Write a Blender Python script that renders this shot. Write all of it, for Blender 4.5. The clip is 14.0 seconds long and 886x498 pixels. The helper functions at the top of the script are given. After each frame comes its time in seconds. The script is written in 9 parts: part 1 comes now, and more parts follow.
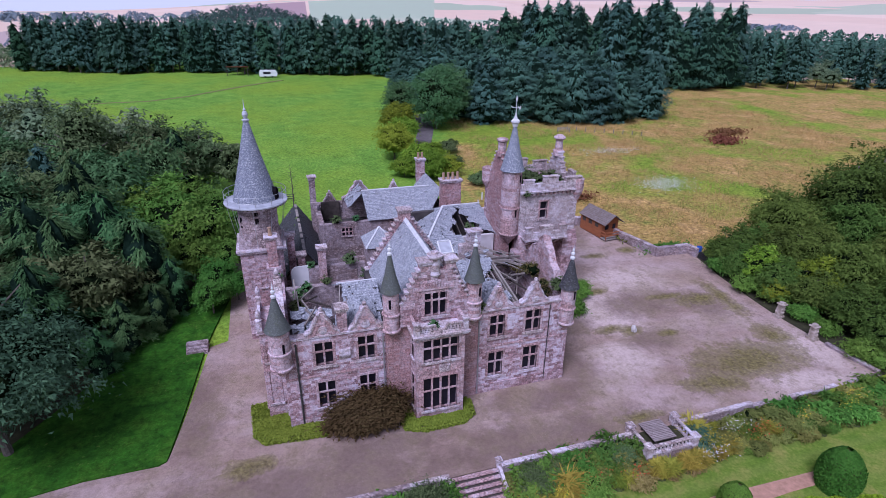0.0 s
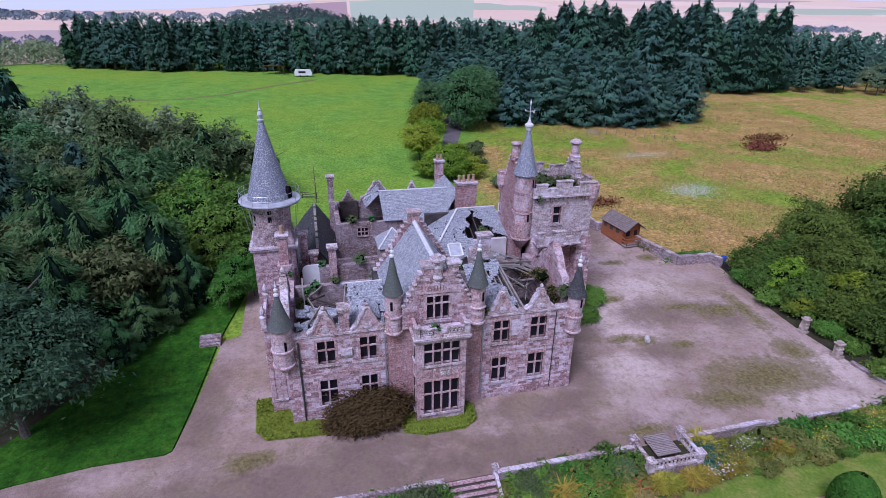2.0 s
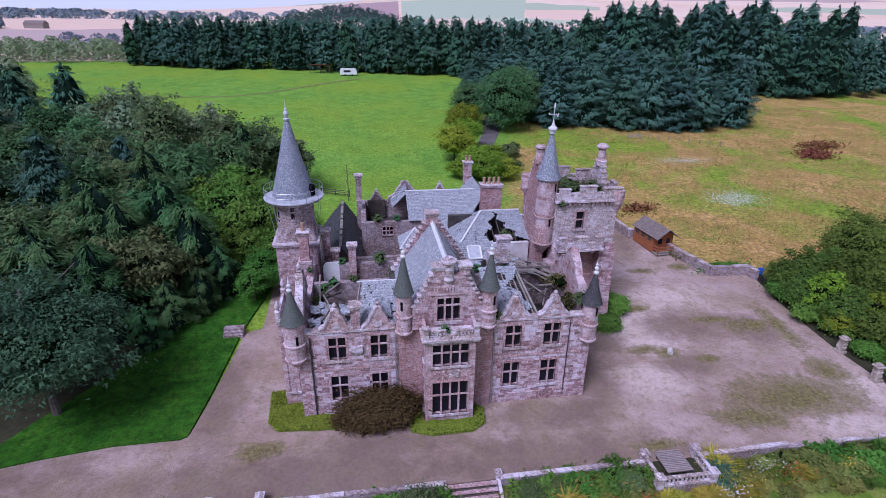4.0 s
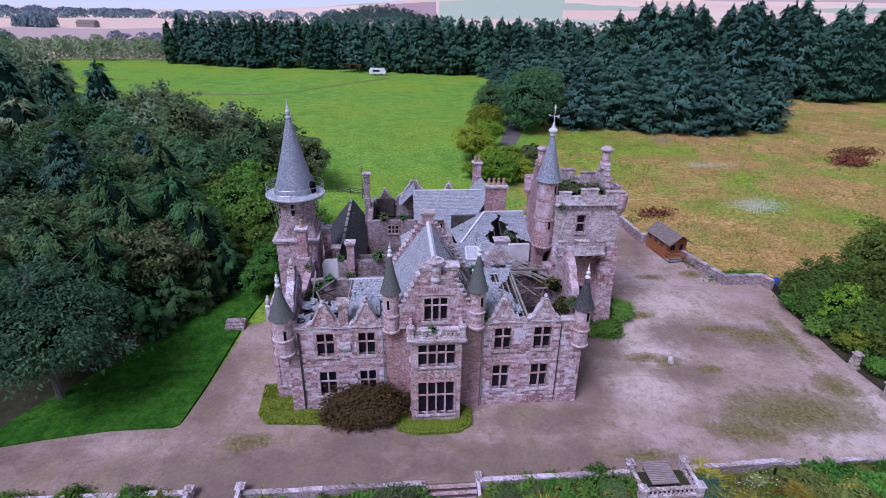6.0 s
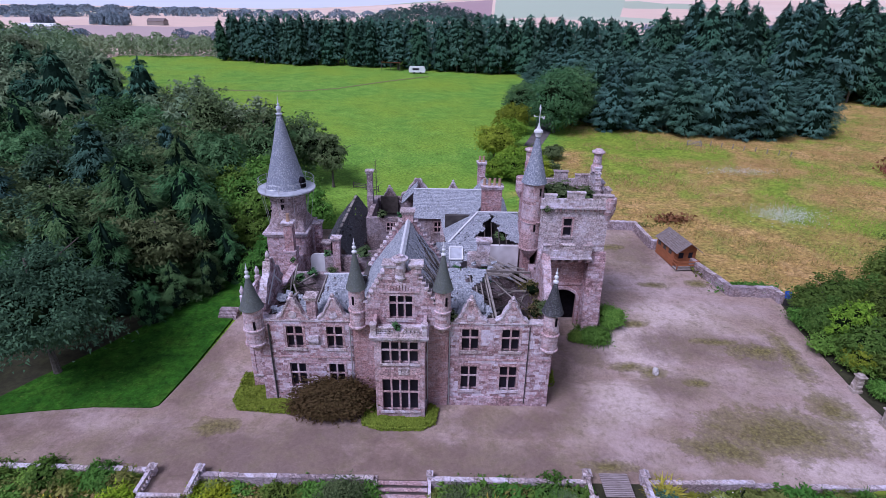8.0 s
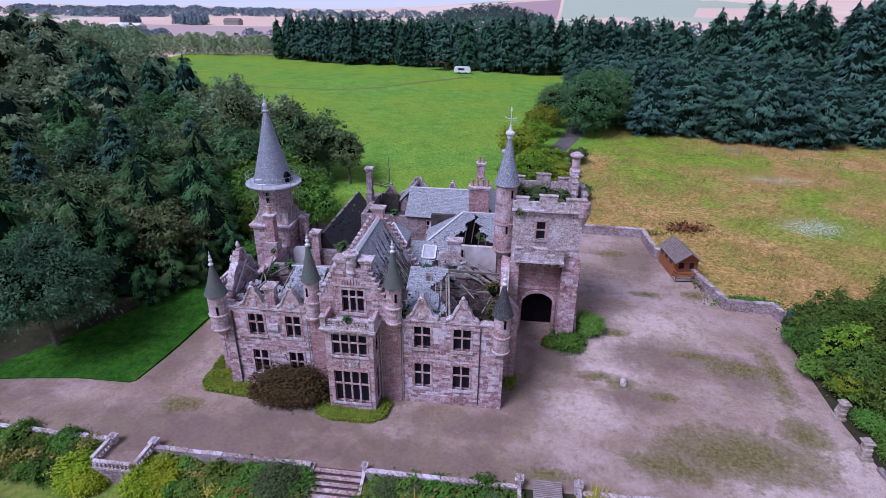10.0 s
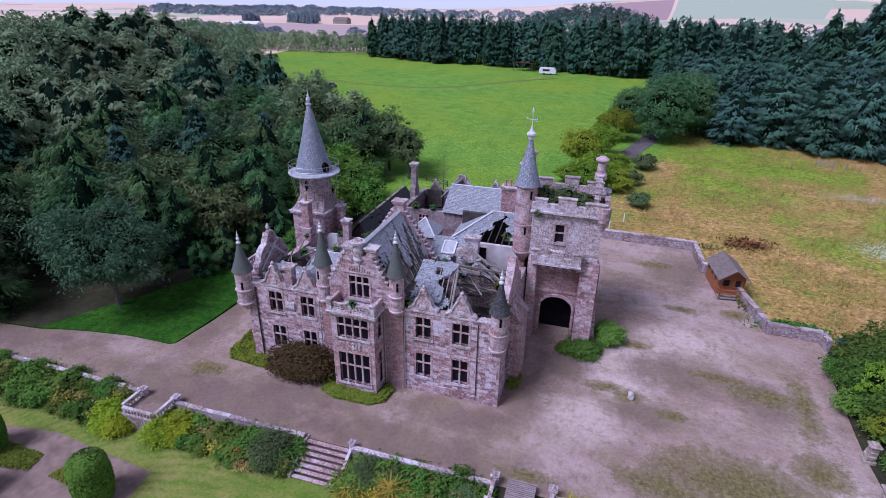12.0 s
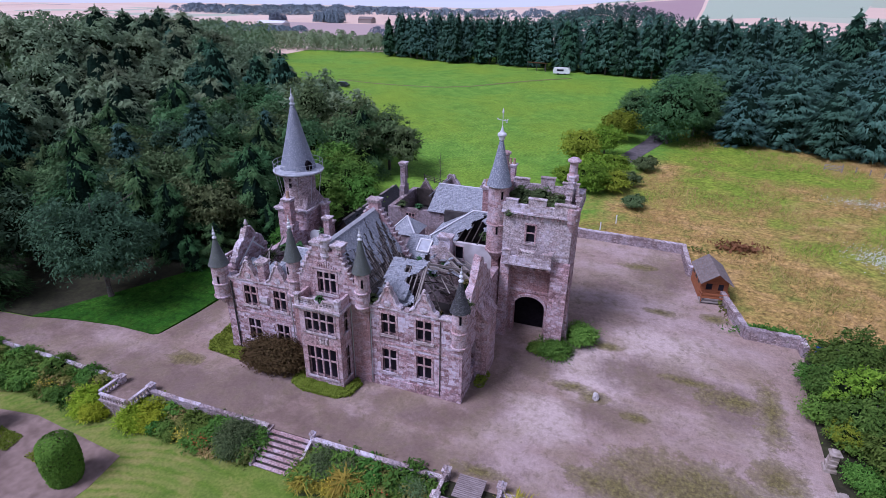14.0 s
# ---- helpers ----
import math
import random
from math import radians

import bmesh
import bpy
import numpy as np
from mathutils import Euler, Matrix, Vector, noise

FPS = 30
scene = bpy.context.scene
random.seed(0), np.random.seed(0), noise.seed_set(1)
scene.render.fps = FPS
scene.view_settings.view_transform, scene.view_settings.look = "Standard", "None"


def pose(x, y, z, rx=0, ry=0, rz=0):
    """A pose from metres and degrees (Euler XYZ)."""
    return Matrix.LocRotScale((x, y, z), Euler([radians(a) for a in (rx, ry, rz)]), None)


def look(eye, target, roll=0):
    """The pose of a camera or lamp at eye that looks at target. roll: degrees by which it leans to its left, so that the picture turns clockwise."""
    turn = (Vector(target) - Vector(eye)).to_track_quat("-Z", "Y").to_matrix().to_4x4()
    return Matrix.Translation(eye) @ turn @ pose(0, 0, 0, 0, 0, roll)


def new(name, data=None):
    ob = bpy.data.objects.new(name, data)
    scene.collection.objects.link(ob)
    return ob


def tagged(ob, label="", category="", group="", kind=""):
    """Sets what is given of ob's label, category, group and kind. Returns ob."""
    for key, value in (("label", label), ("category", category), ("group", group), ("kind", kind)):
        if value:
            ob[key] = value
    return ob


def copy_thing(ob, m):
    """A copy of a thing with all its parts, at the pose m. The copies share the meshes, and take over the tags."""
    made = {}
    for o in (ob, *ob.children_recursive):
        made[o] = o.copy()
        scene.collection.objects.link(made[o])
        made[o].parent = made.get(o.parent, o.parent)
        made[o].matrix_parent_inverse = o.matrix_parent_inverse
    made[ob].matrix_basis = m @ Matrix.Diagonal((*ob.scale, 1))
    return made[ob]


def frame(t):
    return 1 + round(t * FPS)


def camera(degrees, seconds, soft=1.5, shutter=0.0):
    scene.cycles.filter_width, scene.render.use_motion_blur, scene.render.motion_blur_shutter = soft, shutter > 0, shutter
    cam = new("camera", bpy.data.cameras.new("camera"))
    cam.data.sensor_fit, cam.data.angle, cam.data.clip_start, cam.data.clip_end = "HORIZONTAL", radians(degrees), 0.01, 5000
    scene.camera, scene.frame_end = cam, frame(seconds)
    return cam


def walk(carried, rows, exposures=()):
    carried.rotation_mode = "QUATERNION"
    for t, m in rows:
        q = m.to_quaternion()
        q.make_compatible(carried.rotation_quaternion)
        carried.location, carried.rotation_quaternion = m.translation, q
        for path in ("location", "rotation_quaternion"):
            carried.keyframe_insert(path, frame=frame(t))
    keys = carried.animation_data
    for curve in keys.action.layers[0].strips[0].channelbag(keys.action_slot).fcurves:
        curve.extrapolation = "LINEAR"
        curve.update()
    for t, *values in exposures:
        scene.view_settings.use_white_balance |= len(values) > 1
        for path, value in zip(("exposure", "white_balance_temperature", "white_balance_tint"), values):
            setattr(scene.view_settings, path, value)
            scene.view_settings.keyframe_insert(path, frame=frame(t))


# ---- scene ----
cam = camera(78.1, 14.0, 0.75)
PATH = [
    (0, (-10.978, -35.468, 30.374), (-10.419, -33.725, 29.569), 0.8),
    (0.5, (-10.479, -35.54, 30.417), (-9.977, -33.779, 29.613), 0.9),
    (1, (-9.873, -35.687, 30.533), (-9.401, -33.918, 29.727), 0.8),
    (1.5, (-9.363, -35.755, 30.571), (-8.904, -33.983, 29.765), 0.9),
    (2, (-8.786, -35.913, 30.629), (-8.344, -34.137, 29.822), 0.9),
    (2.5, (-8.259, -35.966, 30.722), (-7.839, -34.186, 29.913), 0.9),
    (3, (-7.672, -36.083, 30.776), (-7.312, -34.29, 29.966), 0.9),
    (5.5, (-4.267, -36.615, 30.876), (-4.047, -34.8, 30.066), 1.0),
    (6, (-3.215, -36.696, 30.875), (-3.044, -34.876, 30.064), 1.0),
    (6.5, (-1.975, -36.756, 30.902), (-1.844, -34.934, 30.088), 1.0),
    (7, (-0.502, -36.852, 30.857), (-0.403, -35.027, 30.044), 1.0),
    (7.5, (1.132, -36.905, 30.922), (1.192, -35.081, 30.106), 1.0),
    (8, (3.044, -37.024, 31.033), (3.037, -35.199, 30.215), 0.9),
    (8.5, (4.988, -37.013, 31.024), (4.923, -35.189, 30.206), 0.9),
    (11, (15.006, -36.909, 31.353), (14.623, -35.127, 30.529), 0.8),
    (11.5, (16.546, -36.814, 31.329), (16.062, -35.058, 30.505), 0.9),
    (12, (18.069, -36.693, 31.38), (17.535, -34.951, 30.555), 0.8),
    (12.5, (19.393, -36.543, 31.403), (18.82, -34.813, 30.58), 0.9),
    (13, (20.677, -36.367, 31.512), (20.08, -34.645, 30.687), 0.7),
    (13.5, (21.871, -36.102, 31.631), (21.262, -34.386, 30.804), 0.7),
    (14, (22.838, -35.803, 31.646), (22.225, -34.089, 30.818), 0.7),
]
walk(cam, [(t, look(eye, target, roll)) for t, eye, target, roll in PATH], [(0, 0.06, 5150, 33), (14, 0.06, 5150, 33)])

# ---- light ----
world = bpy.data.worlds.new("overcast_sky")
scene.world = world
world.use_nodes = True
wn = world.node_tree
wn.nodes.clear()
sky = wn.nodes.new("ShaderNodeTexSky")
sky.sky_type = "NISHITA"
sky.sun_disc = False
sky.sun_elevation = radians(52)
sky.sun_rotation = radians(222)
sky.air_density, sky.dust_density, sky.ozone_density = 1.2, 3.0, 1.0
cloud = wn.nodes.new("ShaderNodeMix")
cloud.data_type = "RGBA"
cloud.inputs[0].default_value = 0.72
cloud.inputs[7].default_value = (8.6, 8.8, 9.4, 1)
back = wn.nodes.new("ShaderNodeBackground")
back.inputs[1].default_value = 0.0445
wout = wn.nodes.new("ShaderNodeOutputWorld")
wn.links.new(sky.outputs[0], cloud.inputs[6])
# the cloud thins to a bright haze towards the horizon
coord = wn.nodes.new("ShaderNodeTexCoord")
split = wn.nodes.new("ShaderNodeSeparateXYZ")
haze = wn.nodes.new("ShaderNodeMapRange")
haze.inputs["From Min"].default_value, haze.inputs["From Max"].default_value = 0.0, 0.3
haze.inputs["To Min"].default_value, haze.inputs["To Max"].default_value = 2.3, 0.88
haze.interpolation_type = "SMOOTHSTEP"
glow = wn.nodes.new("ShaderNodeVectorMath")
glow.operation = "SCALE"
wn.links.new(coord.outputs["Generated"], split.inputs[0])
wn.links.new(split.outputs[2], haze.inputs["Value"])
wn.links.new(cloud.outputs[2], glow.inputs[0])
wn.links.new(haze.outputs[0], glow.inputs["Scale"])
wn.links.new(glow.outputs[0], back.inputs[0])
wn.links.new(back.outputs[0], wout.inputs[0])
sun = new("sun", bpy.data.lights.new("sun", "SUN"))
sun.data.energy, sun.data.angle, sun.data.color = 2.9, radians(25), (1.0, 0.965, 0.93)
sun.matrix_world = look((-38, -42, 74), (0, 0, 0))


# ---- materials ----
class Nodes:
    """A small wrapper to write node materials briefly."""

    def __init__(self, name, rough=0.9, metal=0.0, spec=0.3):
        self.mat = bpy.data.materials.new(name)
        self.mat.use_nodes = True
        self.t = self.mat.node_tree
        self.bsdf = self.t.nodes["Principled BSDF"]
        self.bsdf.inputs["Roughness"].default_value = rough
        self.bsdf.inputs["Metallic"].default_value = metal
        self.bsdf.inputs["Specular IOR Level"].default_value = spec
        self.pos = self.t.nodes.new("ShaderNodeNewGeometry").outputs["Position"]

    def node(self, kind, **values):
        n = self.t.nodes.new(kind)
        for k, v in values.items():
            n.inputs[k].default_value = v
        return n

    def link(self, a, b):
        self.t.links.new(a, b)

    def noise(self, scale, detail=4.0, rough=0.6, vec=None, dist=0.0):
        n = self.node("ShaderNodeTexNoise", Scale=scale, Detail=detail, Roughness=rough, Distortion=dist)
        self.link(vec or self.pos, n.inputs["Vector"])
        return n.outputs["Fac"]

    def ramp(self, fac, stops, constant=False):
        n = self.t.nodes.new("ShaderNodeValToRGB")
        el = n.color_ramp.elements
        while len(el) < len(stops):
            el.new(0.5)
        for e, (p, c) in zip(el, stops):
            e.position = p
            e.color = (*c, 1) if not isinstance(c, (int, float)) else (c, c, c, 1)
        if constant:
            n.color_ramp.interpolation = "CONSTANT"
        self.link(fac, n.inputs[0])
        return n.outputs[0]

    def mix(self, fac, a, b, blend="MIX"):
        n = self.t.nodes.new("ShaderNodeMix")
        n.data_type, n.blend_type = "RGBA", blend
        for v, i in ((fac, 0), (a, 6), (b, 7)):
            if isinstance(v, (int, float)):
                n.inputs[i].default_value = v
            elif isinstance(v, tuple):
                n.inputs[i].default_value = (*v, 1)
            else:
                self.link(v, n.inputs[i])
        return n.outputs[2]

    def maths(self, op, a, b=None, c=None):
        n = self.t.nodes.new("ShaderNodeMath")
        n.operation = op
        for i, v in enumerate((a, b, c)):
            if v is None:
                continue
            if isinstance(v, (int, float)):
                n.inputs[i].default_value = v
            else:
                self.link(v, n.inputs[i])
        return n.outputs[0]

    def xyz(self):
        n = self.t.nodes.new("ShaderNodeSeparateXYZ")
        self.link(self.pos, n.inputs[0])
        return n.outputs

    def combine(self, x, y, z=0.0):
        n = self.t.nodes.new("ShaderNodeCombineXYZ")
        for i, v in enumerate((x, y, z)):
            if isinstance(v, (int, float)):
                n.inputs[i].default_value = v
            else:
                self.link(v, n.inputs[i])
        return n.outputs[0]

    def bump(self, height, strength=0.4, dist=0.03):
        n = self.node("ShaderNodeBump", Strength=strength, Distance=dist)
        self.link(height, n.inputs["Height"])
        self.link(n.outputs[0], self.bsdf.inputs["Normal"])

    def done(self, color):
        if isinstance(color, tuple):
            self.bsdf.inputs["Base Color"].default_value = (*color, 1)
        else:
            self.link(color, self.bsdf.inputs["Base Color"])
        return self.mat


def stone(name, tones, course=0.3, length=0.62, lichen=0.5, mortar=(0.15, 0.108, 0.103), rubble=False, joints=0.75):
    """Coursed sandstone with lichen, limewash remains, streaks and worn joints."""
    m = Nodes(name, 0.92, spec=0.2)
    x, y, z = m.xyz()
    along = m.maths("ADD", x, m.maths("MULTIPLY", y, 1.0))
    wob = m.maths("SUBTRACT", m.noise(1.1, 3), 0.5)
    if rubble:
        u2 = m.maths("ADD", m.maths("MULTIPLY", along, 2.6), m.maths("MULTIPLY", wob, 0.8))
        z2 = m.maths("ADD", m.maths("MULTIPLY", z, 5.0), m.maths("MULTIPLY", wob, 1.6))
        vor = m.node("ShaderNodeTexVoronoi", Scale=1.0, Randomness=0.85)
        m.link(m.combine(u2, z2), vor.inputs["Vector"])
        edge = m.node("ShaderNodeTexVoronoi", Scale=1.0, Randomness=0.85)
        edge.feature = "DISTANCE_TO_EDGE"
        m.link(m.combine(u2, z2), edge.inputs["Vector"])
        cell = m.t.nodes.new("ShaderNodeSeparateColor")
        m.link(vor.outputs["Color"], cell.inputs[0])
        base = m.ramp(cell.outputs[0], [(0.0, tones[0]), (0.5, tones[1]), (1.0, tones[2])])
        joint = m.ramp(edge.outputs[0], [(0.02, 1.0), (0.1, 0.0)])
    else:
        br = m.node("ShaderNodeTexBrick", Scale=1.0)
        br.offset, br.squash, br.squash_frequency = 0.5, 0.7, 3
        br.inputs["Mortar Size"].default_value = 0.014
        br.inputs["Mortar Smooth"].default_value = 0.6
        br.inputs["Brick Width"].default_value = length
        br.inputs["Row Height"].default_value = course
        br.inputs["Color1"].default_value = (0, 0, 0, 1)
        br.inputs["Color2"].default_value = (1, 1, 1, 1)
        br.inputs["Mortar"].default_value = (0.5, 0.5, 0.5, 1)
        m.link(m.combine(m.maths("MULTIPLY_ADD", wob, 0.12, along), m.maths("MULTIPLY_ADD", wob, 0.07, z)), br.inputs["Vector"])
        base = m.ramp(br.outputs["Color"], [(0.0, tones[0]), (0.5, tones[1]), (1.0, tones[2])])
        joint = m.maths("MULTIPLY", br.outputs["Fac"], m.ramp(m.noise(1.7, 4, 0.7), [(0.35, 0.15), (0.65, 1.0)]))
    base = m.mix(m.ramp(m.noise(0.55, 5, 0.65), [(0.38, 0.0), (0.62, 0.7)]), base, tones[1])
    fine = m.noise(7.5, 6, 0.78)
    base = m.mix(0.95, base, m.ramp(fine, [(0.34, 0.05), (0.64, 0.97)]), "OVERLAY")
    base = m.mix(m.maths("MULTIPLY", joint, joints), base, mortar)
    pale = m.maths("MULTIPLY", m.ramp(m.noise(0.3, 4, 0.7), [(0.44, 0.0), (0.54, 1.0)]), m.ramp(m.noise(3.4, 6, 0.78), [(0.36, 0.0), (0.54, 1.0)]))
    if not rubble:
        own = m.maths("ADD", m.maths("MULTIPLY", br.outputs["Color"], 0.5), m.noise(2.2, 5, 0.75, m.combine(along, m.maths("MULTIPLY", z, 2.5))))
        pale = m.maths("MULTIPLY", pale, m.ramp(own, [(0.55, 0.1), (0.8, 1.0)]))
        pale = m.maths("MULTIPLY", pale, m.maths("SUBTRACT", 1.0, m.maths("MULTIPLY", joint, 0.7)))
    base = m.mix(m.maths("MULTIPLY", pale, lichen), base, (0.67, 0.605, 0.685))
    spots = m.ramp(m.noise(8.0, 3, 0.55), [(0.62, 0.0), (0.67, 1.0)])
    base = m.mix(m.maths("MULTIPLY", spots, 0.75 * lichen), base, (0.74, 0.73, 0.71))
    streak = m.noise(1.0, 4, 0.7, m.combine(m.maths("MULTIPLY", along, 2.2), m.maths("MULTIPLY", z, 0.25)))
    base = m.mix(m.ramp(streak, [(0.53, 0.0), (0.74, 0.6)]), base, (0.13, 0.095, 0.09))
    base = m.mix(m.ramp(m.noise(11.0, 4, 0.6), [(0.32, 0.65), (0.4, 0.0)]), base, (0.1, 0.07, 0.068))
    h = m.maths("SUBTRACT", m.maths("MULTIPLY", fine, 0.6), m.maths("MULTIPLY", joint, 0.7))
    m.bump(h, 0.6, 0.035)
    return m.done(base)


PINK = [(0.17, 0.094, 0.096), (0.35, 0.216, 0.218), (0.55, 0.405, 0.43)]
M_stone = stone("pink_sandstone_courses", PINK, 0.25, 0.55, lichen=0.5, joints=0.95)
M_ashlar = stone("pink_sandstone_dressed", [(0.29, 0.175, 0.17), (0.39, 0.25, 0.245), (0.49, 0.345, 0.345)], 0.3, 0.75, 0.5, joints=0.55)
M_pale = stone("weathered_pale_sandstone", [(0.27, 0.2, 0.19), (0.4, 0.32, 0.31), (0.55, 0.48, 0.47)], 0.26, 0.6, 1.0, joints=0.55)
M_limed = stone("limewashed_grey_courses", [(0.3, 0.225, 0.22), (0.42, 0.345, 0.345), (0.55, 0.49, 0.5)], 0.24, 0.5, 1.0, (0.17, 0.13, 0.125))
M_drum = stone("grey_brown_drum_courses", [(0.2, 0.145, 0.14), (0.33, 0.25, 0.245), (0.47, 0.39, 0.4)], 0.275, 0.45, 0.5, joints=0.9)
M_red = stone("red_brick_infill", [(0.27, 0.145, 0.138), (0.345, 0.198, 0.19), (0.42, 0.27, 0.262)], 0.2, 0.5, 0.25, (0.2, 0.13, 0.11), joints=0.75)
M_rubble = stone("grey_pink_rubble", [(0.17, 0.125, 0.12), (0.27, 0.2, 0.195), (0.43, 0.345, 0.34)], lichen=0.3, rubble=True)


def slate(name, tones, lichen=0.85, moss=0.3):
    """Small slates, each with its own tone, speckled by white lichen."""
    m = Nodes(name, 0.7, spec=0.35)
    x, y, z = m.xyz()
    br = m.node("ShaderNodeTexBrick", Scale=1.0)
    br.inputs["Mortar Size"].default_value = 0.012
    br.inputs["Brick Width"].default_value = 0.26
    br.inputs["Row Height"].default_value = 0.17
    br.inputs["Color1"].default_value = (0, 0, 0, 1)
    br.inputs["Color2"].default_value = (1, 1, 1, 1)
    br.inputs["Mortar"].default_value = (0.1, 0.1, 0.1, 1)
    m.link(m.combine(m.maths("ADD", x, y), m.maths("MULTIPLY", z, 1.45)), br.inputs["Vector"])
    isl = m.t.nodes.new("ShaderNodeNewGeometry").outputs["Random Per Island"]
    tone = m.maths("ADD", m.maths("MULTIPLY", isl, 0.5), m.maths("ADD", m.maths("MULTIPLY", br.outputs["Color"], 0.15), m.maths("MULTIPLY", m.noise(2.5, 3, 0.6), 0.4)))
    base = m.ramp(tone, [(0.15, tones[0]), (0.52, tones[1]), (0.95, tones[2])])
    base = m.mix(m.ramp(m.noise(0.7, 5, 0.7), [(0.4, 0.0), (0.65, 0.45)]), base, tones[1])
    fine = m.noise(9.0, 6, 0.78)
    base = m.mix(m.ramp(fine, [(0.5, 0.0), (0.6, lichen)]), base, (0.66, 0.67, 0.7))
    base = m.mix(m.maths("MULTIPLY", m.ramp(m.noise(1.7, 4, 0.7), [(0.55, 0.0), (0.66, 1.0)]), moss), base, (0.11, 0.12, 0.05))
    base = m.mix(m.maths("MULTIPLY", br.outputs["Fac"], 0.4), base, tones[0])
    m.bump(m.maths("SUBTRACT", m.maths("MULTIPLY", br.outputs["Color"], 0.5), br.outputs["Fac"]), 0.5, 0.03)
    return m.done(base)


M_slate = slate("grey_slate_with_lichen", [(0.15, 0.16, 0.185), (0.27, 0.285, 0.32), (0.42, 0.44, 0.48)])
M_slate_blue = slate("blue_grey_slate", [(0.11, 0.125, 0.165), (0.18, 0.2, 0.25), (0.28, 0.3, 0.35)], 0.75, moss=0.1)
M_slate_green = slate("green_grey_stone_slate", [(0.07, 0.08, 0.072), (0.095, 0.105, 0.095), (0.13, 0.14, 0.125)], 0.1, moss=0.35)
M_slate_dark = slate("black_tarred_slate", [(0.022, 0.022, 0.025), (0.035, 0.034, 0.038), (0.06, 0.058, 0.06)], 0.2, moss=0.15)


def plain(name, a, b, scale=3.0, rough=0.8, metal=0.0, bump=0.25, stretch=None, spec=0.3):
    """Two tones mixed by grain and by larger stains."""
    m = Nodes(name, rough, metal, spec)
    vec = None
    if stretch:
        x, y, z = m.xyz()
        vec = m.combine(m.maths("MULTIPLY", x, stretch[0]), m.maths("MULTIPLY", y, stretch[1]), m.maths("MULTIPLY", z, stretch[2]))
    fine = m.noise(scale * 4, 6, 0.7, vec)
    col = m.mix(m.ramp(m.noise(scale, 4, 0.65, vec), [(0.35, 0.0), (0.65, 1.0)]), a, b)
    col = m.mix(0.4, col, m.ramp(fine, [(0.25, 0.25), (0.75, 0.8)]), "OVERLAY")
    if bump:
        m.bump(fine, bump, 0.02)
    return m.done(col)


M_pierstone = plain("weathered_pier_stone", (0.5, 0.42, 0.38), (0.24, 0.2, 0.15), 2.2, 0.95, bump=0.5)
M_lime = plain("limewashed_stone", (0.62, 0.59, 0.57), (0.42, 0.38, 0.36), 2.0, 0.9)
M_lead = plain("white_painted_lead", (0.72, 0.72, 0.74), (0.56, 0.56, 0.58), 2.0, 0.6)
M_leadroof = plain("pale_sheet_lead", (0.5, 0.52, 0.56), (0.36, 0.37, 0.41), 1.5, 0.55)
M_plaster = plain("old_lime_plaster", (0.66, 0.63, 0.64), (0.45, 0.41, 0.41), 0.8, 0.9)
# inner plaster and floors: the rooms' shade is put into the tone
M_plaster_dark = plain("interior_shade_plaster", (0.085, 0.075, 0.07), (0.04, 0.034, 0.034), 0.9, 0.95)
M_white = plain("white_paint", (0.8, 0.8, 0.8), (0.68, 0.68, 0.69), 1.2, 0.6)
M_iron = plain("black_iron_pipe", (0.03, 0.03, 0.033), (0.06, 0.055, 0.05), 5.0, 0.6)
M_steel = plain("galvanised_steel", (0.5, 0.51, 0.53), (0.38, 0.39, 0.4), 6.0, 0.45, 0.7)
M_timber = plain("bleached_old_timber", (0.33, 0.29, 0.26), (0.2, 0.175, 0.155), 2.0, 0.9, stretch=(1, 1, 1))
M_timber_dark = plain("rotten_dark_timber", (0.1, 0.082, 0.07), (0.055, 0.045, 0.04), 2.0, 0.95)
M_cedar = plain("orange_stained_planks", (0.34, 0.125, 0.05), (0.25, 0.085, 0.035), 2.5, 0.65, stretch=(0.4, 0.4, 4))
M_felt = plain("weathered_shingle_felt", (0.16, 0.125, 0.11), (0.24, 0.2, 0.185), 2.5, 0.9)
M_pot = plain("buff_clay_pot", (0.42, 0.29, 0.19), (0.33, 0.21, 0.14), 4.0, 0.8)
# black for openings: the dark behind them is put into the colour
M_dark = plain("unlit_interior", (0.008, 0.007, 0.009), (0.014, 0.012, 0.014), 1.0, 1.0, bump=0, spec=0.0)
M_glass = plain("near_black_pane", (0.014, 0.013, 0.02), (0.022, 0.02, 0.03), 1.5, 0.4, bump=0, spec=0.15)
M_ivy_floor = plain("leaf_litter", (0.05, 0.07, 0.02), (0.09, 0.1, 0.03), 3.0, 0.95)
M_blue = plain("blue_plastic", (0.03, 0.09, 0.4), (0.04, 0.12, 0.5), 4.0, 0.4)
M_black = plain("black_rubber", (0.02, 0.02, 0.02), (0.035, 0.035, 0.035), 4.0, 0.8)
M_carpaint = plain("dark_car_paint", (0.02, 0.022, 0.028), (0.025, 0.027, 0.033), 1.0, 0.2, bump=0, spec=0.6)
M_redrust = plain("rusted_iron", (0.22, 0.07, 0.045), (0.12, 0.045, 0.03), 3.0, 0.9)


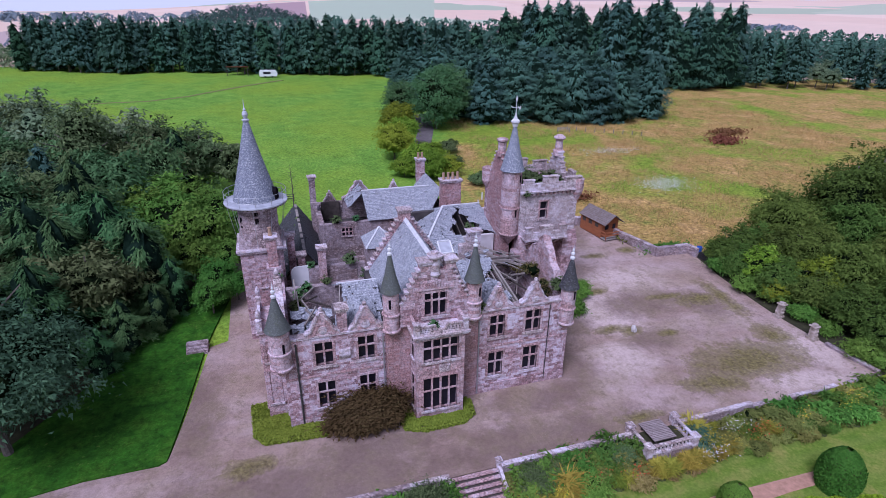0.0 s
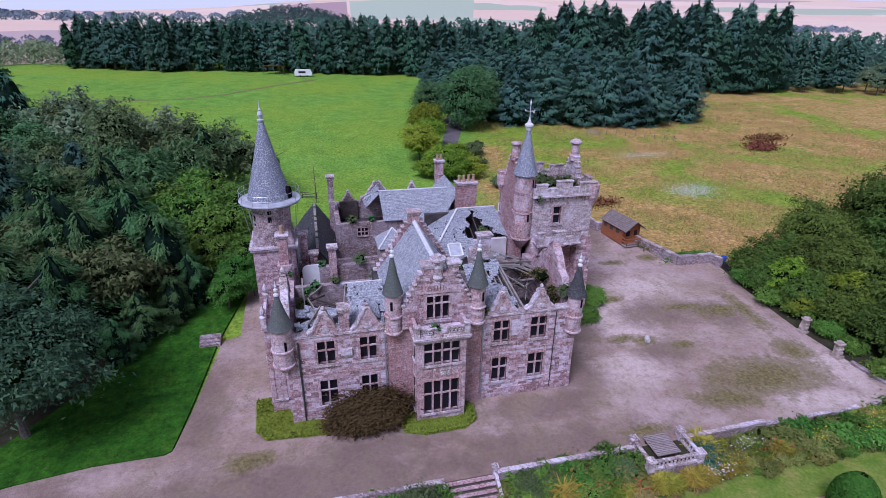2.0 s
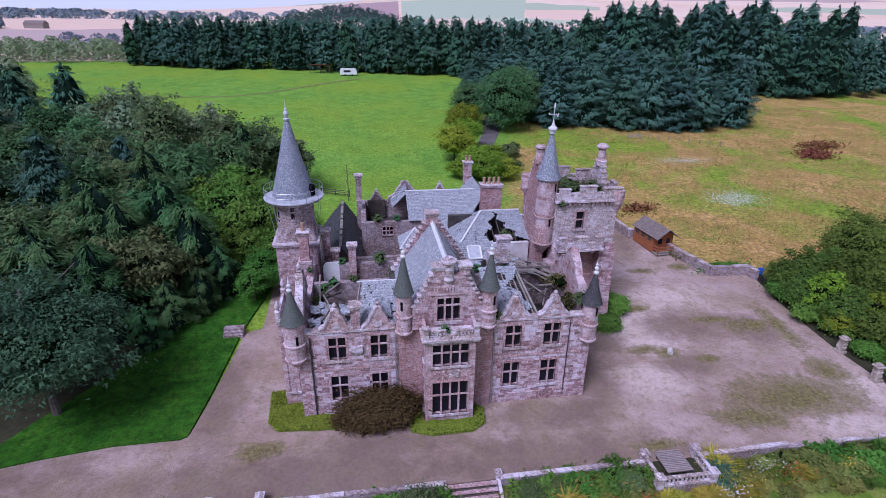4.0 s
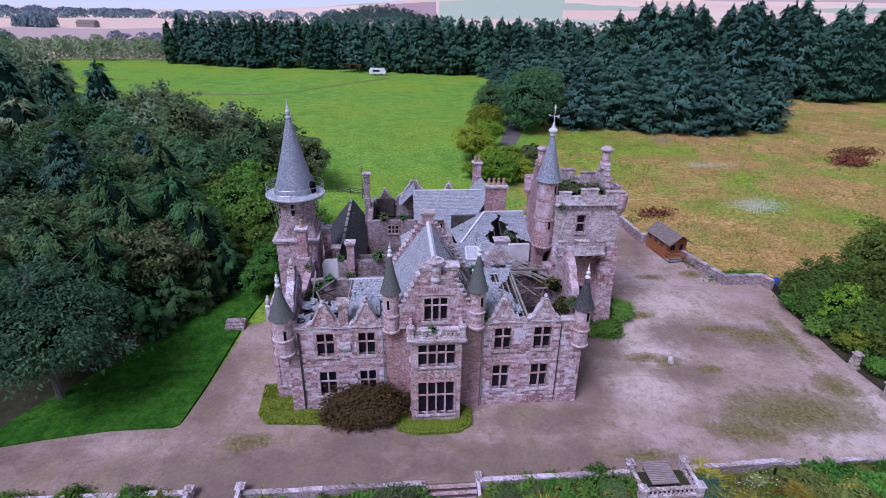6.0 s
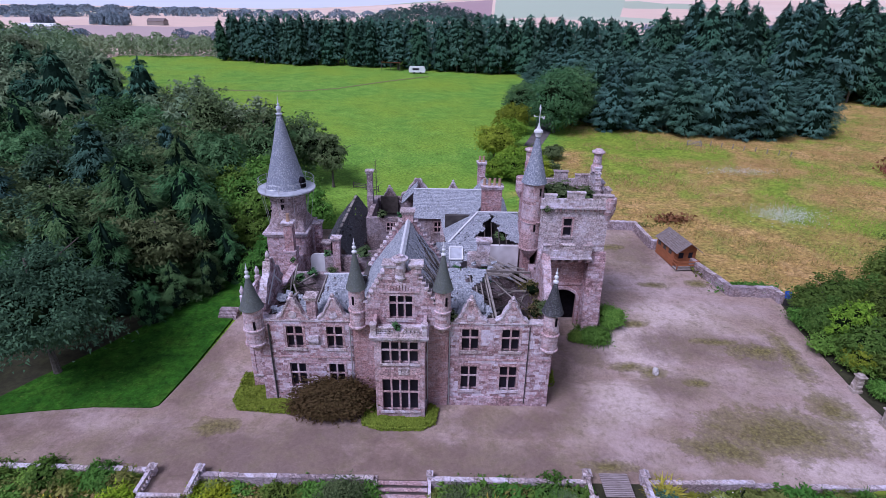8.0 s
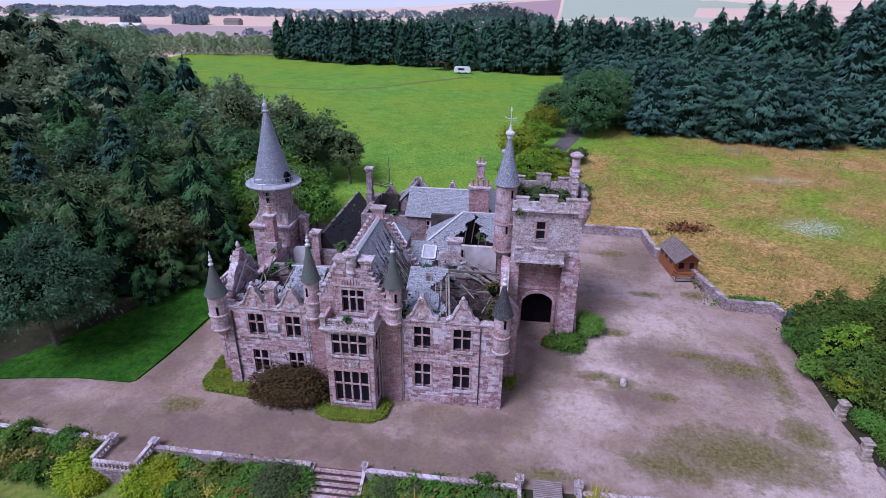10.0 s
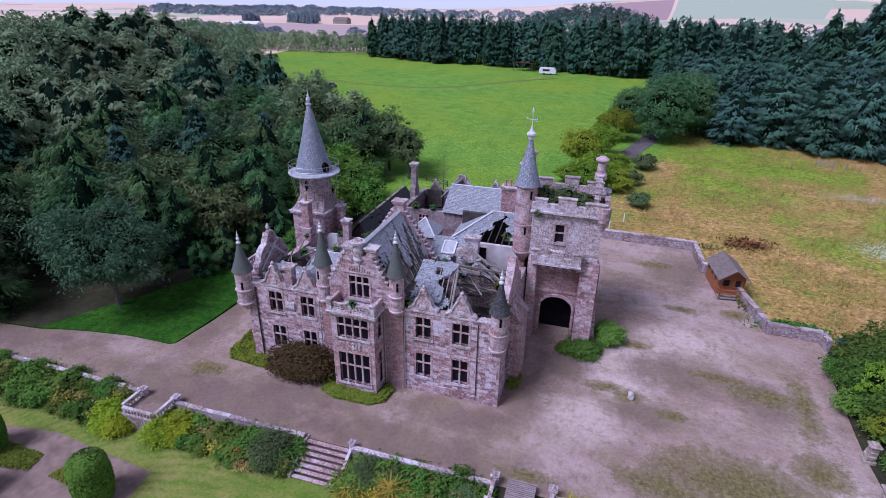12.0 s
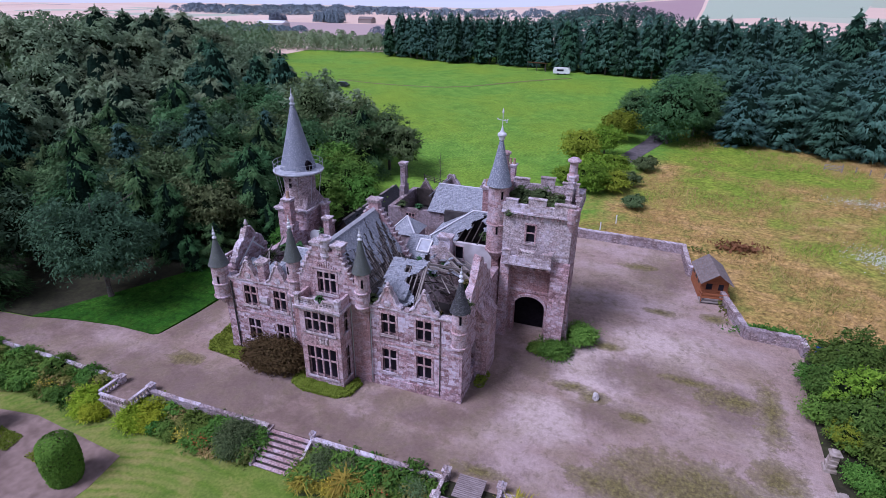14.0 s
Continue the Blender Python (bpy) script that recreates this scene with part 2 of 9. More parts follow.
def leaf(name, a, b, c, patch=0.25):
    """Leaves: a tone for each leaf, larger light and dark patches, and a little light let through."""
    m = Nodes(name, 0.7, spec=0.08)
    rnd = m.t.nodes.new("ShaderNodeNewGeometry").outputs["Random Per Island"]
    tone = m.maths("ADD", m.maths("MULTIPLY", rnd, 0.5), m.maths("MULTIPLY", m.noise(1.1, 4, 0.65), 0.5))
    col = m.ramp(tone, [(0.1, a), (0.48, b), (0.9, c)])
    col = m.mix(m.ramp(m.noise(patch, 3, 0.6), [(0.35, 0.0), (0.65, 0.6)]), col, b)
    ob = m.t.nodes.new("ShaderNodeObjectInfo").outputs["Random"]
    hsv = m.t.nodes.new("ShaderNodeHueSaturation")
    m.link(m.maths("ADD", m.maths("MULTIPLY", ob, 0.05), 0.475), hsv.inputs["Hue"])
    m.link(m.maths("ADD", m.maths("MULTIPLY", m.maths("FRACT", m.maths("MULTIPLY", ob, 7.3)), 0.5), 0.75), hsv.inputs["Value"])
    m.link(col, hsv.inputs["Color"])
    tr = m.t.nodes.new("ShaderNodeBsdfTranslucent")
    m.link(hsv.outputs[0], tr.inputs[0])
    mixs = m.t.nodes.new("ShaderNodeMixShader")
    mixs.inputs[0].default_value = 0.22
    m.link(m.bsdf.outputs[0], mixs.inputs[1])
    m.link(tr.outputs[0], mixs.inputs[2])
    m.link(mixs.outputs[0], m.t.nodes["Material Output"].inputs[0])
    return m.done(hsv.outputs[0])


L_mid = leaf("broad_leaves_green", (0.027, 0.075, 0.024), (0.077, 0.173, 0.063), (0.181, 0.319, 0.121))
L_light = leaf("broad_leaves_light", (0.05, 0.12, 0.018), (0.105, 0.225, 0.032), (0.2, 0.36, 0.06))
L_olive = leaf("broad_leaves_olive", (0.044, 0.073, 0.026), (0.114, 0.161, 0.06), (0.234, 0.286, 0.122))
L_hemlock = leaf("hemlock_sprays", (0.022, 0.062, 0.02), (0.065, 0.145, 0.048), (0.169, 0.278, 0.098))
L_grey = leaf("broad_leaves_grey_green", (0.023, 0.052, 0.025), (0.058, 0.108, 0.054), (0.135, 0.211, 0.11))
L_yellow = leaf("broad_leaves_yellowing", (0.085, 0.15, 0.012), (0.195, 0.29, 0.022), (0.35, 0.44, 0.04))
L_fir = leaf("fir_needles_dark", (0.02, 0.062, 0.033), (0.057, 0.14, 0.08), (0.131, 0.25, 0.144))
L_spruce = leaf("spruce_needles", (0.031, 0.084, 0.059), (0.074, 0.158, 0.113), (0.16, 0.279, 0.208))
L_yew = leaf("clipped_yew_leaves", (0.042, 0.115, 0.016), (0.09, 0.205, 0.026), (0.16, 0.31, 0.042))
L_gold = leaf("golden_shrub_leaves", (0.147, 0.239, 0.011), (0.267, 0.377, 0.015), (0.405, 0.497, 0.028))
L_rust = leaf("brown_cotoneaster_leaves", (0.05, 0.04, 0.015), (0.105, 0.076, 0.028), (0.17, 0.145, 0.05))
# far woods: blue-grey haze of the air is mixed into this colour
L_far = leaf("hazed_far_wood_leaves", (0.17, 0.215, 0.25), (0.2, 0.25, 0.285), (0.23, 0.28, 0.31))
L_hill = leaf("hill_wood_leaves", (0.03, 0.06, 0.055), (0.05, 0.09, 0.08), (0.075, 0.12, 0.105))
L_ivy = leaf("ivy_bed_leaves", (0.13, 0.17, 0.02), (0.23, 0.27, 0.03), (0.34, 0.36, 0.05))
L_deep = leaf("border_leaves_deep", (0.05, 0.105, 0.016), (0.1, 0.185, 0.028), (0.175, 0.27, 0.045))
L_border = leaf("border_leaves_green", (0.052, 0.098, 0.014), (0.109, 0.178, 0.025), (0.196, 0.276, 0.047))
L_sage = leaf("border_leaves_sage", (0.106, 0.131, 0.033), (0.2, 0.219, 0.05), (0.312, 0.312, 0.088))
L_teal = leaf("teal_leaves", (0.03, 0.085, 0.06), (0.065, 0.15, 0.105), (0.12, 0.22, 0.16))
L_bronze = leaf("bronze_beech_leaves", (0.15, 0.06, 0.03), (0.21, 0.09, 0.045), (0.27, 0.14, 0.07))
L_creeper = leaf("dry_creeper_leaves", (0.06, 0.05, 0.02), (0.13, 0.1, 0.04), (0.2, 0.2, 0.06))
L_straw = leaf("dry_grass_blades", (0.25, 0.19, 0.06), (0.34, 0.26, 0.09), (0.45, 0.36, 0.15))
L_hay = leaf("pale_hay_blades", (0.42, 0.33, 0.1), (0.62, 0.45, 0.17), (0.8, 0.6, 0.28))
L_dying = leaf("yellowing_border_blades", (0.182, 0.208, 0.026), (0.377, 0.338, 0.046), (0.572, 0.468, 0.078))
L_ash = leaf("ash_leaves_green", (0.034, 0.07, 0.012), (0.085, 0.145, 0.024), (0.175, 0.26, 0.05))
# trees further off: haze is put in as a paler, bluer leaf tone
L_hazed_wood = leaf("hazed_woodland_leaves", (0.115, 0.165, 0.082), (0.19, 0.258, 0.135), (0.275, 0.35, 0.195))
# near-black core colours: the shade between leaves is put into them
M_core = plain("painted_crown_shade", (0.005, 0.010, 0.004), (0.012, 0.02, 0.008), 0.8, 1.0, bump=0, spec=0.0)
M_needle_shade = plain("painted_needle_shade", (0.005, 0.013, 0.008), (0.014, 0.03, 0.019), 1.6, 1.0, bump=0, spec=0.0)
M_bark = plain("rough_bark", (0.09, 0.075, 0.06), (0.15, 0.13, 0.11), 3.0, 0.95)
M_petal_y = plain("yellow_petals", (0.6, 0.45, 0.02), (0.7, 0.55, 0.04), 5.0, 0.7, bump=0)
M_petal_r = plain("red_petals", (0.55, 0.08, 0.03), (0.65, 0.12, 0.04), 5.0, 0.7, bump=0)
M_petal_w = plain("white_petals", (0.75, 0.75, 0.72), (0.65, 0.66, 0.62), 5.0, 0.7, bump=0)


# ---- mesh tools ----
def part(name, bm, material, parent=None, label=""):
    """Links a bmesh as one mesh object, under a thing or a part if given."""
    me = bpy.data.meshes.new(name)
    bmesh.ops.recalc_face_normals(bm, faces=bm.faces)
    bm.to_mesh(me)
    bm.free()
    me.materials.append(material)
    ob = new(name, me)
    if parent:
        ob.parent = parent
    if label:
        ob["label"] = label
    return ob


def thing(name, label, category, group="", kind=""):
    return tagged(new(name), label, category, group, kind)


def box(bm, x0, x1, y0, y1, z0, z1):
    v = [bm.verts.new((x, y, z)) for z in (z0, z1) for y in (y0, y1) for x in (x0, x1)]
    for f in ((0, 2, 3, 1), (4, 5, 7, 6), (0, 1, 5, 4), (2, 6, 7, 3), (0, 4, 6, 2), (1, 3, 7, 5)):
        bm.faces.new([v[i] for i in f])
    return v


def prism(bm, pts, axis, a, b):
    """Extrudes a polygon of (u, w) from a to b along x or y (u is the other ground axis, w is z) or z (u, w are x, y)."""
    def at(u, w, s):
        return {"x": (s, u, w), "y": (u, s, w), "z": (u, w, s)}[axis]
    lo = [bm.verts.new(at(u, w, a)) for u, w in pts]
    hi = [bm.verts.new(at(u, w, b)) for u, w in pts]
    bm.faces.new(lo)
    bm.faces.new(hi)
    n = len(pts)
    for i in range(n):
        bm.faces.new((lo[i], lo[(i + 1) % n], hi[(i + 1) % n], hi[i]))


def lathe(bm, cx, cy, profile, n=20, cap=True):
    """Turns (radius, z) rows about a vertical axis."""
    rings = []
    for r, z in profile:
        rings.append([bm.verts.new((cx + max(r, 0.004) * math.cos(2 * math.pi * i / n), cy + max(r, 0.004) * math.sin(2 * math.pi * i / n), z)) for i in range(n)])
    for a, b in zip(rings, rings[1:]):
        for i in range(n):
            bm.faces.new((a[i], a[(i + 1) % n], b[(i + 1) % n], b[i]))
    if cap:
        bm.faces.new(rings[0])
        bm.faces.new(rings[-1])


def slab(bm, corners, thick=0.14):
    """A roof slope: its corners in the upper face, with a thickness below."""
    up = [Vector(c) for c in corners]
    nrm = (up[1] - up[0]).cross(up[2] - up[0]).normalized()
    if nrm.z < 0:
        nrm = -nrm
    a = [bm.verts.new(p) for p in up]
    b = [bm.verts.new(p - nrm * thick) for p in up]
    bm.faces.new(a)
    bm.faces.new(b)
    n = len(a)
    for i in range(n):
        bm.faces.new((a[i], a[(i + 1) % n], b[(i + 1) % n], b[i]))


def beam(bm, p, q, w=0.12, h=0.16):
    """A squared bar from p to q."""
    p, q = Vector(p), Vector(q)
    d = (q - p).normalized()
    side = d.cross(Vector((0, 0, 1)))
    side = side.normalized() if side.length > 0.01 else Vector((1, 0, 0))
    up = side.cross(d)
    ring = [(-w / 2, -h / 2), (w / 2, -h / 2), (w / 2, h / 2), (-w / 2, h / 2)]
    a = [bm.verts.new(p + side * u + up * v) for u, v in ring]
    b = [bm.verts.new(q + side * u + up * v) for u, v in ring]
    bm.faces.new(a)
    bm.faces.new(b)
    for i in range(4):
        bm.faces.new((a[i], a[(i + 1) % 4], b[(i + 1) % 4], b[i]))


def tube(bm, pts, r=0.03, n=6, r_end=None):
    """A round bar along points."""
    pts = [Vector(p) for p in pts]
    rings = []
    for k, p in enumerate(pts):
        d = (pts[min(k + 1, len(pts) - 1)] - pts[max(k - 1, 0)]).normalized()
        s = d.cross(Vector((0, 0, 1)))
        s = s.normalized() if s.length > 0.01 else Vector((1, 0, 0))
        u = s.cross(d)
        rr = r if r_end is None else r + (r_end - r) * k / (len(pts) - 1)
        rings.append([bm.verts.new(p + (s * math.cos(2 * math.pi * i / n) + u * math.sin(2 * math.pi * i / n)) * rr) for i in range(n)])
    for a, b in zip(rings, rings[1:]):
        for i in range(n):
            bm.faces.new((a[i], a[(i + 1) % n], b[(i + 1) % n], b[i]))
    bm.faces.new(rings[0])
    bm.faces.new(rings[-1])


def sweep(bm, pts, w, h):
    """A squared moulding that runs through points in one piece."""
    pts = [Vector(p) for p in pts]
    rings = []
    flat = Vector((0, 1, 0)) if max(p.y for p in pts) - min(p.y for p in pts) < 0.01 else Vector((1, 0, 0))
    for k, p in enumerate(pts):
        d = (pts[min(k + 1, len(pts) - 1)] - pts[max(k - 1, 0)]).normalized()
        up = flat.cross(d).normalized()
        rings.append([bm.verts.new(p + flat * a + up * b) for a, b in ((-w / 2, -h / 2), (w / 2, -h / 2), (w / 2, h / 2), (-w / 2, h / 2))])
    for a, b in zip(rings, rings[1:]):
        for i in range(4):
            bm.faces.new((a[i], a[(i + 1) % 4], b[(i + 1) % 4], b[i]))
    bm.faces.new(rings[0])
    bm.faces.new(rings[-1])


def pierced(bm, plane, at, thick, u0, u1, z0, z1, holes):
    """A wall in the plane x = at or y = at, its thickness going inwards, with openings (u0, u1, z0, z1) through it."""
    us = sorted({u0, u1, *[h[0] for h in holes], *[h[1] for h in holes]})
    zs = sorted({z0, z1, *[h[2] for h in holes], *[h[3] for h in holes]})
    us = [u for u in us if u0 <= u <= u1]
    zs = [z for z in zs if z0 <= z <= z1]
    verts = {}

    def vert(u, z, s):
        key = (u, z, s)
        if key not in verts:
            d = at + (thick if s else 0.0)
            verts[key] = bm.verts.new((d, u, z) if plane == "x" else (u, d, z))
        return verts[key]

    def solid(i, j):
        if not (0 <= i < len(us) - 1 and 0 <= j < len(zs) - 1):
            return False
        u, z = (us[i] + us[i + 1]) / 2, (zs[j] + zs[j + 1]) / 2
        return not any(h[0] < u < h[1] and h[2] < z < h[3] for h in holes)

    for i in range(len(us) - 1):
        for j in range(len(zs) - 1):
            if not solid(i, j):
                continue
            a, b, c, d = us[i], us[i + 1], zs[j], zs[j + 1]
            for s in (0, 1):
                bm.faces.new([vert(a, c, s), vert(b, c, s), vert(b, d, s), vert(a, d, s)])
            for (di, dj), (p, q) in (((-1, 0), ((a, c), (a, d))), ((1, 0), ((b, c), (b, d))), ((0, -1), ((a, c), (b, c))), ((0, 1), ((a, d), (b, d)))):
                if not solid(i + di, j + dj):
                    bm.faces.new([vert(*p, 0), vert(*q, 0), vert(*q, 1), vert(*p, 1)])


def rag(bm, amount, seed=0):
    """Shifts the points of a mesh a little, for worn edges."""
    rng = random.Random(seed)
    for v in bm.verts:
        v.co += Vector((rng.uniform(-1, 1), rng.uniform(-1, 1), rng.uniform(-1, 1))) * amount


# ---- ground ----
def smooth(a, b, v):
    t = min(1.0, max(0.0, (v - a) / (b - a)))
    return t * t * (3 - 2 * t)


WALL_Y = -8.25
GARDEN = -1.3


def ground_z(x, y):
    """The height of the ground."""
    if y < WALL_Y:
        return GARDEN
    z = 0.8 * smooth(2, 17, y) + max(0.0, (y - 25)) * 0.031
    z = min(z, 7.2) + 7.5 * smooth(62, 150, -x) * (1 - smooth(95, 190, y))
    d = math.hypot(x, y)
    if d > 260:
        z += -14 * smooth(260, 520, d)
        east = smooth(-0.35, 0.25, math.atan2(x, max(y, 1.0)))
        z += (-9 + 104 * east) * smooth(700, 3200, d)
        z += 25 * math.exp(-((x + 15) / 75) ** 2 - ((y - 560) / 80) ** 2)
        z += 9 * noise.noise(Vector((x / 420, y / 420, 0.3))) * smooth(400, 1200, d)
    elif d > 60:
        z += 0.7 * noise.noise(Vector((x / 45, y / 45, 1.7))) * smooth(60, 120, d)
    return z


def axis_steps(near, far):
    s, v, step = [], 0.0, 1.5
    while v < near:
        s.append(v)
        v += step
    while v < far:
        s.append(v)
        step *= 1.16
        v += step
    s.append(far)
    return s


xs = sorted({round(v, 3) for v in [*axis_steps(60, 4300), *[-v for v in axis_steps(60, 4300)]]})
ys = sorted({round(v, 3) for v in [*[v for v in axis_steps(60, 4300) if v], *[-v for v in axis_steps(40, 600)], WALL_Y + 0.01, WALL_Y - 0.01]})
ys = [v for v in ys if not (abs(v - WALL_Y) < 0.4 and abs(v - WALL_Y) > 0.02)]
gv = [(x, y, ground_z(x, y) - 0.12 * (1 if -45 < x < 41 and -8.3 < y < 40 else 0)) for y in ys for x in xs]
nx = len(xs)
gf, gm = [], []
for j in range(len(ys) - 1):
    for i in range(nx - 1):
        gf.append((j * nx + i, j * nx + i + 1, (j + 1) * nx + i + 1, (j + 1) * nx + i))
        cx, cy = (xs[i] + xs[i + 1]) / 2, (ys[j] + ys[j + 1]) / 2
        gm.append(1 if math.hypot(cx, cy) > 262 else (2 if cy < WALL_Y else 0))


def grass_material():
    """Grazed meadow on one side of the drive, rough dry grass on the other."""
    m = Nodes("meadow_and_rough_grass", 0.95, spec=0.15)
    x, y, z = m.xyz()
    big, mid, fine = m.noise(0.03, 4, 0.6), m.noise(0.25, 5, 0.65), m.noise(2.2, 6, 0.75)
    green = m.ramp(mid, [(0.3, (0.1, 0.22, 0.024)), (0.5, (0.148, 0.305, 0.034)), (0.72, (0.205, 0.36, 0.046))])
    green = m.mix(m.ramp(big, [(0.42, 0.0), (0.62, 0.7)]), green, (0.22, 0.32, 0.022))
    green = m.mix(m.ramp(m.noise(0.9, 4, 0.8), [(0.62, 0.0), (0.74, 0.45)]), green, (0.075, 0.16, 0.008))
    gold = m.ramp(m.noise(0.2, 6, 0.7, dist=0.5), [(0.34, (0.23, 0.23, 0.045)), (0.52, (0.38, 0.25, 0.075)), (0.7, (0.5, 0.325, 0.13))])
    lush = m.ramp(mid, [(0.3, (0.13, 0.24, 0.014)), (0.7, (0.25, 0.33, 0.03))])
    dry = m.mix(m.ramp(m.noise(0.036, 4, 0.62, dist=0.4), [(0.46, 0.0), (0.58, 0.9)]), gold, lush)
    dry = m.mix(m.ramp(m.noise(0.075, 5, 0.7), [(0.58, 0.0), (0.7, 0.5)]), dry, (0.27, 0.15, 0.055))
    dry = m.mix(0.65, dry, m.ramp(m.noise(1.3, 6, 0.85), [(0.34, 0.12), (0.66, 0.88)]), "OVERLAY")
    line = m.maths("SUBTRACT", x, m.maths("ADD", 17.0, m.maths("MULTIPLY", m.maths("SUBTRACT", y, 60.0), 0.3)))
    side = m.maths("ADD", m.maths("DIVIDE", line, 8.0), m.maths("MULTIPLY", m.maths("SUBTRACT", mid, 0.5), 3.0))
    n = m.node("ShaderNodeClamp")
    m.link(side, n.inputs[0])
    col = m.mix(n.outputs[0], green, dry)
    col = m.mix(0.75, col, m.ramp(fine, [(0.3, 0.1), (0.7, 0.9)]), "OVERLAY")
    m.bump(fine, 0.8, 0.15)
    return m.done(col)


def farmland_material():
    """Distant fields: stubble, pasture and ploughland in large plots, paled in colour for haze."""
    m = Nodes("hazed_farmland", 0.95, spec=0.1)
    x, y, z = m.xyz()
    vec = m.combine(m.maths("ADD", m.maths("MULTIPLY", x, 0.0036), m.maths("MULTIPLY", y, 0.0009)), m.maths("SUBTRACT", m.maths("MULTIPLY", y, 0.0026), m.maths("MULTIPLY", x, 0.0005)))
    vor = m.node("ShaderNodeTexVoronoi", Scale=1.0)
    vor.distance = "CHEBYCHEV"
    m.link(vec, vor.inputs["Vector"])
    sep = m.t.nodes.new("ShaderNodeSeparateColor")
    m.link(vor.outputs["Color"], sep.inputs[0])
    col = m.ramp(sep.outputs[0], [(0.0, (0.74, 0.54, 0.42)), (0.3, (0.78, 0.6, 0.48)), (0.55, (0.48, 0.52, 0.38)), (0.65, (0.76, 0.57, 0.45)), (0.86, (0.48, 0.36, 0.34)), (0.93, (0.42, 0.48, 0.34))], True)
    # a ploughed field and a pale pasture side by side on the far hill
    turn = m.maths("ARCTAN2", x, y)
    far = m.maths("MULTIPLY", m.maths("GREATER_THAN", y, 1250.0), m.maths("LESS_THAN", y, 2400.0))
    plough = m.maths("MULTIPLY", far, m.maths("MULTIPLY", m.maths("GREATER_THAN", turn, -0.05), m.maths("LESS_THAN", turn, 0.075)))
    pasture = m.maths("MULTIPLY", far, m.maths("MULTIPLY", m.maths("GREATER_THAN", turn, 0.08), m.maths("LESS_THAN", turn, 0.29)))
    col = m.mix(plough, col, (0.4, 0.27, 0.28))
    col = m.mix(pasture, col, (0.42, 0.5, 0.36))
    col = m.mix(m.ramp(m.noise(0.02, 5, 0.7), [(0.3, 0.0), (0.8, 0.25)]), col, (0.46, 0.4, 0.32))
    return m.done(col)


def garden_material():
    """Mown garden grass with mowing stripes and worn patches."""
    m = Nodes("garden_grass", 0.95, spec=0.15)
    x, y, z = m.xyz()
    mid, fine = m.noise(0.5, 5, 0.7), m.noise(4.0, 6, 0.75)
    col = m.ramp(mid, [(0.3, (0.085, 0.165, 0.016)), (0.5, (0.135, 0.21, 0.024)), (0.7, (0.25, 0.245, 0.06))])
    dx, dy = m.maths("ADD", x, 6.0), m.maths("ADD", y, 27.0)
    far = m.maths("SQRT", m.maths("ADD", m.maths("MULTIPLY", dx, dx), m.maths("MULTIPLY", dy, dy)))
    arcs = m.maths("SINE", m.maths("ADD", m.maths("MULTIPLY", far, 8.0), m.maths("MULTIPLY", m.noise(0.8, 4, 0.7), 9.0)))
    west = m.maths("MULTIPLY", m.ramp(m.noise(0.12, 3, 0.6), [(0.4, 0.1), (0.6, 1.0)]), m.ramp(m.maths("MULTIPLY_ADD", x, -0.1, 0.6), [(0.0, 0.0), (1.0, 1.0)]))
    col = m.mix(m.maths("MULTIPLY", m.maths("MULTIPLY_ADD", arcs, 0.3, 0.32), west), col, (0.33, 0.27, 0.1))
    stripe = m.maths("SINE", m.maths("MULTIPLY", y, 4.2))
    col = m.mix(m.maths("MULTIPLY_ADD", stripe, 0.18, 0.18), col, (0.2, 0.24, 0.05))
    col = m.mix(0.4, col, m.ramp(fine, [(0.25, 0.2), (0.75, 0.85)]), "OVERLAY")
    m.bump(fine, 0.5, 0.05)
    return m.done(col)


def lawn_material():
    # grass tones kept dark: the trees' shade is put into the colour
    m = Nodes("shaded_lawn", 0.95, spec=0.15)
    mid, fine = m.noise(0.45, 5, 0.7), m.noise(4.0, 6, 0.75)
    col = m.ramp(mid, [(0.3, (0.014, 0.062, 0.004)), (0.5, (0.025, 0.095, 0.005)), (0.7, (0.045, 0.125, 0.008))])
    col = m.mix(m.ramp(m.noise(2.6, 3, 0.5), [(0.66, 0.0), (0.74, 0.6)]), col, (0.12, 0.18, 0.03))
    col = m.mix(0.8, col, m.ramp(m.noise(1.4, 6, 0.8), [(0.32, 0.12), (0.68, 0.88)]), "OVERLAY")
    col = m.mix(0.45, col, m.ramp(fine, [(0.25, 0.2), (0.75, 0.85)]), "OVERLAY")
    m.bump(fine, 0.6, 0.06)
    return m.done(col)


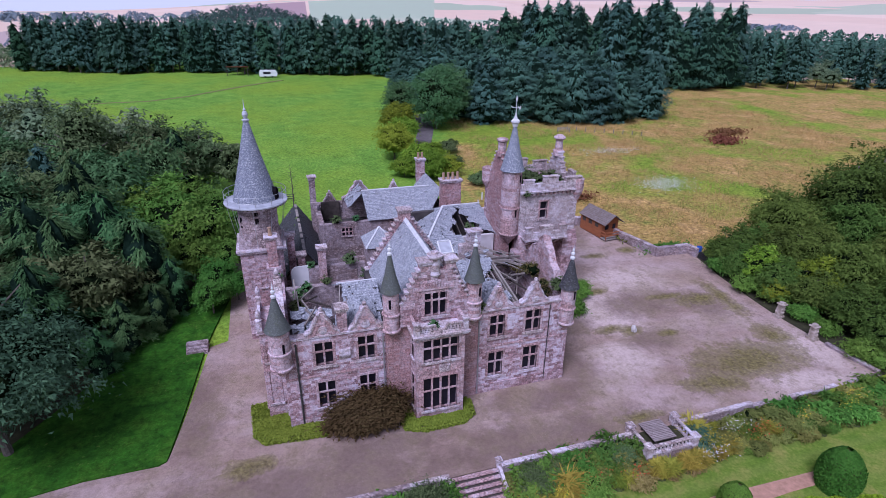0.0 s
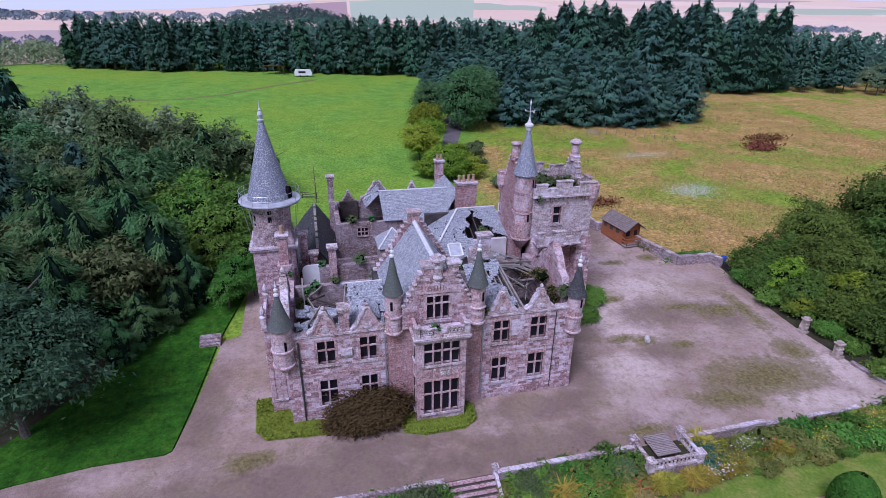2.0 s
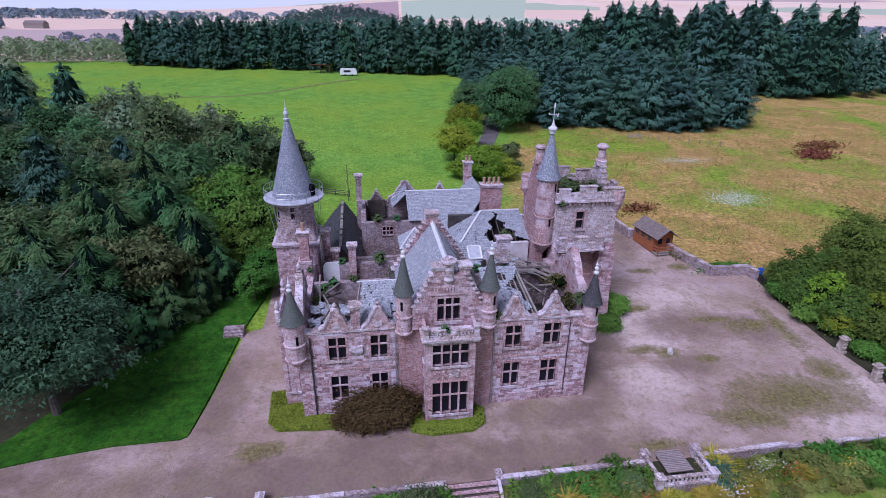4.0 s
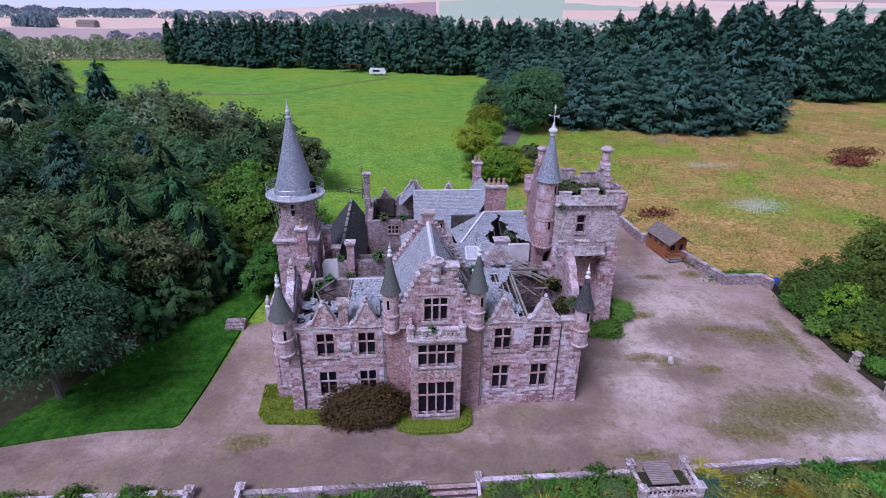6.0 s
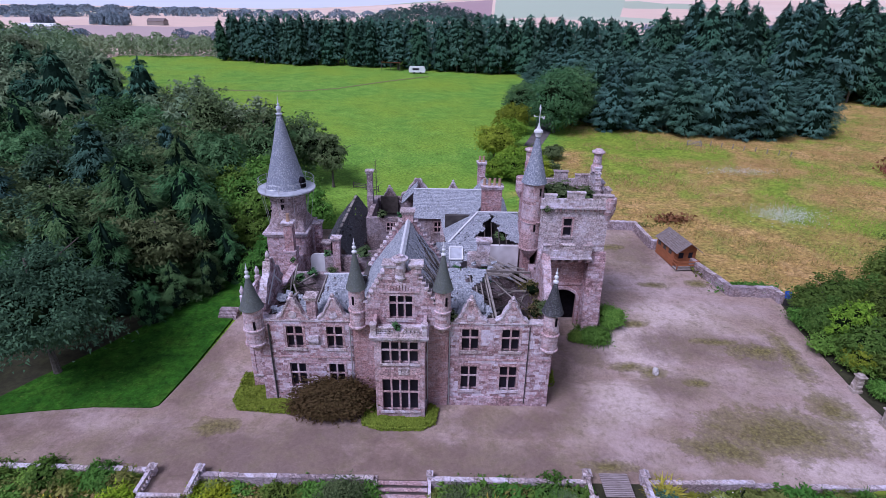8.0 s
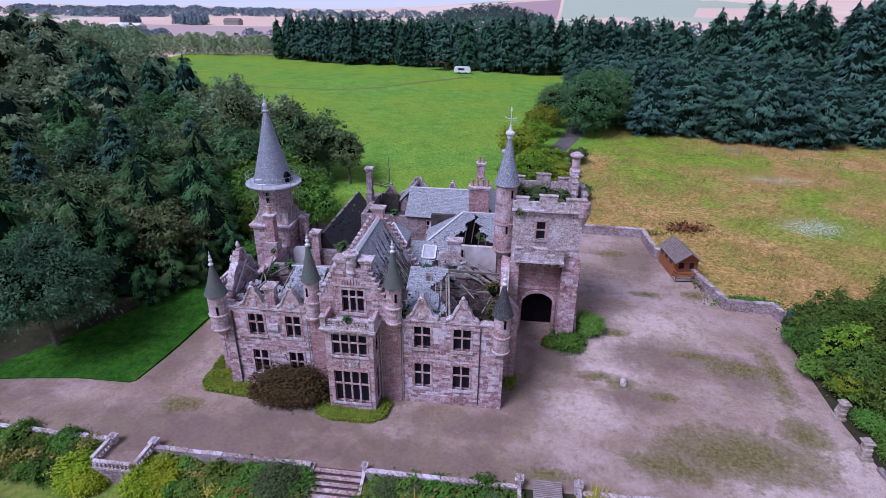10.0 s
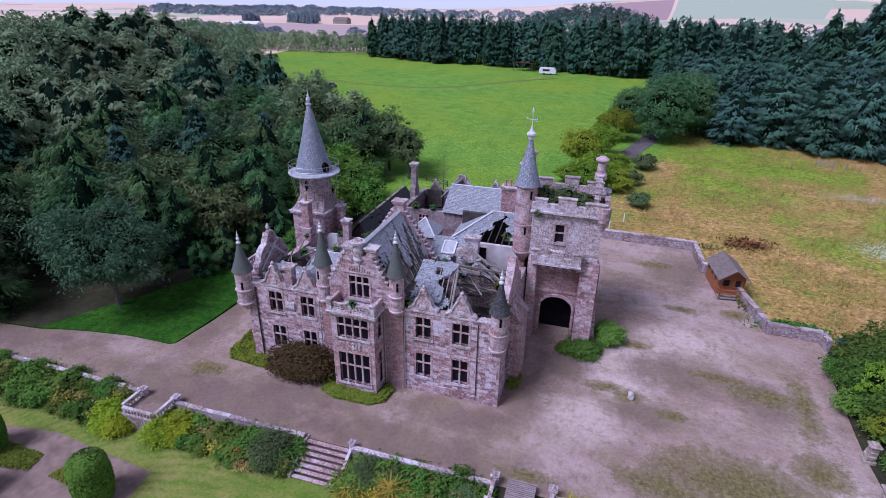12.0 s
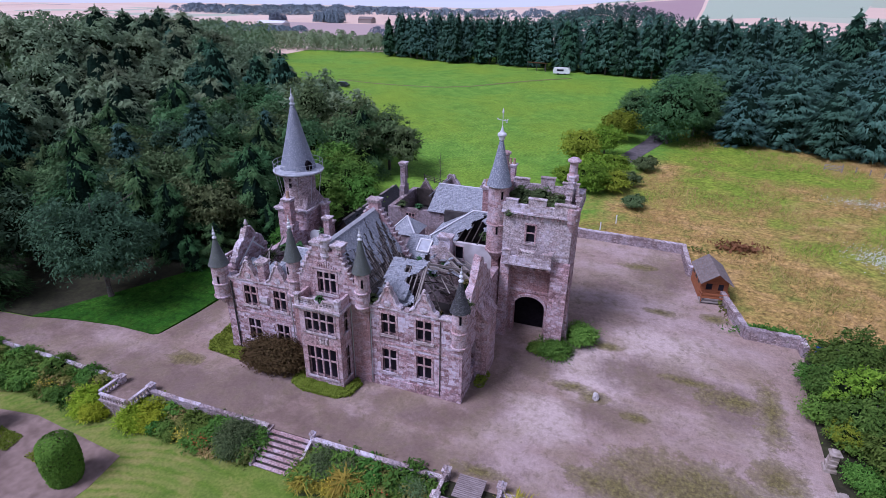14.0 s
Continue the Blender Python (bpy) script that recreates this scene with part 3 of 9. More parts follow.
def gravel_material():
    """Pinkish gravel with worn pale wheel lines and mossy patches."""
    m = Nodes("pinkish_gravel", 0.95, spec=0.15)
    x, y, z = m.xyz()
    fine, grit = m.noise(3.0, 6, 0.8), m.noise(14.0, 4, 0.8)
    col = m.ramp(m.noise(0.35, 5, 0.7), [(0.3, (0.255, 0.177, 0.142)), (0.5, (0.33, 0.236, 0.196)), (0.7, (0.385, 0.285, 0.242))])
    worn = m.noise(0.16, 4, 0.6, m.combine(m.maths("ADD", m.maths("MULTIPLY", x, 0.55), m.maths("MULTIPLY", y, 0.3)), m.maths("MULTIPLY", y, 1.3)))
    col = m.mix(m.ramp(worn, [(0.44, 0.0), (0.62, 0.85)]), col, (0.44, 0.335, 0.31))
    lane = None
    for px, py, rx, ry in ((38.0, -3.5, 3.5, 5.5), (33.0, -6.8, 6.5, 1.8), (22.0, 9.0, 5.0, 6.0), (27.5, 14.0, 5.5, 4.5), (19.0, 1.0, 4.0, 3.5)):
        dx = m.maths("DIVIDE", m.maths("SUBTRACT", x, px), rx)
        dy = m.maths("DIVIDE", m.maths("SUBTRACT", y, py), ry)
        d = m.maths("SUBTRACT", 1.0, m.maths("SQRT", m.maths("ADD", m.maths("MULTIPLY", dx, dx), m.maths("MULTIPLY", dy, dy))))
        lane = d if lane is None else m.maths("MAXIMUM", lane, d)
    lane = m.maths("ADD", lane, m.maths("MULTIPLY", m.maths("SUBTRACT", m.noise(0.6, 5, 0.7), 0.5), 1.2))
    col = m.mix(m.ramp(lane, [(0.0, 0.0), (0.6, 0.7)]), col, (0.57, 0.455, 0.415))
    # brown stains; the wide western ellipse paints in the trees' shade
    stain_shade = None
    for px, py, rx, ry in ((8.5, -2.0, 8.0, 2.6), (-5.5, -4.0, 9.0, 2.2), (16.5, 7.5, 3.5, 3.0), (-12, -6.5, 20.0, 4.5), (-44, -4.0, 24.0, 7.0), (6, -6.5, 14.0, 3.0), (13.5, 1.5, 3.0, 4.0), (-19, 4, 2.5, 9.0), (33.5, 7.5, 3.0, 4.5), (28, 30, 4.0, 6.0), (27, 9, 7.0, 3.5), (24, 3, 4.0, 2.5)):
        dx = m.maths("DIVIDE", m.maths("SUBTRACT", x, px), rx)
        dy = m.maths("DIVIDE", m.maths("SUBTRACT", y, py), ry)
        d = m.maths("SUBTRACT", 1.0, m.maths("SQRT", m.maths("ADD", m.maths("MULTIPLY", dx, dx), m.maths("MULTIPLY", dy, dy))))
        stain_shade = d if stain_shade is None else m.maths("MAXIMUM", stain_shade, d)
    stain_shade = m.maths("ADD", stain_shade, m.maths("MULTIPLY", m.maths("SUBTRACT", m.noise(0.5, 5, 0.7), 0.5), 1.4))
    col = m.mix(m.ramp(stain_shade, [(0.0, 0.0), (0.6, 0.8)]), col, (0.165, 0.116, 0.092))
    col = m.mix(m.ramp(m.noise(0.12, 4, 0.7), [(0.52, 0.0), (0.68, 0.55)]), col, (0.18, 0.125, 0.095))
    moss = None
    for px, py, rx, ry in ((30.5, -2.8, 7.6, 3.3), (25.0, -4.6, 4.0, 1.6), (36.2, 0.2, 2.2, 2.4), (36.8, 7.0, 1.3, 4.6), (34.0, 8.2, 3.6, 1.3), (30.5, 9.6, 2.6, 0.7), (20.6, 5.6, 2.4, 0.8), (15.3, -6.6, 2.2, 0.8), (-15.0, -3.2, 2.2, 1.2), (25.5, 31.5, 2.4, 1.0), (22.4, 4.9, 1.6, 0.9), (33.2, 21.6, 1.4, 1.2), (27.9, 21.0, 1.9, 0.8), (26.2, 3.4, 1.3, 0.6), (23.0, 12.4, 1.8, 0.7)):
        dx = m.maths("DIVIDE", m.maths("SUBTRACT", x, px), rx)
        dy = m.maths("DIVIDE", m.maths("SUBTRACT", y, py), ry)
        d = m.maths("SUBTRACT", 1.0, m.maths("SQRT", m.maths("ADD", m.maths("MULTIPLY", dx, dx), m.maths("MULTIPLY", dy, dy))))
        moss = d if moss is None else m.maths("MAXIMUM", moss, d)
    patch = m.maths("ADD", moss, m.maths("MULTIPLY", m.maths("SUBTRACT", m.noise(0.42, 9, 0.82), 0.5), 3.0))
    col = m.mix(m.ramp(m.noise(0.2, 5, 0.7), [(0.45, 0.0), (0.65, 0.45)]), col, (0.3, 0.24, 0.15))
    col = m.mix(m.ramp(patch, [(-0.35, 0.0), (0.1, 0.45), (0.8, 0.95)]), col, m.ramp(fine, [(0.3, (0.07, 0.055, 0.03)), (0.5, (0.15, 0.125, 0.045)), (0.7, (0.25, 0.23, 0.07))]))
    col = m.mix(m.ramp(m.noise(0.8, 7, 0.85), [(0.51, 0.0), (0.66, 0.65)]), col, (0.16, 0.125, 0.078))
    where = m.ramp(m.noise(0.22, 4, 0.7), [(0.42, 0.0), (0.62, 1.0)])
    specks = m.maths("MULTIPLY", m.ramp(m.noise(5.5, 3, 0.7), [(0.6, 0.0), (0.68, 0.75)]), where)
    col = m.mix(specks, col, (0.115, 0.088, 0.062))
    col = m.mix(m.ramp(m.noise(6.5, 3, 0.7, m.combine(y, x)), [(0.66, 0.0), (0.74, 0.35)]), col, (0.62, 0.52, 0.48))
    col = m.mix(0.38, col, m.ramp(grit, [(0.3, 0.18), (0.7, 0.88)]), "OVERLAY")
    col = m.mix(0.35, col, m.ramp(fine, [(0.3, 0.2), (0.7, 0.85)]), "OVERLAY")
    m.bump(grit, 0.5, 0.03)
    return m.done(col)


M_soil_dark = plain("dark_litter_soil", (0.03, 0.028, 0.015), (0.05, 0.05, 0.022), 0.7, 0.95)
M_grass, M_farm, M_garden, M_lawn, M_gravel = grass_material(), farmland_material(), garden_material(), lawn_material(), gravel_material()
me = bpy.data.meshes.new("ground")
me.from_pydata(gv, [], gf)
for mt in (M_grass, M_farm, M_garden):
    me.materials.append(mt)
me.polygons.foreach_set("material_index", gm)
me.polygons.foreach_set("use_smooth", [True] * len(gf))
tagged(new("ground", me), "green meadow, rough dry grass and distant stubble fields", "ground", kind="structure")


def sheet(name, outline, material, lift, label, category, res=1.0, edge=0.0, kind="structure"):
    """A ground sheet inside an outline that follows the ground, with turned-down rims."""
    bm = bmesh.new()
    vs = [bm.verts.new((x, y, 0)) for x, y in outline]
    bm.faces.new(vs)
    x0, x1 = min(p[0] for p in outline), max(p[0] for p in outline)
    y0, y1 = min(p[1] for p in outline), max(p[1] for p in outline)
    for a, lo, hi, nrm in ((0, x0, x1, (1, 0, 0)), (1, y0, y1, (0, 1, 0))):
        v = lo + res
        while v < hi:
            bmesh.ops.bisect_plane(bm, geom=bm.verts[:] + bm.edges[:] + bm.faces[:], plane_co=(v if a == 0 else 0, v if a == 1 else 0, 0), plane_no=nrm)
            v += res
    for v in bm.verts:
        v.co.z = ground_z(v.co.x, max(v.co.y, WALL_Y + 0.02) if lift > -0.5 and y0 > WALL_Y - 0.6 else v.co.y) + lift
    rim = [e for e in bm.edges if len(e.link_faces) == 1]
    got = bmesh.ops.extrude_edge_only(bm, edges=rim)["geom"]
    for g in got:
        if isinstance(g, bmesh.types.BMVert):
            g.co.z -= 0.3
    for f in bm.faces:
        f.normal_update()
    return tagged(part(name, bm, material), label, category, kind=kind)


YARD = [(-60, -8.2), (40.2, -8.2), (39.9, 3.0), (40.1, 12.0), (41.0, 17.2), (40.7, 18.4), (36.0, 18.6), (34.6, 25.0), (32.2, 31.1), (31.0, 31.4), (30.6, 37.6), (15.5, 38.2), (8, 36), (-17.0, 36), (-17.0, 13.4), (-18.6, 12.8), (-20.6, -0.6), (-26, -0.4), (-36.0, -3.2), (-60, -5.5)]
sheet("gravel_yard", YARD, M_gravel, 0.0, "pinkish gravel forecourt with mossy patches", "gravel", 2.0)
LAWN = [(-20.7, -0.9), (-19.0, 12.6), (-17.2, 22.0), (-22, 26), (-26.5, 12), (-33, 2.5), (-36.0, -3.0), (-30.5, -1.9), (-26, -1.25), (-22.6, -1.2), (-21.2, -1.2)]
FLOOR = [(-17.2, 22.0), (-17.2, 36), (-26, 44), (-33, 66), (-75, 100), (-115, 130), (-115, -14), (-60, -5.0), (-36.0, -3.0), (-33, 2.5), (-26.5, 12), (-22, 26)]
# leaf litter, with the shade under the trees included in its colour
sheet("wood_floor", FLOOR, M_soil_dark, 0.07, "woodland floor of leaf litter, coloured dark for tree shade", "woodland floor", 6.0)
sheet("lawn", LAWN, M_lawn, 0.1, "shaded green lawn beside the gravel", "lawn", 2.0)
DRIVE = [(16.0, 70), (18.8, 70), (21.5, 76), (28.0, 95), (31.5, 112), (27.5, 112), (24.2, 96), (17.8, 76)]
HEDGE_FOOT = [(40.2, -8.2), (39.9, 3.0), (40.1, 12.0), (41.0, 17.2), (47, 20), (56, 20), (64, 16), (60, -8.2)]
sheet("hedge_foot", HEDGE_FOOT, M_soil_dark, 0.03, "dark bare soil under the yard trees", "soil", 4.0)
M_track = plain("worn_tarmac_drive", (0.095, 0.082, 0.082), (0.15, 0.13, 0.13), 0.6, 0.95)
sheet("driveway", DRIVE, M_track, 0.06, "narrow grey drive leading into the wood", "driveway", 2.0)
# trodden line over the meadow and a lane at its far side
TROD = [(-85, 147.6), (-58, 144.4), (-44, 145.0), (-33.5, 150.6), (-20, 163.2), (-4, 178.5), (-5, 179.4), (-21, 164.6), (-34, 152.0), (-44.3, 146.3), (-58, 145.7), (-85, 149.0)]
M_trod = plain("trodden_grass", (0.13, 0.17, 0.035), (0.2, 0.19, 0.07), 0.8, 0.95)
sheet("trodden_path", TROD, M_trod, 0.04, "faint trodden path across the meadow", "path", 6.0)


# ---- building tools ----
def window(parent, u0, u1, z0, z1, at, plane="y", out=-1, cols=2, bars=(0.6,), surround=0.2, frame_mat=None, name="window"):
    """A stone window: surround, mullions and transoms, with a near-black panel set back in the opening. u runs along
    the wall.
    """
    def b(bm, a, c, d0, d1, e, g):
        lo, hi = sorted((at + out * d0, at + out * d1))
        if plane == "y":
            box(bm, a, c, lo, hi, e, g)
        else:
            box(bm, lo, hi, a, c, e, g)
    bm = bmesh.new()
    s = surround
    b(bm, u0 - s, u0, -0.12, 0.05, z0 - s, z1 + s)
    b(bm, u1, u1 + s, -0.12, 0.05, z0 - s, z1 + s)
    b(bm, u0, u1, -0.12, 0.05, z1, z1 + s)
    w = part(name, bm, frame_mat or M_ashlar, parent)
    bm = bmesh.new()
    b(bm, u0 - s - 0.06, u1 + s + 0.06, -0.1, 0.13, z0 - s - 0.04, z0)
    part("sill", bm, M_pale, w)
    for i in range(1, cols):
        bm = bmesh.new()
        c = u0 + (u1 - u0) * i / cols
        b(bm, c - 0.07, c + 0.07, -0.1, 0.02, z0, z1)
        part("mullion", bm, frame_mat or M_ashlar, w)
    for f in bars:
        bm = bmesh.new()
        c = z0 + (z1 - z0) * f
        b(bm, u0, u1, -0.09, 0.01, c - 0.06, c + 0.06)
        part("transom", bm, frame_mat or M_ashlar, w)
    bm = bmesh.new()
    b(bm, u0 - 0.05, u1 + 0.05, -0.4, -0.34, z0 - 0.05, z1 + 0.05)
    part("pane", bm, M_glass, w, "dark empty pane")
    return w


def finial(parent, cx, cy, z0, h, mat=None):
    bm = bmesh.new()
    lathe(bm, cx, cy, [(0.16 * h, z0), (0.17 * h, z0 + 0.1 * h), (0.06 * h, z0 + 0.2 * h), (0.13 * h, z0 + 0.33 * h), (0.13 * h, z0 + 0.42 * h), (0.045 * h, z0 + 0.5 * h), (0.085 * h, z0 + 0.62 * h), (0.03 * h, z0 + 0.75 * h), (0.012 * h, z0 + h)], 12)
    return part("finial", bm, mat or M_lead, parent)


def turret(parent, cx, cy, r, z_tip0, z0, z_eave, z_cone, z_top, cap_r, cap_mat, slits=(), shaft=None):
    """A corbelled round turret with a conical cap and a white finial."""
    bm = bmesh.new()
    mid = z0 + (z_eave - z0) * 0.42
    lathe(bm, cx, cy, [(0.08, z_tip0), (r * 0.55, z_tip0 + (z0 - z_tip0) * 0.45), (r * 0.95, z0 - 0.12), (r + 0.1, z0 - 0.04), (r + 0.1, z0 + 0.08), (r, z0 + 0.12), (r, mid - 0.1), (r + 0.1, mid - 0.04), (r + 0.1, mid + 0.06), (r, mid + 0.1), (r, z_eave - 0.1), (r + 0.08, z_eave)], 24)
    t = part("turret", bm, shaft or M_ashlar, parent)
    bm = bmesh.new()
    lathe(bm, cx, cy, [(cap_r - 0.06, z_eave - 0.07), (cap_r, z_eave - 0.02), (cap_r * 0.9, z_eave + (z_cone - z_eave) * 0.07), (cap_r * 0.52, z_eave + (z_cone - z_eave) * 0.45), (0.1, z_cone)], 28)
    part("cap", bm, cap_mat, t, "conical slate cap")
    finial(t, cx, cy, z_cone - 0.1, z_top - z_cone + 0.1)
    for a, zs in slits:
        bm = bmesh.new()
        d = Vector((math.cos(a), math.sin(a), 0))
        side = Vector((-d.y, d.x, 0))
        c = Vector((cx, cy, zs)) + d * (r - 0.05)
        v = []
        for k in (0, 1):
            for u, w in ((-0.09, -0.38), (0.09, -0.38), (0.09, 0.38), (-0.09, 0.38)):
                v.append(bm.verts.new(c + d * 0.07 * k + side * u + Vector((0, 0, w))))
        for f in ((0, 1, 2, 3), (4, 5, 6, 7), (0, 1, 5, 4), (1, 2, 6, 5), (2, 3, 7, 6), (3, 0, 4, 7)):
            bm.faces.new([v[i] for i in f])
        part("slit", bm, M_dark, t, "narrow dark slit")
    return t


def chimney(parent, x0, x1, y0, y1, z0, z1, pots=0, mat=None, name="chimney", pot_h=0.75, along="x"):
    bm = bmesh.new()
    box(bm, x0, x1, y0, y1, z0, z1 - 0.3)
    c = part(name, bm, mat or M_ashlar, parent)
    bm = bmesh.new()
    box(bm, x0 - 0.1, x1 + 0.1, y0 - 0.1, y1 + 0.1, z1 - 0.3, z1 - 0.12)
    box(bm, x0 - 0.17, x1 + 0.17, y0 - 0.17, y1 + 0.17, z1 - 0.12, z1)
    part("cope", bm, M_pale, c)
    for i in range(pots):
        f = (i + 0.5) / pots
        px, py = (x0 + (x1 - x0) * f, (y0 + y1) / 2) if along == "x" else ((x0 + x1) / 2, y0 + (y1 - y0) * f)
        bm = bmesh.new()
        r = 0.17
        lathe(bm, px, py, [(r + 0.03, z1), (r + 0.03, z1 + 0.08), (r, z1 + 0.12), (r * 0.85, z1 + pot_h - 0.1), (r, z1 + pot_h - 0.06), (r, z1 + pot_h)], 12)
        part("chimney_pot", bm, M_pot, c, "buff clay pot")
    return c


def crow_gable(parent, cx, at, thick, half, z0, z1, top_half, n, plane="y", mat=None):
    """A gable wall with crow steps, each with its own cope."""
    bm = bmesh.new()
    right, left = [], []
    steps = []
    for i in range(n):
        h = half + (top_half - half) * i / n
        a = z0 + (z1 - z0) * i / n
        b = z0 + (z1 - z0) * (i + 1) / n
        h2 = half + (top_half - half) * (i + 1) / n
        right += [(cx + h, a), (cx + h, b)] if i == 0 else [(cx + h, a), (cx + h, b)]
        left += [(cx - h, a), (cx - h, b)]
        steps.append((h, h2, b))
    prism(bm, right + left[::-1], plane, at, at + thick)
    g = part("gable", bm, mat or M_stone, parent)
    for h, h2, b in steps:
        for s in (-1, 1):
            bm = bmesh.new()
            lo, hi = sorted((cx + s * (h + 0.06), cx + s * (h2 - 0.02)))
            if plane == "y":
                box(bm, lo, hi, at - 0.06, at + thick + 0.06, b, b + 0.11)
            else:
                box(bm, at - 0.06, at + thick + 0.06, lo, hi, b, b + 0.11)
            rag(bm, 0.012, int(b * 100 + s))
            part("crow_step", bm, M_pale, g)
    return g


def curved_gable(parent, cx, at, thick, half, z0, z1, plane="y", mat=None, ball=True, name="dormer_gable", roundel=True, front=-1):
    """A wall-head gable with scrolled sides, coping along its edge, a roundel and a ball on top."""
    h = z1 - z0
    prof = [(1.0, 0.0), (1.02, 0.1), (1.0, 0.17), (0.9, 0.21), (0.74, 0.25), (0.63, 0.33), (0.57, 0.44), (0.5, 0.55), (0.4, 0.65), (0.29, 0.74), (0.2, 0.81), (0.22, 0.86), (0.2, 0.92), (0.12, 0.96), (0.11, 1.0)]
    pts = [(cx + half * u, z0 + h * w) for u, w in prof] + [(cx - half * u, z0 + h * w) for u, w in prof[::-1]]
    bm = bmesh.new()
    prism(bm, pts, plane, at, at + thick)
    g = part(name, bm, mat or M_ashlar, parent)
    for s in (-1, 1):
        bm = bmesh.new()
        line = [(cx + s * half * (u + 0.03), at + thick / 2, z0 + h * w + 0.04) for u, w in prof[1:]]
        if plane == "x":
            line = [(b, a, c) for a, b, c in line]
        sweep(bm, line, thick + 0.14, 0.13)
        part("coping", bm, M_pale, g, "pale scrolled coping")
    for s in (-1, 1):
        bm = bmesh.new()
        c = (cx + s * half * 0.98, at + thick / 2) if plane == "y" else (at + thick / 2, cx + s * half * 0.98)
        lathe(bm, c[0], c[1], [(0.16, z0 + 0.05), (0.2, z0 + 0.15), (0.2, z0 + 0.34), (0.1, z0 + 0.44)], 10)
        part("scroll", bm, M_pale, g)
    if ball:
        bm = bmesh.new()
        c = (cx, at + thick / 2) if plane == "y" else (at + thick / 2, cx)
        lathe(bm, c[0], c[1], [(0.2, z1 - 0.02), (0.24, z1 + 0.08), (0.1, z1 + 0.14), (0.17, z1 + 0.24), (0.17, z1 + 0.34), (0.06, z1 + 0.46)], 12)
        part("ball_finial", bm, M_pale, g)
    if roundel:
        bm = bmesh.new()
        d0, d1 = sorted((at if front < 0 else at + thick, (at if front < 0 else at + thick) + front * 0.08))
        for r, dd in ((0.33, 0.05), (0.2, 0.09)):
            n = 14
            ring = [(cx + r * math.cos(2 * math.pi * i / n), z0 + h * 0.3 + r * math.sin(2 * math.pi * i / n)) for i in range(n)]
            a = at if front < 0 else at + thick
            prism(bm, ring, plane, a, a + front * dd)
        part("roundel", bm, M_pale, g)
    return g


def tattered(parent, corners, nu, nv, keep, seed, mat, rafters=0, name="roof", thick=0.08, sag=0.05):
    """A slate slope from eave to ridge in small sheets, some slipped or gone, over rafters. corners: eave start, eave end, ridge end, ridge start."""
    a, b, c, d = [Vector(p) for p in corners]
    rng = random.Random(seed)
    nrm = (b - a).cross(d - a).normalized()
    if nrm.z < 0:
        nrm = -nrm

    def at(u, v):
        p = a.lerp(b, u).lerp(d.lerp(c, u), v)
        return p + nrm * sag * noise.noise(p * 0.8 + Vector((seed, 0, 0)))
    nu, nv = int(nu * 1.75), int(nv * 1.75)
    thick *= 0.6
    bm = bmesh.new()
    for i in range(nu):
        for j in range(nv):
            u, v = (i + 0.5) / nu, (j + 0.5) / nv
            if not keep(u, v, rng):
                continue
            lift = nrm * rng.uniform(0.0, 0.03)
            sh = 0.5 * (j % 2)
            i0, i1 = min(i + sh, nu) / nu, min(i + sh + 0.985, nu) / nu
            if i == 0:
                i0 = 0.0
            skew = rng.uniform(-0.12, 0.12) / nv + (rng.uniform(-0.25, 0.25) / nv if rng.random() < 0.06 else 0)
            p = [at(i0, (j - 0.4) / nv + skew), at(i1, (j - 0.4) / nv + skew), at(i1, (j + 1) / nv + skew), at(i0, (j + 1) / nv + skew)]
            slab(bm, [p[0] + lift + nrm * 0.035, p[1] + lift + nrm * 0.035, p[2] + lift, p[3] + lift], thick)
    r = tagged(part(name, bm, mat, parent), kind="stuff")
    for k in range(rafters):
        u = (k + 0.5) / rafters
        bm = bmesh.new()
        beam(bm, at(u, 0) - nrm * 0.17, at(u, 1) - nrm * 0.17, 0.09, 0.16)
        part("rafter", bm, M_timber, r, "bare weathered rafter")
    return r


def parapet(parent, plane, at, thick, u0, u1, z0, z1, merlons, name="parapet", mat=None, drop=0.5):
    """A crenellated parapet on a band; merlons: (u0, u1, extra height)."""
    bm = bmesh.new()
    def b(a, c, e, g, o=0.0):
        if plane == "y":
            box(bm, a, c, at - o, at + thick + o, e, g)
        else:
            box(bm, at - o, at + thick + o, a, c, e, g)
    b(u0, u1, z0, z1)
    b(u0 - 0.05, u1 + 0.05, z0 - 0.18, z0, 0.1)
    p = part(name, bm, mat or M_ashlar, parent)
    for a, c, h in merlons:
        bm = bmesh.new()
        b(a, c, z1, z1 + h)
        b(a - 0.06, c + 0.06, z1 + h, z1 + h + 0.1, 0.07)
        rag(bm, 0.012, int(a * 77))
        part("merlon", bm, M_pale, p)
    return p


def pipe(parent, pts, r=0.05, mat=None, name="drainpipe"):
    bm = bmesh.new()
    tube(bm, pts, r, 8)
    return part(name, bm, mat or M_iron, parent)


# ---- front range ----
front = thing("front_range", "roofless pink sandstone baronial mansion front with turrets", "mansion")
UP = [(-9.53, -8.23), (-6.3, -5.05), (4.53, 5.85), (7.74, 9.12)]
UZ = (5.5, 7.5)
GZ = (1.6, 3.95)
holes = []
for a, b in UP:
    holes += [(a, b, *UZ), (a, b, *GZ)]
holes.append((-1.3, 0.7, 1.0, 4.0))
bm = bmesh.new()
pierced(bm, "y", 0.0, 0.65, -11.85, 11.85, -0.3, 8.0, holes)
wall_f = part("front_wall", bm, M_stone, front)
for a, b in UP:
    window(front, a, b, *UZ, 0.0)
    window(front, a, b, *GZ, 0.0)
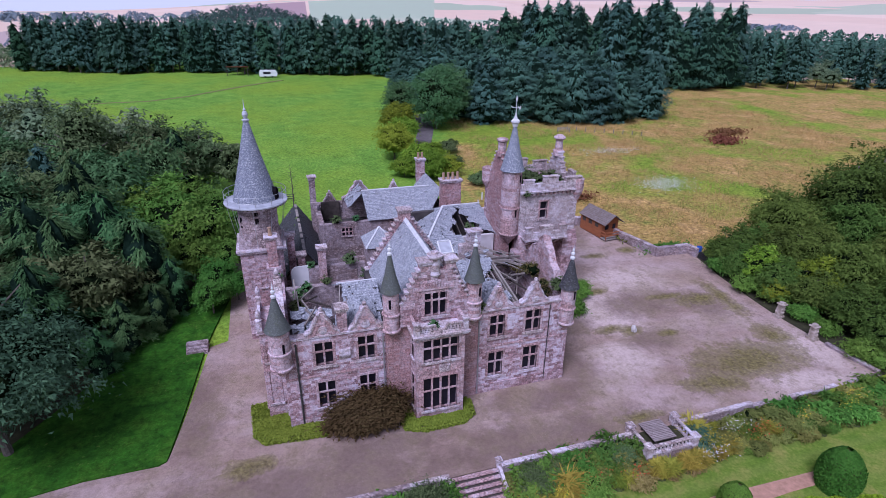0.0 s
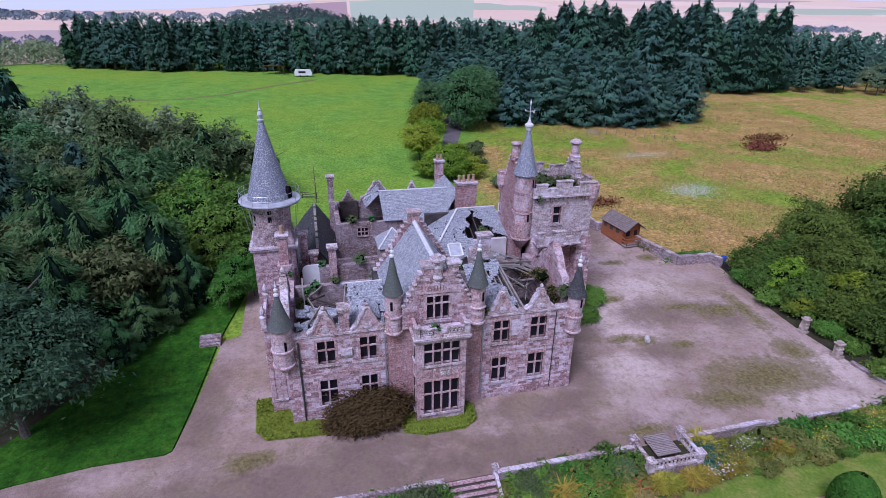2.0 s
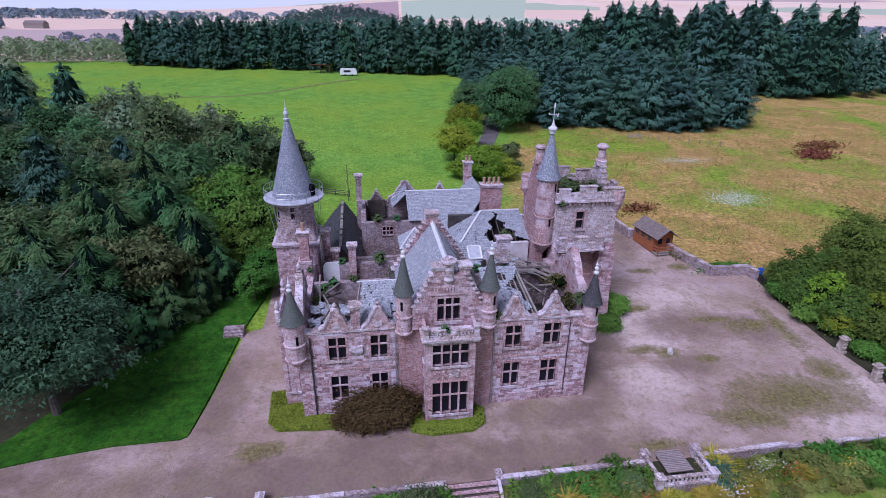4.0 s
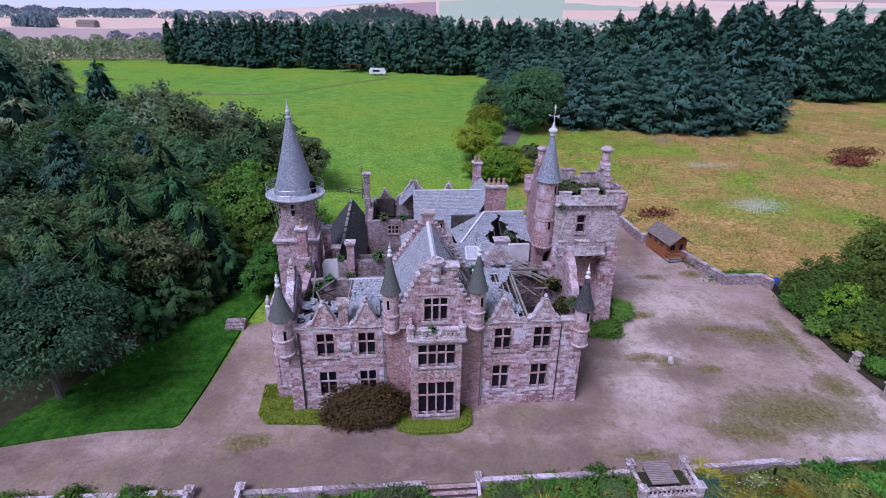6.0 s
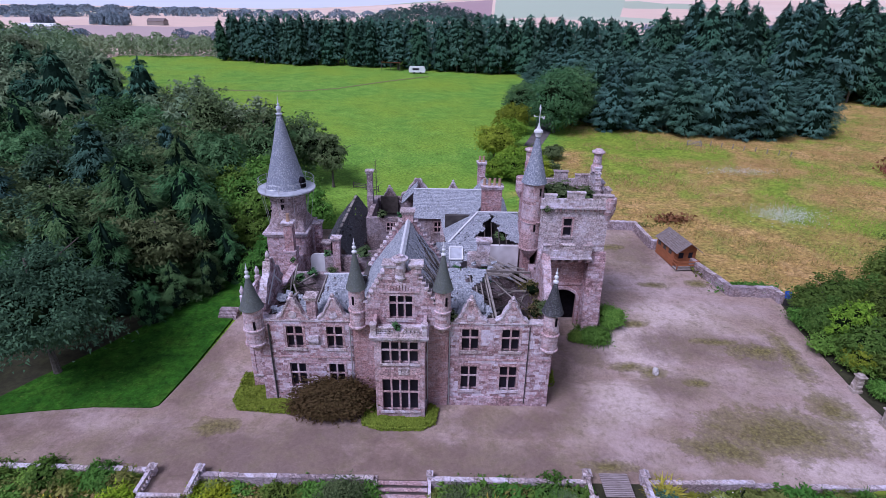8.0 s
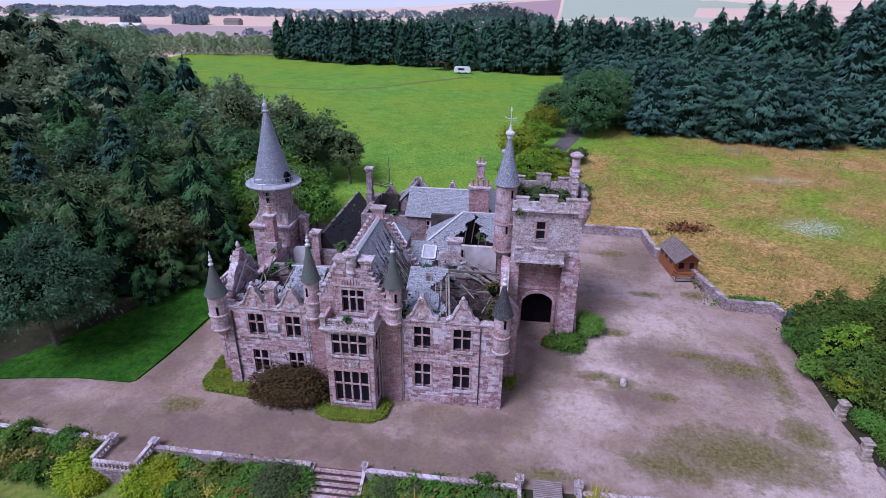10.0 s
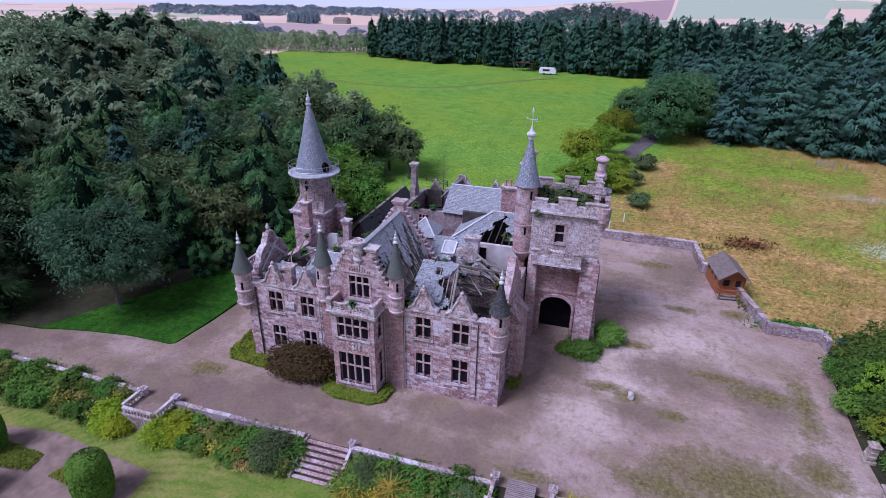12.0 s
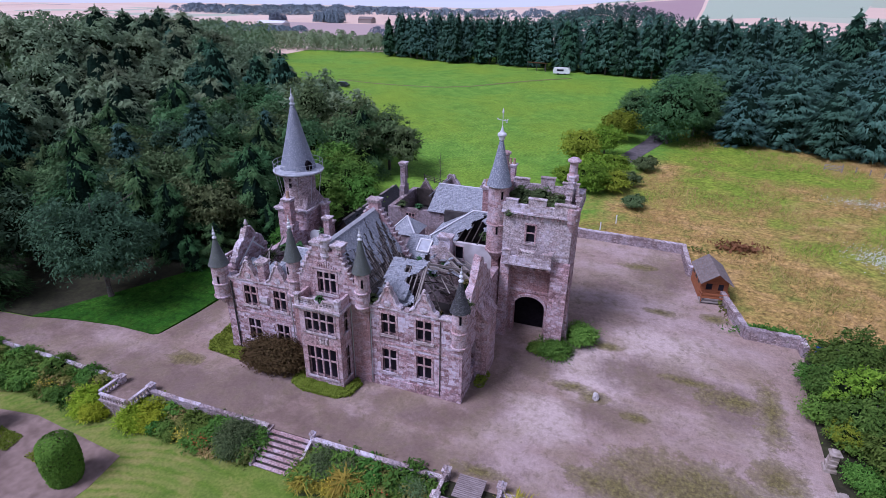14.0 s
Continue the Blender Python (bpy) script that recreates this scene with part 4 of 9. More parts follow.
for u0, u1 in ((-11.95, -4.1), (3.4, 11.95)):
    bm = bmesh.new()
    box(bm, u0, u1, -0.1, 0.65, 8.0, 8.16)
    part("wallhead_cope", bm, M_pale, front)
for u0, u1 in ((-11.85, -4.2), (3.5, 11.85)):
    bm = bmesh.new()
    box(bm, u0, u1, -0.1, 0, -0.3, 0.85)
    part("plinth", bm, M_stone, front)
    bm = bmesh.new()
    box(bm, u0, u1, -0.06, 0, 4.5, 4.68)
    part("string_course", bm, M_ashlar, front)
# red infill panels beside the bay
for u0, u1 in ((-4.15, -2.25), (1.62, 3.45)):
    bm = bmesh.new()
    box(bm, u0, u1, -0.14, 0, -0.3, 8.2)
    part("brick_panel", bm, M_red, front, "reddish smooth-faced wall panel")
# side walls
bm = bmesh.new()
pierced(bm, "x", 11.2, 0.65, 0.65, 11.2, -0.3, 8.0, [(2.6, 4.0, 1.6, 4.0)])
part("east_wall", bm, M_stone, front)
bm = bmesh.new()
pierced(bm, "x", -11.85, 0.65, 0.65, 13.0, -0.3, 7.8, [(0.9, 1.5, 1.0, 4.0), (7.0, 8.2, 1.6, 4.0)])
part("west_wall", bm, M_stone, front)
for u, z0, z1 in ((1.2, 1.0, 3.9), (1.2, 5.2, 7.2)):
    window(front, u - 0.35, u + 0.35, z0, z1, -11.85, "x", -1, 1, (0.6,), 0.15)
bm = bmesh.new()
box(bm, -11.2, 11.2, 9.0, 9.55, -0.3, 7.6)
part("rear_wall", bm, M_rubble, front)
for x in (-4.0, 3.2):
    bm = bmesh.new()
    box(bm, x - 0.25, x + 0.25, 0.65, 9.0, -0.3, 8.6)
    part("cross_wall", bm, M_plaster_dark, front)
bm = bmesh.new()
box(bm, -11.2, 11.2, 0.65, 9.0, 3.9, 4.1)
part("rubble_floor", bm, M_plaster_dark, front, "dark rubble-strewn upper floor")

# bay and balcony
bm = bmesh.new()
BX0, BX1, BY = -2.24, 1.62, -2.06
pierced(bm, "y", BY, 0.45, BX0, BX1, -0.3, 8.0, [(-1.7, 1.1, 1.0, 4.08), (-1.7, 1.1, 5.6, 7.55)])
for x in (BX0, BX1 - 0.45):
    pierced(bm, "x", x, 0.45, BY + 0.45, -0.145, -0.3, 8.0, [(-1.35, -0.75, 1.0, 4.08), (-1.35, -0.75, 5.6, 7.55)])
bay = part("bay_window", bm, M_ashlar, front, "two-storey square stone bay")
for z0, z1, bars in ((1.0, 4.08, (0.6,)), (5.6, 7.55, (0.62,))):
    window(front, -1.7, 1.1, z0, z1, BY, "y", -1, 4, bars, 0.14)
    window(front, -1.35, -0.75, z0, z1, BX1, "x", 1, 1, bars, 0.1)
    window(front, -1.35, -0.75, z0, z1, BX0, "x", -1, 1, bars, 0.1)
bm = bmesh.new()
box(bm, -0.45, 0.45, BY - 0.06, BY, 4.5, 5.25)
for k in range(9):
    x, z = -0.28 + 0.28 * (k % 3), 4.68 + 0.2 * (k // 3)
    box(bm, x - 0.09, x + 0.09, BY - 0.12, BY - 0.06, z - 0.07, z + 0.07)
part("carved_panel", bm, M_pale, bay, "weathered carved coat of arms panel")
bm = bmesh.new()
box(bm, -1.45, -0.75, BY - 0.03, BY, 4.75, 5.15)
part("blank_panel", bm, M_stone, bay)
bm = bmesh.new()
box(bm, BX0 - 0.22, BX1 + 0.22, BY - 0.22, -0.145, 7.78, 7.95)
box(bm, BX0 - 0.32, BX1 + 0.32, BY - 0.32, -0.145, 7.95, 8.12)
part("balcony_slab", bm, M_pale, front)
bal = thing("balcony_parapet", "", "")
bal.parent = front
bal["label"] = "pierced stone balcony parapet"
for x0, x1 in ((BX0 - 0.2, BX0 + 0.2), (BX1 - 0.2, BX1 + 0.2)):
    bm = bmesh.new()
    box(bm, x0, x1, BY - 0.2, BY + 0.2, 8.12, 9.05)
    box(bm, x0 - 0.06, x1 + 0.06, BY - 0.26, BY + 0.26, 9.05, 9.17)
    part("pier", bm, M_pale, bal)
    bm = bmesh.new()
    box(bm, x0 + 0.08, x1 - 0.08, BY + 0.2, -0.3, 8.12, 8.95)
    part("side_parapet", bm, M_ashlar, bal)
bm = bmesh.new()
box(bm, BX0 + 0.2, BX1 - 0.2, BY - 0.12, BY + 0.12, 8.12, 8.28)
for s in (0, 1):
    xa, xb = (BX0 + 0.25, -0.75) if s == 0 else (0.15, BX1 - 0.25)
    box(bm, xa, xb, BY - 0.1, BY + 0.1, 8.74, 8.86)
    k = 0
    while xa + 0.28 * k < xb - 0.2:
        x = xa + 0.28 * k
        beam(bm, (x, BY, 8.28), (x + 0.28, BY, 8.74), 0.12, 0.1)
        beam(bm, (x + 0.28, BY, 8.28), (x, BY, 8.74), 0.12, 0.1)
        k += 1
for k in range(7):
    a, b2 = math.pi * k / 7, math.pi * (k + 1) / 7
    beam(bm, (-0.3 - 0.45 * math.cos(a), BY, 8.28 + 0.5 * (1 - math.sin(a))), (-0.3 - 0.45 * math.cos(b2), BY, 8.28 + 0.5 * (1 - math.sin(b2))), 0.16, 0.12)
part("balustrade", bm, M_pale, bal, "pierced lattice stonework")

# centre gable
GY = -0.42
bm = bmesh.new()
pierced(bm, "y", GY, 0.55, -3.1, 2.5, 8.0, 9.6, [(-1.16, 0.6, 8.65, 9.6)])
part("gable_wall", bm, M_stone, front)
bm = bmesh.new()
pierced(bm, "y", GY, 0.55, -1.5, 0.9, 9.6, 11.0, [(-1.16, 0.6, 9.6, 10.65)])
part("gable_wall", bm, M_stone, front)
gb = None
bm = bmesh.new()
for s in (-1, 1):
    pts = []
    n = 7
    for i in range(n):
        h, a, b2 = 2.78 - 1.6 * i / n, 9.6 + 2.95 * i / n, 9.6 + 2.95 * (i + 1) / n
        pts += [(-0.3 + s * h, a), (-0.3 + s * h, b2)]
    inner = [(-0.3, 12.55), (-0.3, 11.0), (-0.3 + s * 1.2, 11.0), (-0.3 + s * 1.2, 9.6)]
    prism(bm, pts + inner, "y", GY, GY + 0.55)
gb = part("crow_stepped_gable", bm, M_stone, front)
for i in range(7):
    h, h2, b2 = 2.78 - 1.6 * i / 7, 2.78 - 1.6 * (i + 1) / 7, 9.6 + 2.95 * (i + 1) / 7
    for s in (-1, 1):
        bm = bmesh.new()
        lo, hi = sorted((-0.3 + s * (h + 0.09), -0.3 + s * (h2 - 0.03)))
        box(bm, lo, hi, GY - 0.1, GY + 0.62, b2, b2 + 0.13)
        rag(bm, 0.015, i * 7 + s)
        part("crow_step", bm, M_pale, gb)
window(front, -1.16, 0.6, 8.65, 10.65, GY, "y", -1, 3, (0.68,), 0.2)
bm = bmesh.new()
box(bm, -1.75, 1.15, GY - 0.12, GY, 10.95, 11.1)
for k in range(9):
    x = -1.2 + k * 0.225
    box(bm, x, x + 0.13, GY - 0.1, GY, 11.12, 11.3 + 0.5 * math.exp(-((k - 4) / 1.6) ** 2))
part("carved_pediment", bm, M_ashlar, gb, "weathered carved pediment over the window")
for x0 in (-1.5, 0.5):
    chimney(front, x0 + 0.02, x0 + 0.4 + 0.4, GY - 0.02, GY + 0.75, 12.5, 13.35, 0)
bm = bmesh.new()
lathe(bm, -0.3, GY + 0.2, [(0.1, 11.75), (0.42, 12.1), (0.46, 12.2), (0.42, 12.3), (0.42, 13.45), (0.6, 13.6), (0.62, 13.75), (0.3, 13.8), (0.28, 13.98), (0.22, 13.98), (0.2, 13.8)], 20)
part("round_chimney", bm, M_pale, front, "round corbelled stone chimney head")

# turrets
turret(front, -12.0, -0.05, 0.76, 5.1, 6.0, 9.25, 11.9, 13.0, 0.95, M_slate_green, ((-1.2, 7.9),))
turret(front, 11.55, 0.0, 0.64, 5.1, 5.85, 9.25, 11.9, 13.05, 0.86, M_slate_dark, ((-1.2, 8.6),))
turret(front, -3.7, -0.15, 0.62, 7.2, 7.85, 11.2, 14.2, 15.25, 0.8, M_slate_green, ((-1.9, 10.3),))
turret(front, 2.95, -0.15, 0.62, 7.2, 7.95, 11.2, 14.1, 15.15, 0.82, M_slate_green, ((-1.1, 10.3),))

# wall-head gables with small roofs behind
for (a, b), zt in zip(UP, (10.0, 10.0, 10.05, 10.0)):
    c = (a + b) / 2
    g = curved_gable(front, c, -0.08, 0.4, 1.17, 8.0, zt)
for c in (-5.68, 5.19):
    r = tattered(front, [(c - 1.0, 0.4, 8.3), (c - 1.0, 2.3, 9.3), (c, 2.6, 9.7), (c, 0.4, 9.7)], 5, 4, lambda u, v, g: g.random() > 0.1, 3, M_slate, 0, "dormer_roof")
    r = tattered(front, [(c + 1.0, 0.4, 8.3), (c + 1.0, 2.3, 9.3), (c, 2.6, 9.7), (c, 0.4, 9.7)], 5, 4, lambda u, v, g: g.random() > 0.1, 4, M_slate, 0, "dormer_roof")
chimney(front, -7.72, -7.02, -0.02, 0.75, 6.4, 10.2, 0, M_stone)
bm = bmesh.new()
prism(bm, [(-0.25, 6.2), (0.0, 5.7), (0.0, 6.7), (-0.25, 6.7)], "x", -7.8, -6.94)
part("corbel", bm, M_pale, front)

# pipes on the front
pipe(front, [(-10.9, -0.12, 7.7), (-10.85, -0.12, 0.2)], 0.07)
pipe(front, [(-4.4, -0.16, 7.6), (-4.35, -0.2, 1.0)], 0.05, M_steel)
pipe(front, [(1.75, -0.22, 7.8), (1.8, -0.22, 0.2)], 0.05, M_steel)
pipe(front, [(3.55, -0.1, 7.2), (3.55, -0.2, 0.2)], 0.05, M_steel)
pipe(front, [(9.9, -0.08, 7.8), (9.9, -0.1, 0.3)], 0.04)

# west bay with parapet and gable
bm = bmesh.new()
box(bm, -13.4, -11.85, 1.7, 5.4, -0.3, 8.0)
box(bm, -13.55, -11.85, 1.55, 5.55, 8.0, 8.2)
wb = part("west_bay", bm, M_ashlar, front)
window(front, -13.05, -12.35, 1.5, 4.5, 1.7, "y", -1, 1, (0.62,), 0.15)
window(front, -13.05, -12.35, 5.4, 7.2, 1.7, "y", -1, 1, (0.62,), 0.15)
window(front, 2.3, 4.8, 1.0, 4.0, -13.4, "x", -1, 3)
window(front, 2.3, 4.8, 5.3, 7.3, -13.4, "x", -1, 3)
for y in (1.7, 5.4):
    bm = bmesh.new()
    box(bm, -13.5, -13.1, y - 0.2, y + 0.2, 8.2, 9.1)
    lathe(bm, -13.3, y, [(0.24, 9.1), (0.26, 9.2), (0.1, 9.3), (0.2, 9.55), (0.2, 9.7), (0.05, 10.1)], 10)
    part("pinnacle", bm, M_pale, wb, "ball-topped pinnacle")
bm = bmesh.new()
box(bm, -13.42, -13.2, 1.9, 5.2, 8.2, 8.35)
box(bm, -13.42, -13.2, 1.9, 5.2, 8.75, 8.9)
for k in range(8):
    y = 2.1 + 0.4 * k
    beam(bm, (-13.31, y, 8.35), (-13.31, y + 0.3, 8.75), 0.12, 0.1)
    beam(bm, (-13.31, y + 0.3, 8.35), (-13.31, y, 8.75), 0.12, 0.1)
part("balustrade", bm, M_pale, wb, "pierced lattice stonework")
# shouldered west gable, seen from its bare inner face
bm = bmesh.new()
side = [(1.05, 0.0), (1.05, 0.2), (0.98, 0.3), (0.84, 0.33), (0.8, 0.45), (0.7, 0.58), (0.55, 0.66), (0.36, 0.7), (0.3, 0.78), (0.2, 0.9), (0.12, 1.0)]
prism(bm, [(3.9 + 2.3 * u, 8.0 + 3.4 * w) for u, w in side] + [(3.9 - 2.3 * u, 8.0 + 3.4 * w) for u, w in side[::-1]], "x", -11.9, -11.45)
sg = part("side_gable", bm, M_stone, front, "shouldered rubble gable with scrolled edge")
for k in (-1, 1):
    bm = bmesh.new()
    sweep(bm, [(-11.67, 3.9 + k * 2.3 * (u + 0.02), 8.05 + 3.4 * w) for u, w in side[1:]], 0.6, 0.14)
    part("coping", bm, M_pale, sg, "pale scrolled coping")
bm = bmesh.new()
lathe(bm, -11.67, 3.9, [(0.22, 11.38), (0.26, 11.5), (0.1, 11.6), (0.2, 11.8), (0.18, 11.95), (0.05, 12.25)], 12)
part("ball_finial", bm, M_pale, sg)
for y0, z0, y1, z1 in ((2.0, 8.3, 4.6, 10.2), (4.2, 9.9, 5.8, 8.4)):
    bm = bmesh.new()
    beam(bm, (-11.43, y0, z0), (-11.43, y1, z1), 0.06, 0.16)
    part("raggle", bm, M_lead, sg, "pale line left by the lost roof")

# roofs of the front range
tattered(front, [(-7.9, 0.75, 8.05), (-3.95, 0.75, 8.05), (-3.95, 4.4, 9.95), (-7.2, 4.4, 9.95)], 13, 10, lambda u, v, g: g.random() > 0.05 and not (u < 0.12 and v > 0.3), 11, M_slate, 6)
tattered(front, [(-3.95, 8.6, 7.7), (-7.2, 8.6, 7.7), (-7.2, 4.45, 9.9), (-3.95, 4.45, 9.9)], 10, 9, lambda u, v, g: g.random() > 0.12, 12, M_slate, 5)
rng = random.Random(29)
for k in range(46):
    bm = bmesh.new()
    x, y = rng.uniform(-10.9, -8.2), rng.uniform(0.95, 3.6)
    z = 7.7 + 0.28 * (y - 0.9) + rng.uniform(-0.25, 0.25)
    u, w = rng.uniform(0.12, 0.45), rng.uniform(0.1, 0.35)
    t1, t2 = rng.uniform(-0.6, 0.6), rng.uniform(-0.2, 0.8)
    slab(bm, [(x - u, y - w, z - t1 * u - t2 * w), (x + u, y - w, z + t1 * u - t2 * w), (x + u, y + w, z + t1 * u + t2 * w), (x - u, y + w, z - t1 * u + t2 * w)], 0.035)
    part("fallen_slate", bm, M_slate, front)
bm = bmesh.new()
box(bm, -7.2, -3.95, 4.37, 4.51, 9.93, 10.01)
part("ridge_flashing", bm, M_lead, front)
tattered(front, [(3.3, 0.75, 8.05), (7.3, 0.75, 8.05), (6.6, 5.6, 10.1), (3.3, 5.6, 10.1)], 15, 14, lambda u, v, g: g.random() > 0.04 and not (u > 0.72 + 0.2 * math.sin(v * 9) and v < 0.9) and not (u < 0.08 and 0.3 < v < 0.5) and not (0.42 < u < 0.6 and 0.72 < v < 0.86), 14, M_slate, 8)

# centre roof: whole to the west, stripped to the laths on the east
CR = 13.3
tattered(front, [(-3.75, 0.2, 8.6), (-3.75, 8.9, 8.6), (-0.3, 8.9, CR), (-0.3, 0.2, CR)], 20, 14, lambda u, v, g: g.random() > 0.015, 21, M_slate, 0, "centre_roof")
tattered(front, [(3.1, 8.9, 8.6), (3.1, 0.2, 8.6), (-0.3, 0.2, CR), (-0.3, 8.9, CR)], 26, 18, lambda u, v, g: 1.3 * noise.noise(Vector((u * 17 + v * 4, v * 2.0 + u * 2, 2.0))) + 0.12 * g.uniform(-1, 1) + 1.7 * (v - 0.56) > 0.0, 22, M_slate, 26, "centre_roof")
for k in range(8):
    bm = bmesh.new()
    f = (k + 0.5) / 8
    beam(bm, (3.1 - 3.4 * f, 0.3, 8.5 + (CR - 8.6) * f), (3.1 - 3.4 * f, 8.8, 8.5 + (CR - 8.6) * f), 0.06, 0.06)
    part("lath", bm, M_timber_dark, front)
bm = bmesh.new()
prism(bm, [(-0.52, CR - 0.12), (-0.3, CR + 0.12), (-0.08, CR - 0.12)], "y", 0.1, 8.9)
part("ridge_flashing", bm, M_lead, front, "pale lead ridge")
crow_gable(front, -0.35, 8.9, 0.55, 3.7, 8.2, 13.1, 0.55, 11, "y", M_stone)
chimney(front, -0.85, 0.15, 8.8, 9.6, 13.0, 14.15, 0)

# laths slipped down the stripped slope
rng = random.Random(37)
for k in range(60):
    f, ln = rng.uniform(0.02, 0.5), rng.uniform(0.5, 1.5)
    y = rng.uniform(0.6, 8.2)
    p = Vector((3.1 - 3.4 * f, y, 8.68 + (CR - 8.6) * f + rng.uniform(0.0, 0.15)))
    d = Vector((0.59, rng.uniform(-0.5, 0.5), -0.81)).normalized()
    bm = bmesh.new()
    beam(bm, p - d * ln * 0.5, p + d * ln * 0.5, rng.uniform(0.04, 0.08), 0.04)
    part("slipped_lath", bm, M_timber if k % 3 else M_timber_dark, front)
# fallen beams inside the open end
rng = random.Random(5)
for k in range(16):
    bm = bmesh.new()
    x, y = rng.uniform(6.2, 11.0), rng.uniform(1.2, 8.5)
    a = rng.uniform(0, math.pi)
    ln = rng.uniform(0.9, 2.0)
    p = Vector((min(max(x - math.cos(a) * ln, 5.6), 11.0), min(max(y - math.sin(a) * ln, 0.9), 8.8), rng.uniform(4.2, 6.8)))
    q = Vector((min(max(x + math.cos(a) * ln, 5.6), 11.0), min(max(y + math.sin(a) * ln, 0.9), 8.8), rng.uniform(5.0, 8.0)))
    beam(bm, p, q, 0.1, 0.14)
    part("fallen_beam", bm, M_timber if k % 3 else M_timber_dark, front)
rng = random.Random(8)
for k in range(12):
    bm = bmesh.new()
    x, y = rng.uniform(-10.6, -8.4), rng.uniform(1.5, 6.5)
    a = rng.uniform(0, math.pi)
    p = Vector((max(x - math.cos(a) * 1.6, -11.0), max(y - math.sin(a) * 1.6, 0.8), rng.uniform(6.6, 8.0)))
    q = Vector((min(x + math.cos(a) * 1.6, -7.6), min(y + math.sin(a) * 1.6, 8.0), rng.uniform(7.6, 9.2)))
    beam(bm, p, q, 0.1, 0.14)
    part("fallen_beam", bm, M_timber if k % 2 else M_timber_dark, front)
for p, q in (((7.2, 9.6, 9.4), (11.0, 7.2, 8.2)), ((7.0, 9.4, 9.0), (11.1, 6.4, 8.0)), ((6.3, 5.7, 9.9), (11.0, 8.6, 8.3)), ((7.3, 0.8, 8.0), (6.6, 5.6, 9.9)), ((3.4, 5.7, 9.9), (8.6, 5.4, 9.6))):
    bm = bmesh.new()
    beam(bm, p, q, 0.16, 0.2)
    part("roof_beam", bm, M_timber, front)

rng = random.Random(19)
for k in range(34):
    bm = bmesh.new()
    x, y = rng.uniform(5.0, 10.8), rng.uniform(5.6, 9.2)
    a, ln = rng.uniform(-0.9, 0.9), rng.uniform(0.5, 1.5)
    z = 7.9 + 0.5 * (y - 5.6) / 3.6 + rng.uniform(-0.5, 0.5)
    d = Vector((math.cos(a) * ln, math.sin(a) * ln, rng.uniform(-0.7, 0.3)))
    c = Vector((x, y, z))
    beam(bm, c - d, c + d, rng.uniform(0.05, 0.1), rng.uniform(0.06, 0.14))
    part("splintered_lath", bm, M_timber if k % 3 else M_timber_dark, front)
for k in range(22):
    bm = bmesh.new()
    x, y, z = rng.uniform(4.6, 9.0), rng.uniform(6.0, 9.6), rng.uniform(8.3, 9.3)
    u, w = rng.uniform(0.15, 0.4), rng.uniform(0.15, 0.35)
    t1, t2 = rng.uniform(-0.5, 0.5), rng.uniform(-0.6, 0.3)
    slab(bm, [(x - u, y - w, z - t1 * u - t2 * w), (x + u, y - w, z + t1 * u - t2 * w), (x + u, y + w, z + t1 * u + t2 * w), (x - u, y + w, z - t1 * u + t2 * w)], 0.04)
    part("fallen_slate", bm, M_slate, front)

# broken east gable
bm = bmesh.new()
pts = [(0.9, 8.0), (1.3, 8.5), (1.9, 8.8), (2.3, 9.6), (3.0, 9.9), (3.5, 10.9), (4.1, 11.3), (4.6, 12.0), (5.2, 11.5), (5.8, 10.7), (6.6, 10.4), (7.0, 9.6), (7.8, 9.2), (8.2, 8.0)]
prism(bm, pts, "x", 11.25, 11.8)
eg = part("broken_gable", bm, M_ashlar, front, "broken pink gable with ragged edge")
bm = bmesh.new()
sweep(bm, [(11.52, a, z + 0.05) for a, z in pts], 0.62, 0.14)
rag(bm, 0.09, 3)
part("coping", bm, M_ashlar, eg)
bm = bmesh.new()
box(bm, 11.85, 12.9, 3.9, 6.9, 0, 6.0)
prism(bm, [(11.85, 6.0), (13.0, 6.0), (11.85, 7.3)], "y", 3.8, 7.0)
part("side_oriel", bm, M_ashlar, front, "stone side projection with a sloping slab roof")


# ---- spire tower ----
spire = thing("spire_tower", "tall stone tower with a slated spire and white walkway", "tower")
SX, SY = -12.85, 15.1
bm = bmesh.new()
box(bm, -14.75, -10.95, 13.0, 17.2, -0.3, 9.75)
part("tower_base", bm, M_stone, spire)
bm = bmesh.new()
box(bm, -14.95, -10.75, 12.8, 17.4, 9.75, 9.95)
box(bm, -15.05, -10.65, 12.7, 17.5, 9.95, 10.1)
part("cornice", bm, M_pale, spire)
bm = bmesh.new()
n = 24
ring = [bm.verts.new((SX + 1.75 * math.cos(2 * math.pi * i / n), SY + 1.75 * math.sin(2 * math.pi * i / n), 11.6)) for i in range(n)]
sq = []
for i in range(n):
    c, s = math.cos(2 * math.pi * i / n), math.sin(2 * math.pi * i / n)
    k = 1.95 / max(abs(c), abs(s))
    sq.append(bm.verts.new((SX + k * c, SY + k * s, 10.1)))
for i in range(n):
    bm.faces.new((sq[i], sq[(i + 1) % n], ring[(i + 1) % n], ring[i]))
part("broach", bm, M_rubble, spire, "mossy sloping stone skirt")
bm = bmesh.new()
courses = []
for k in range(12):
    z = 10.1 + 0.275 * k
    r = 1.73 + 0.014 * ((k * 5) % 3)
    courses += [(r - 0.05, z), (r, z + 0.03), (r, z + 0.25), (r - 0.05, z + 0.275)]
lathe(bm, SX, SY, courses + [(1.82, 13.6), (1.95, 13.95)], 32)
part("shaft", bm, M_drum, spire, "grey-pink drum in narrow courses")
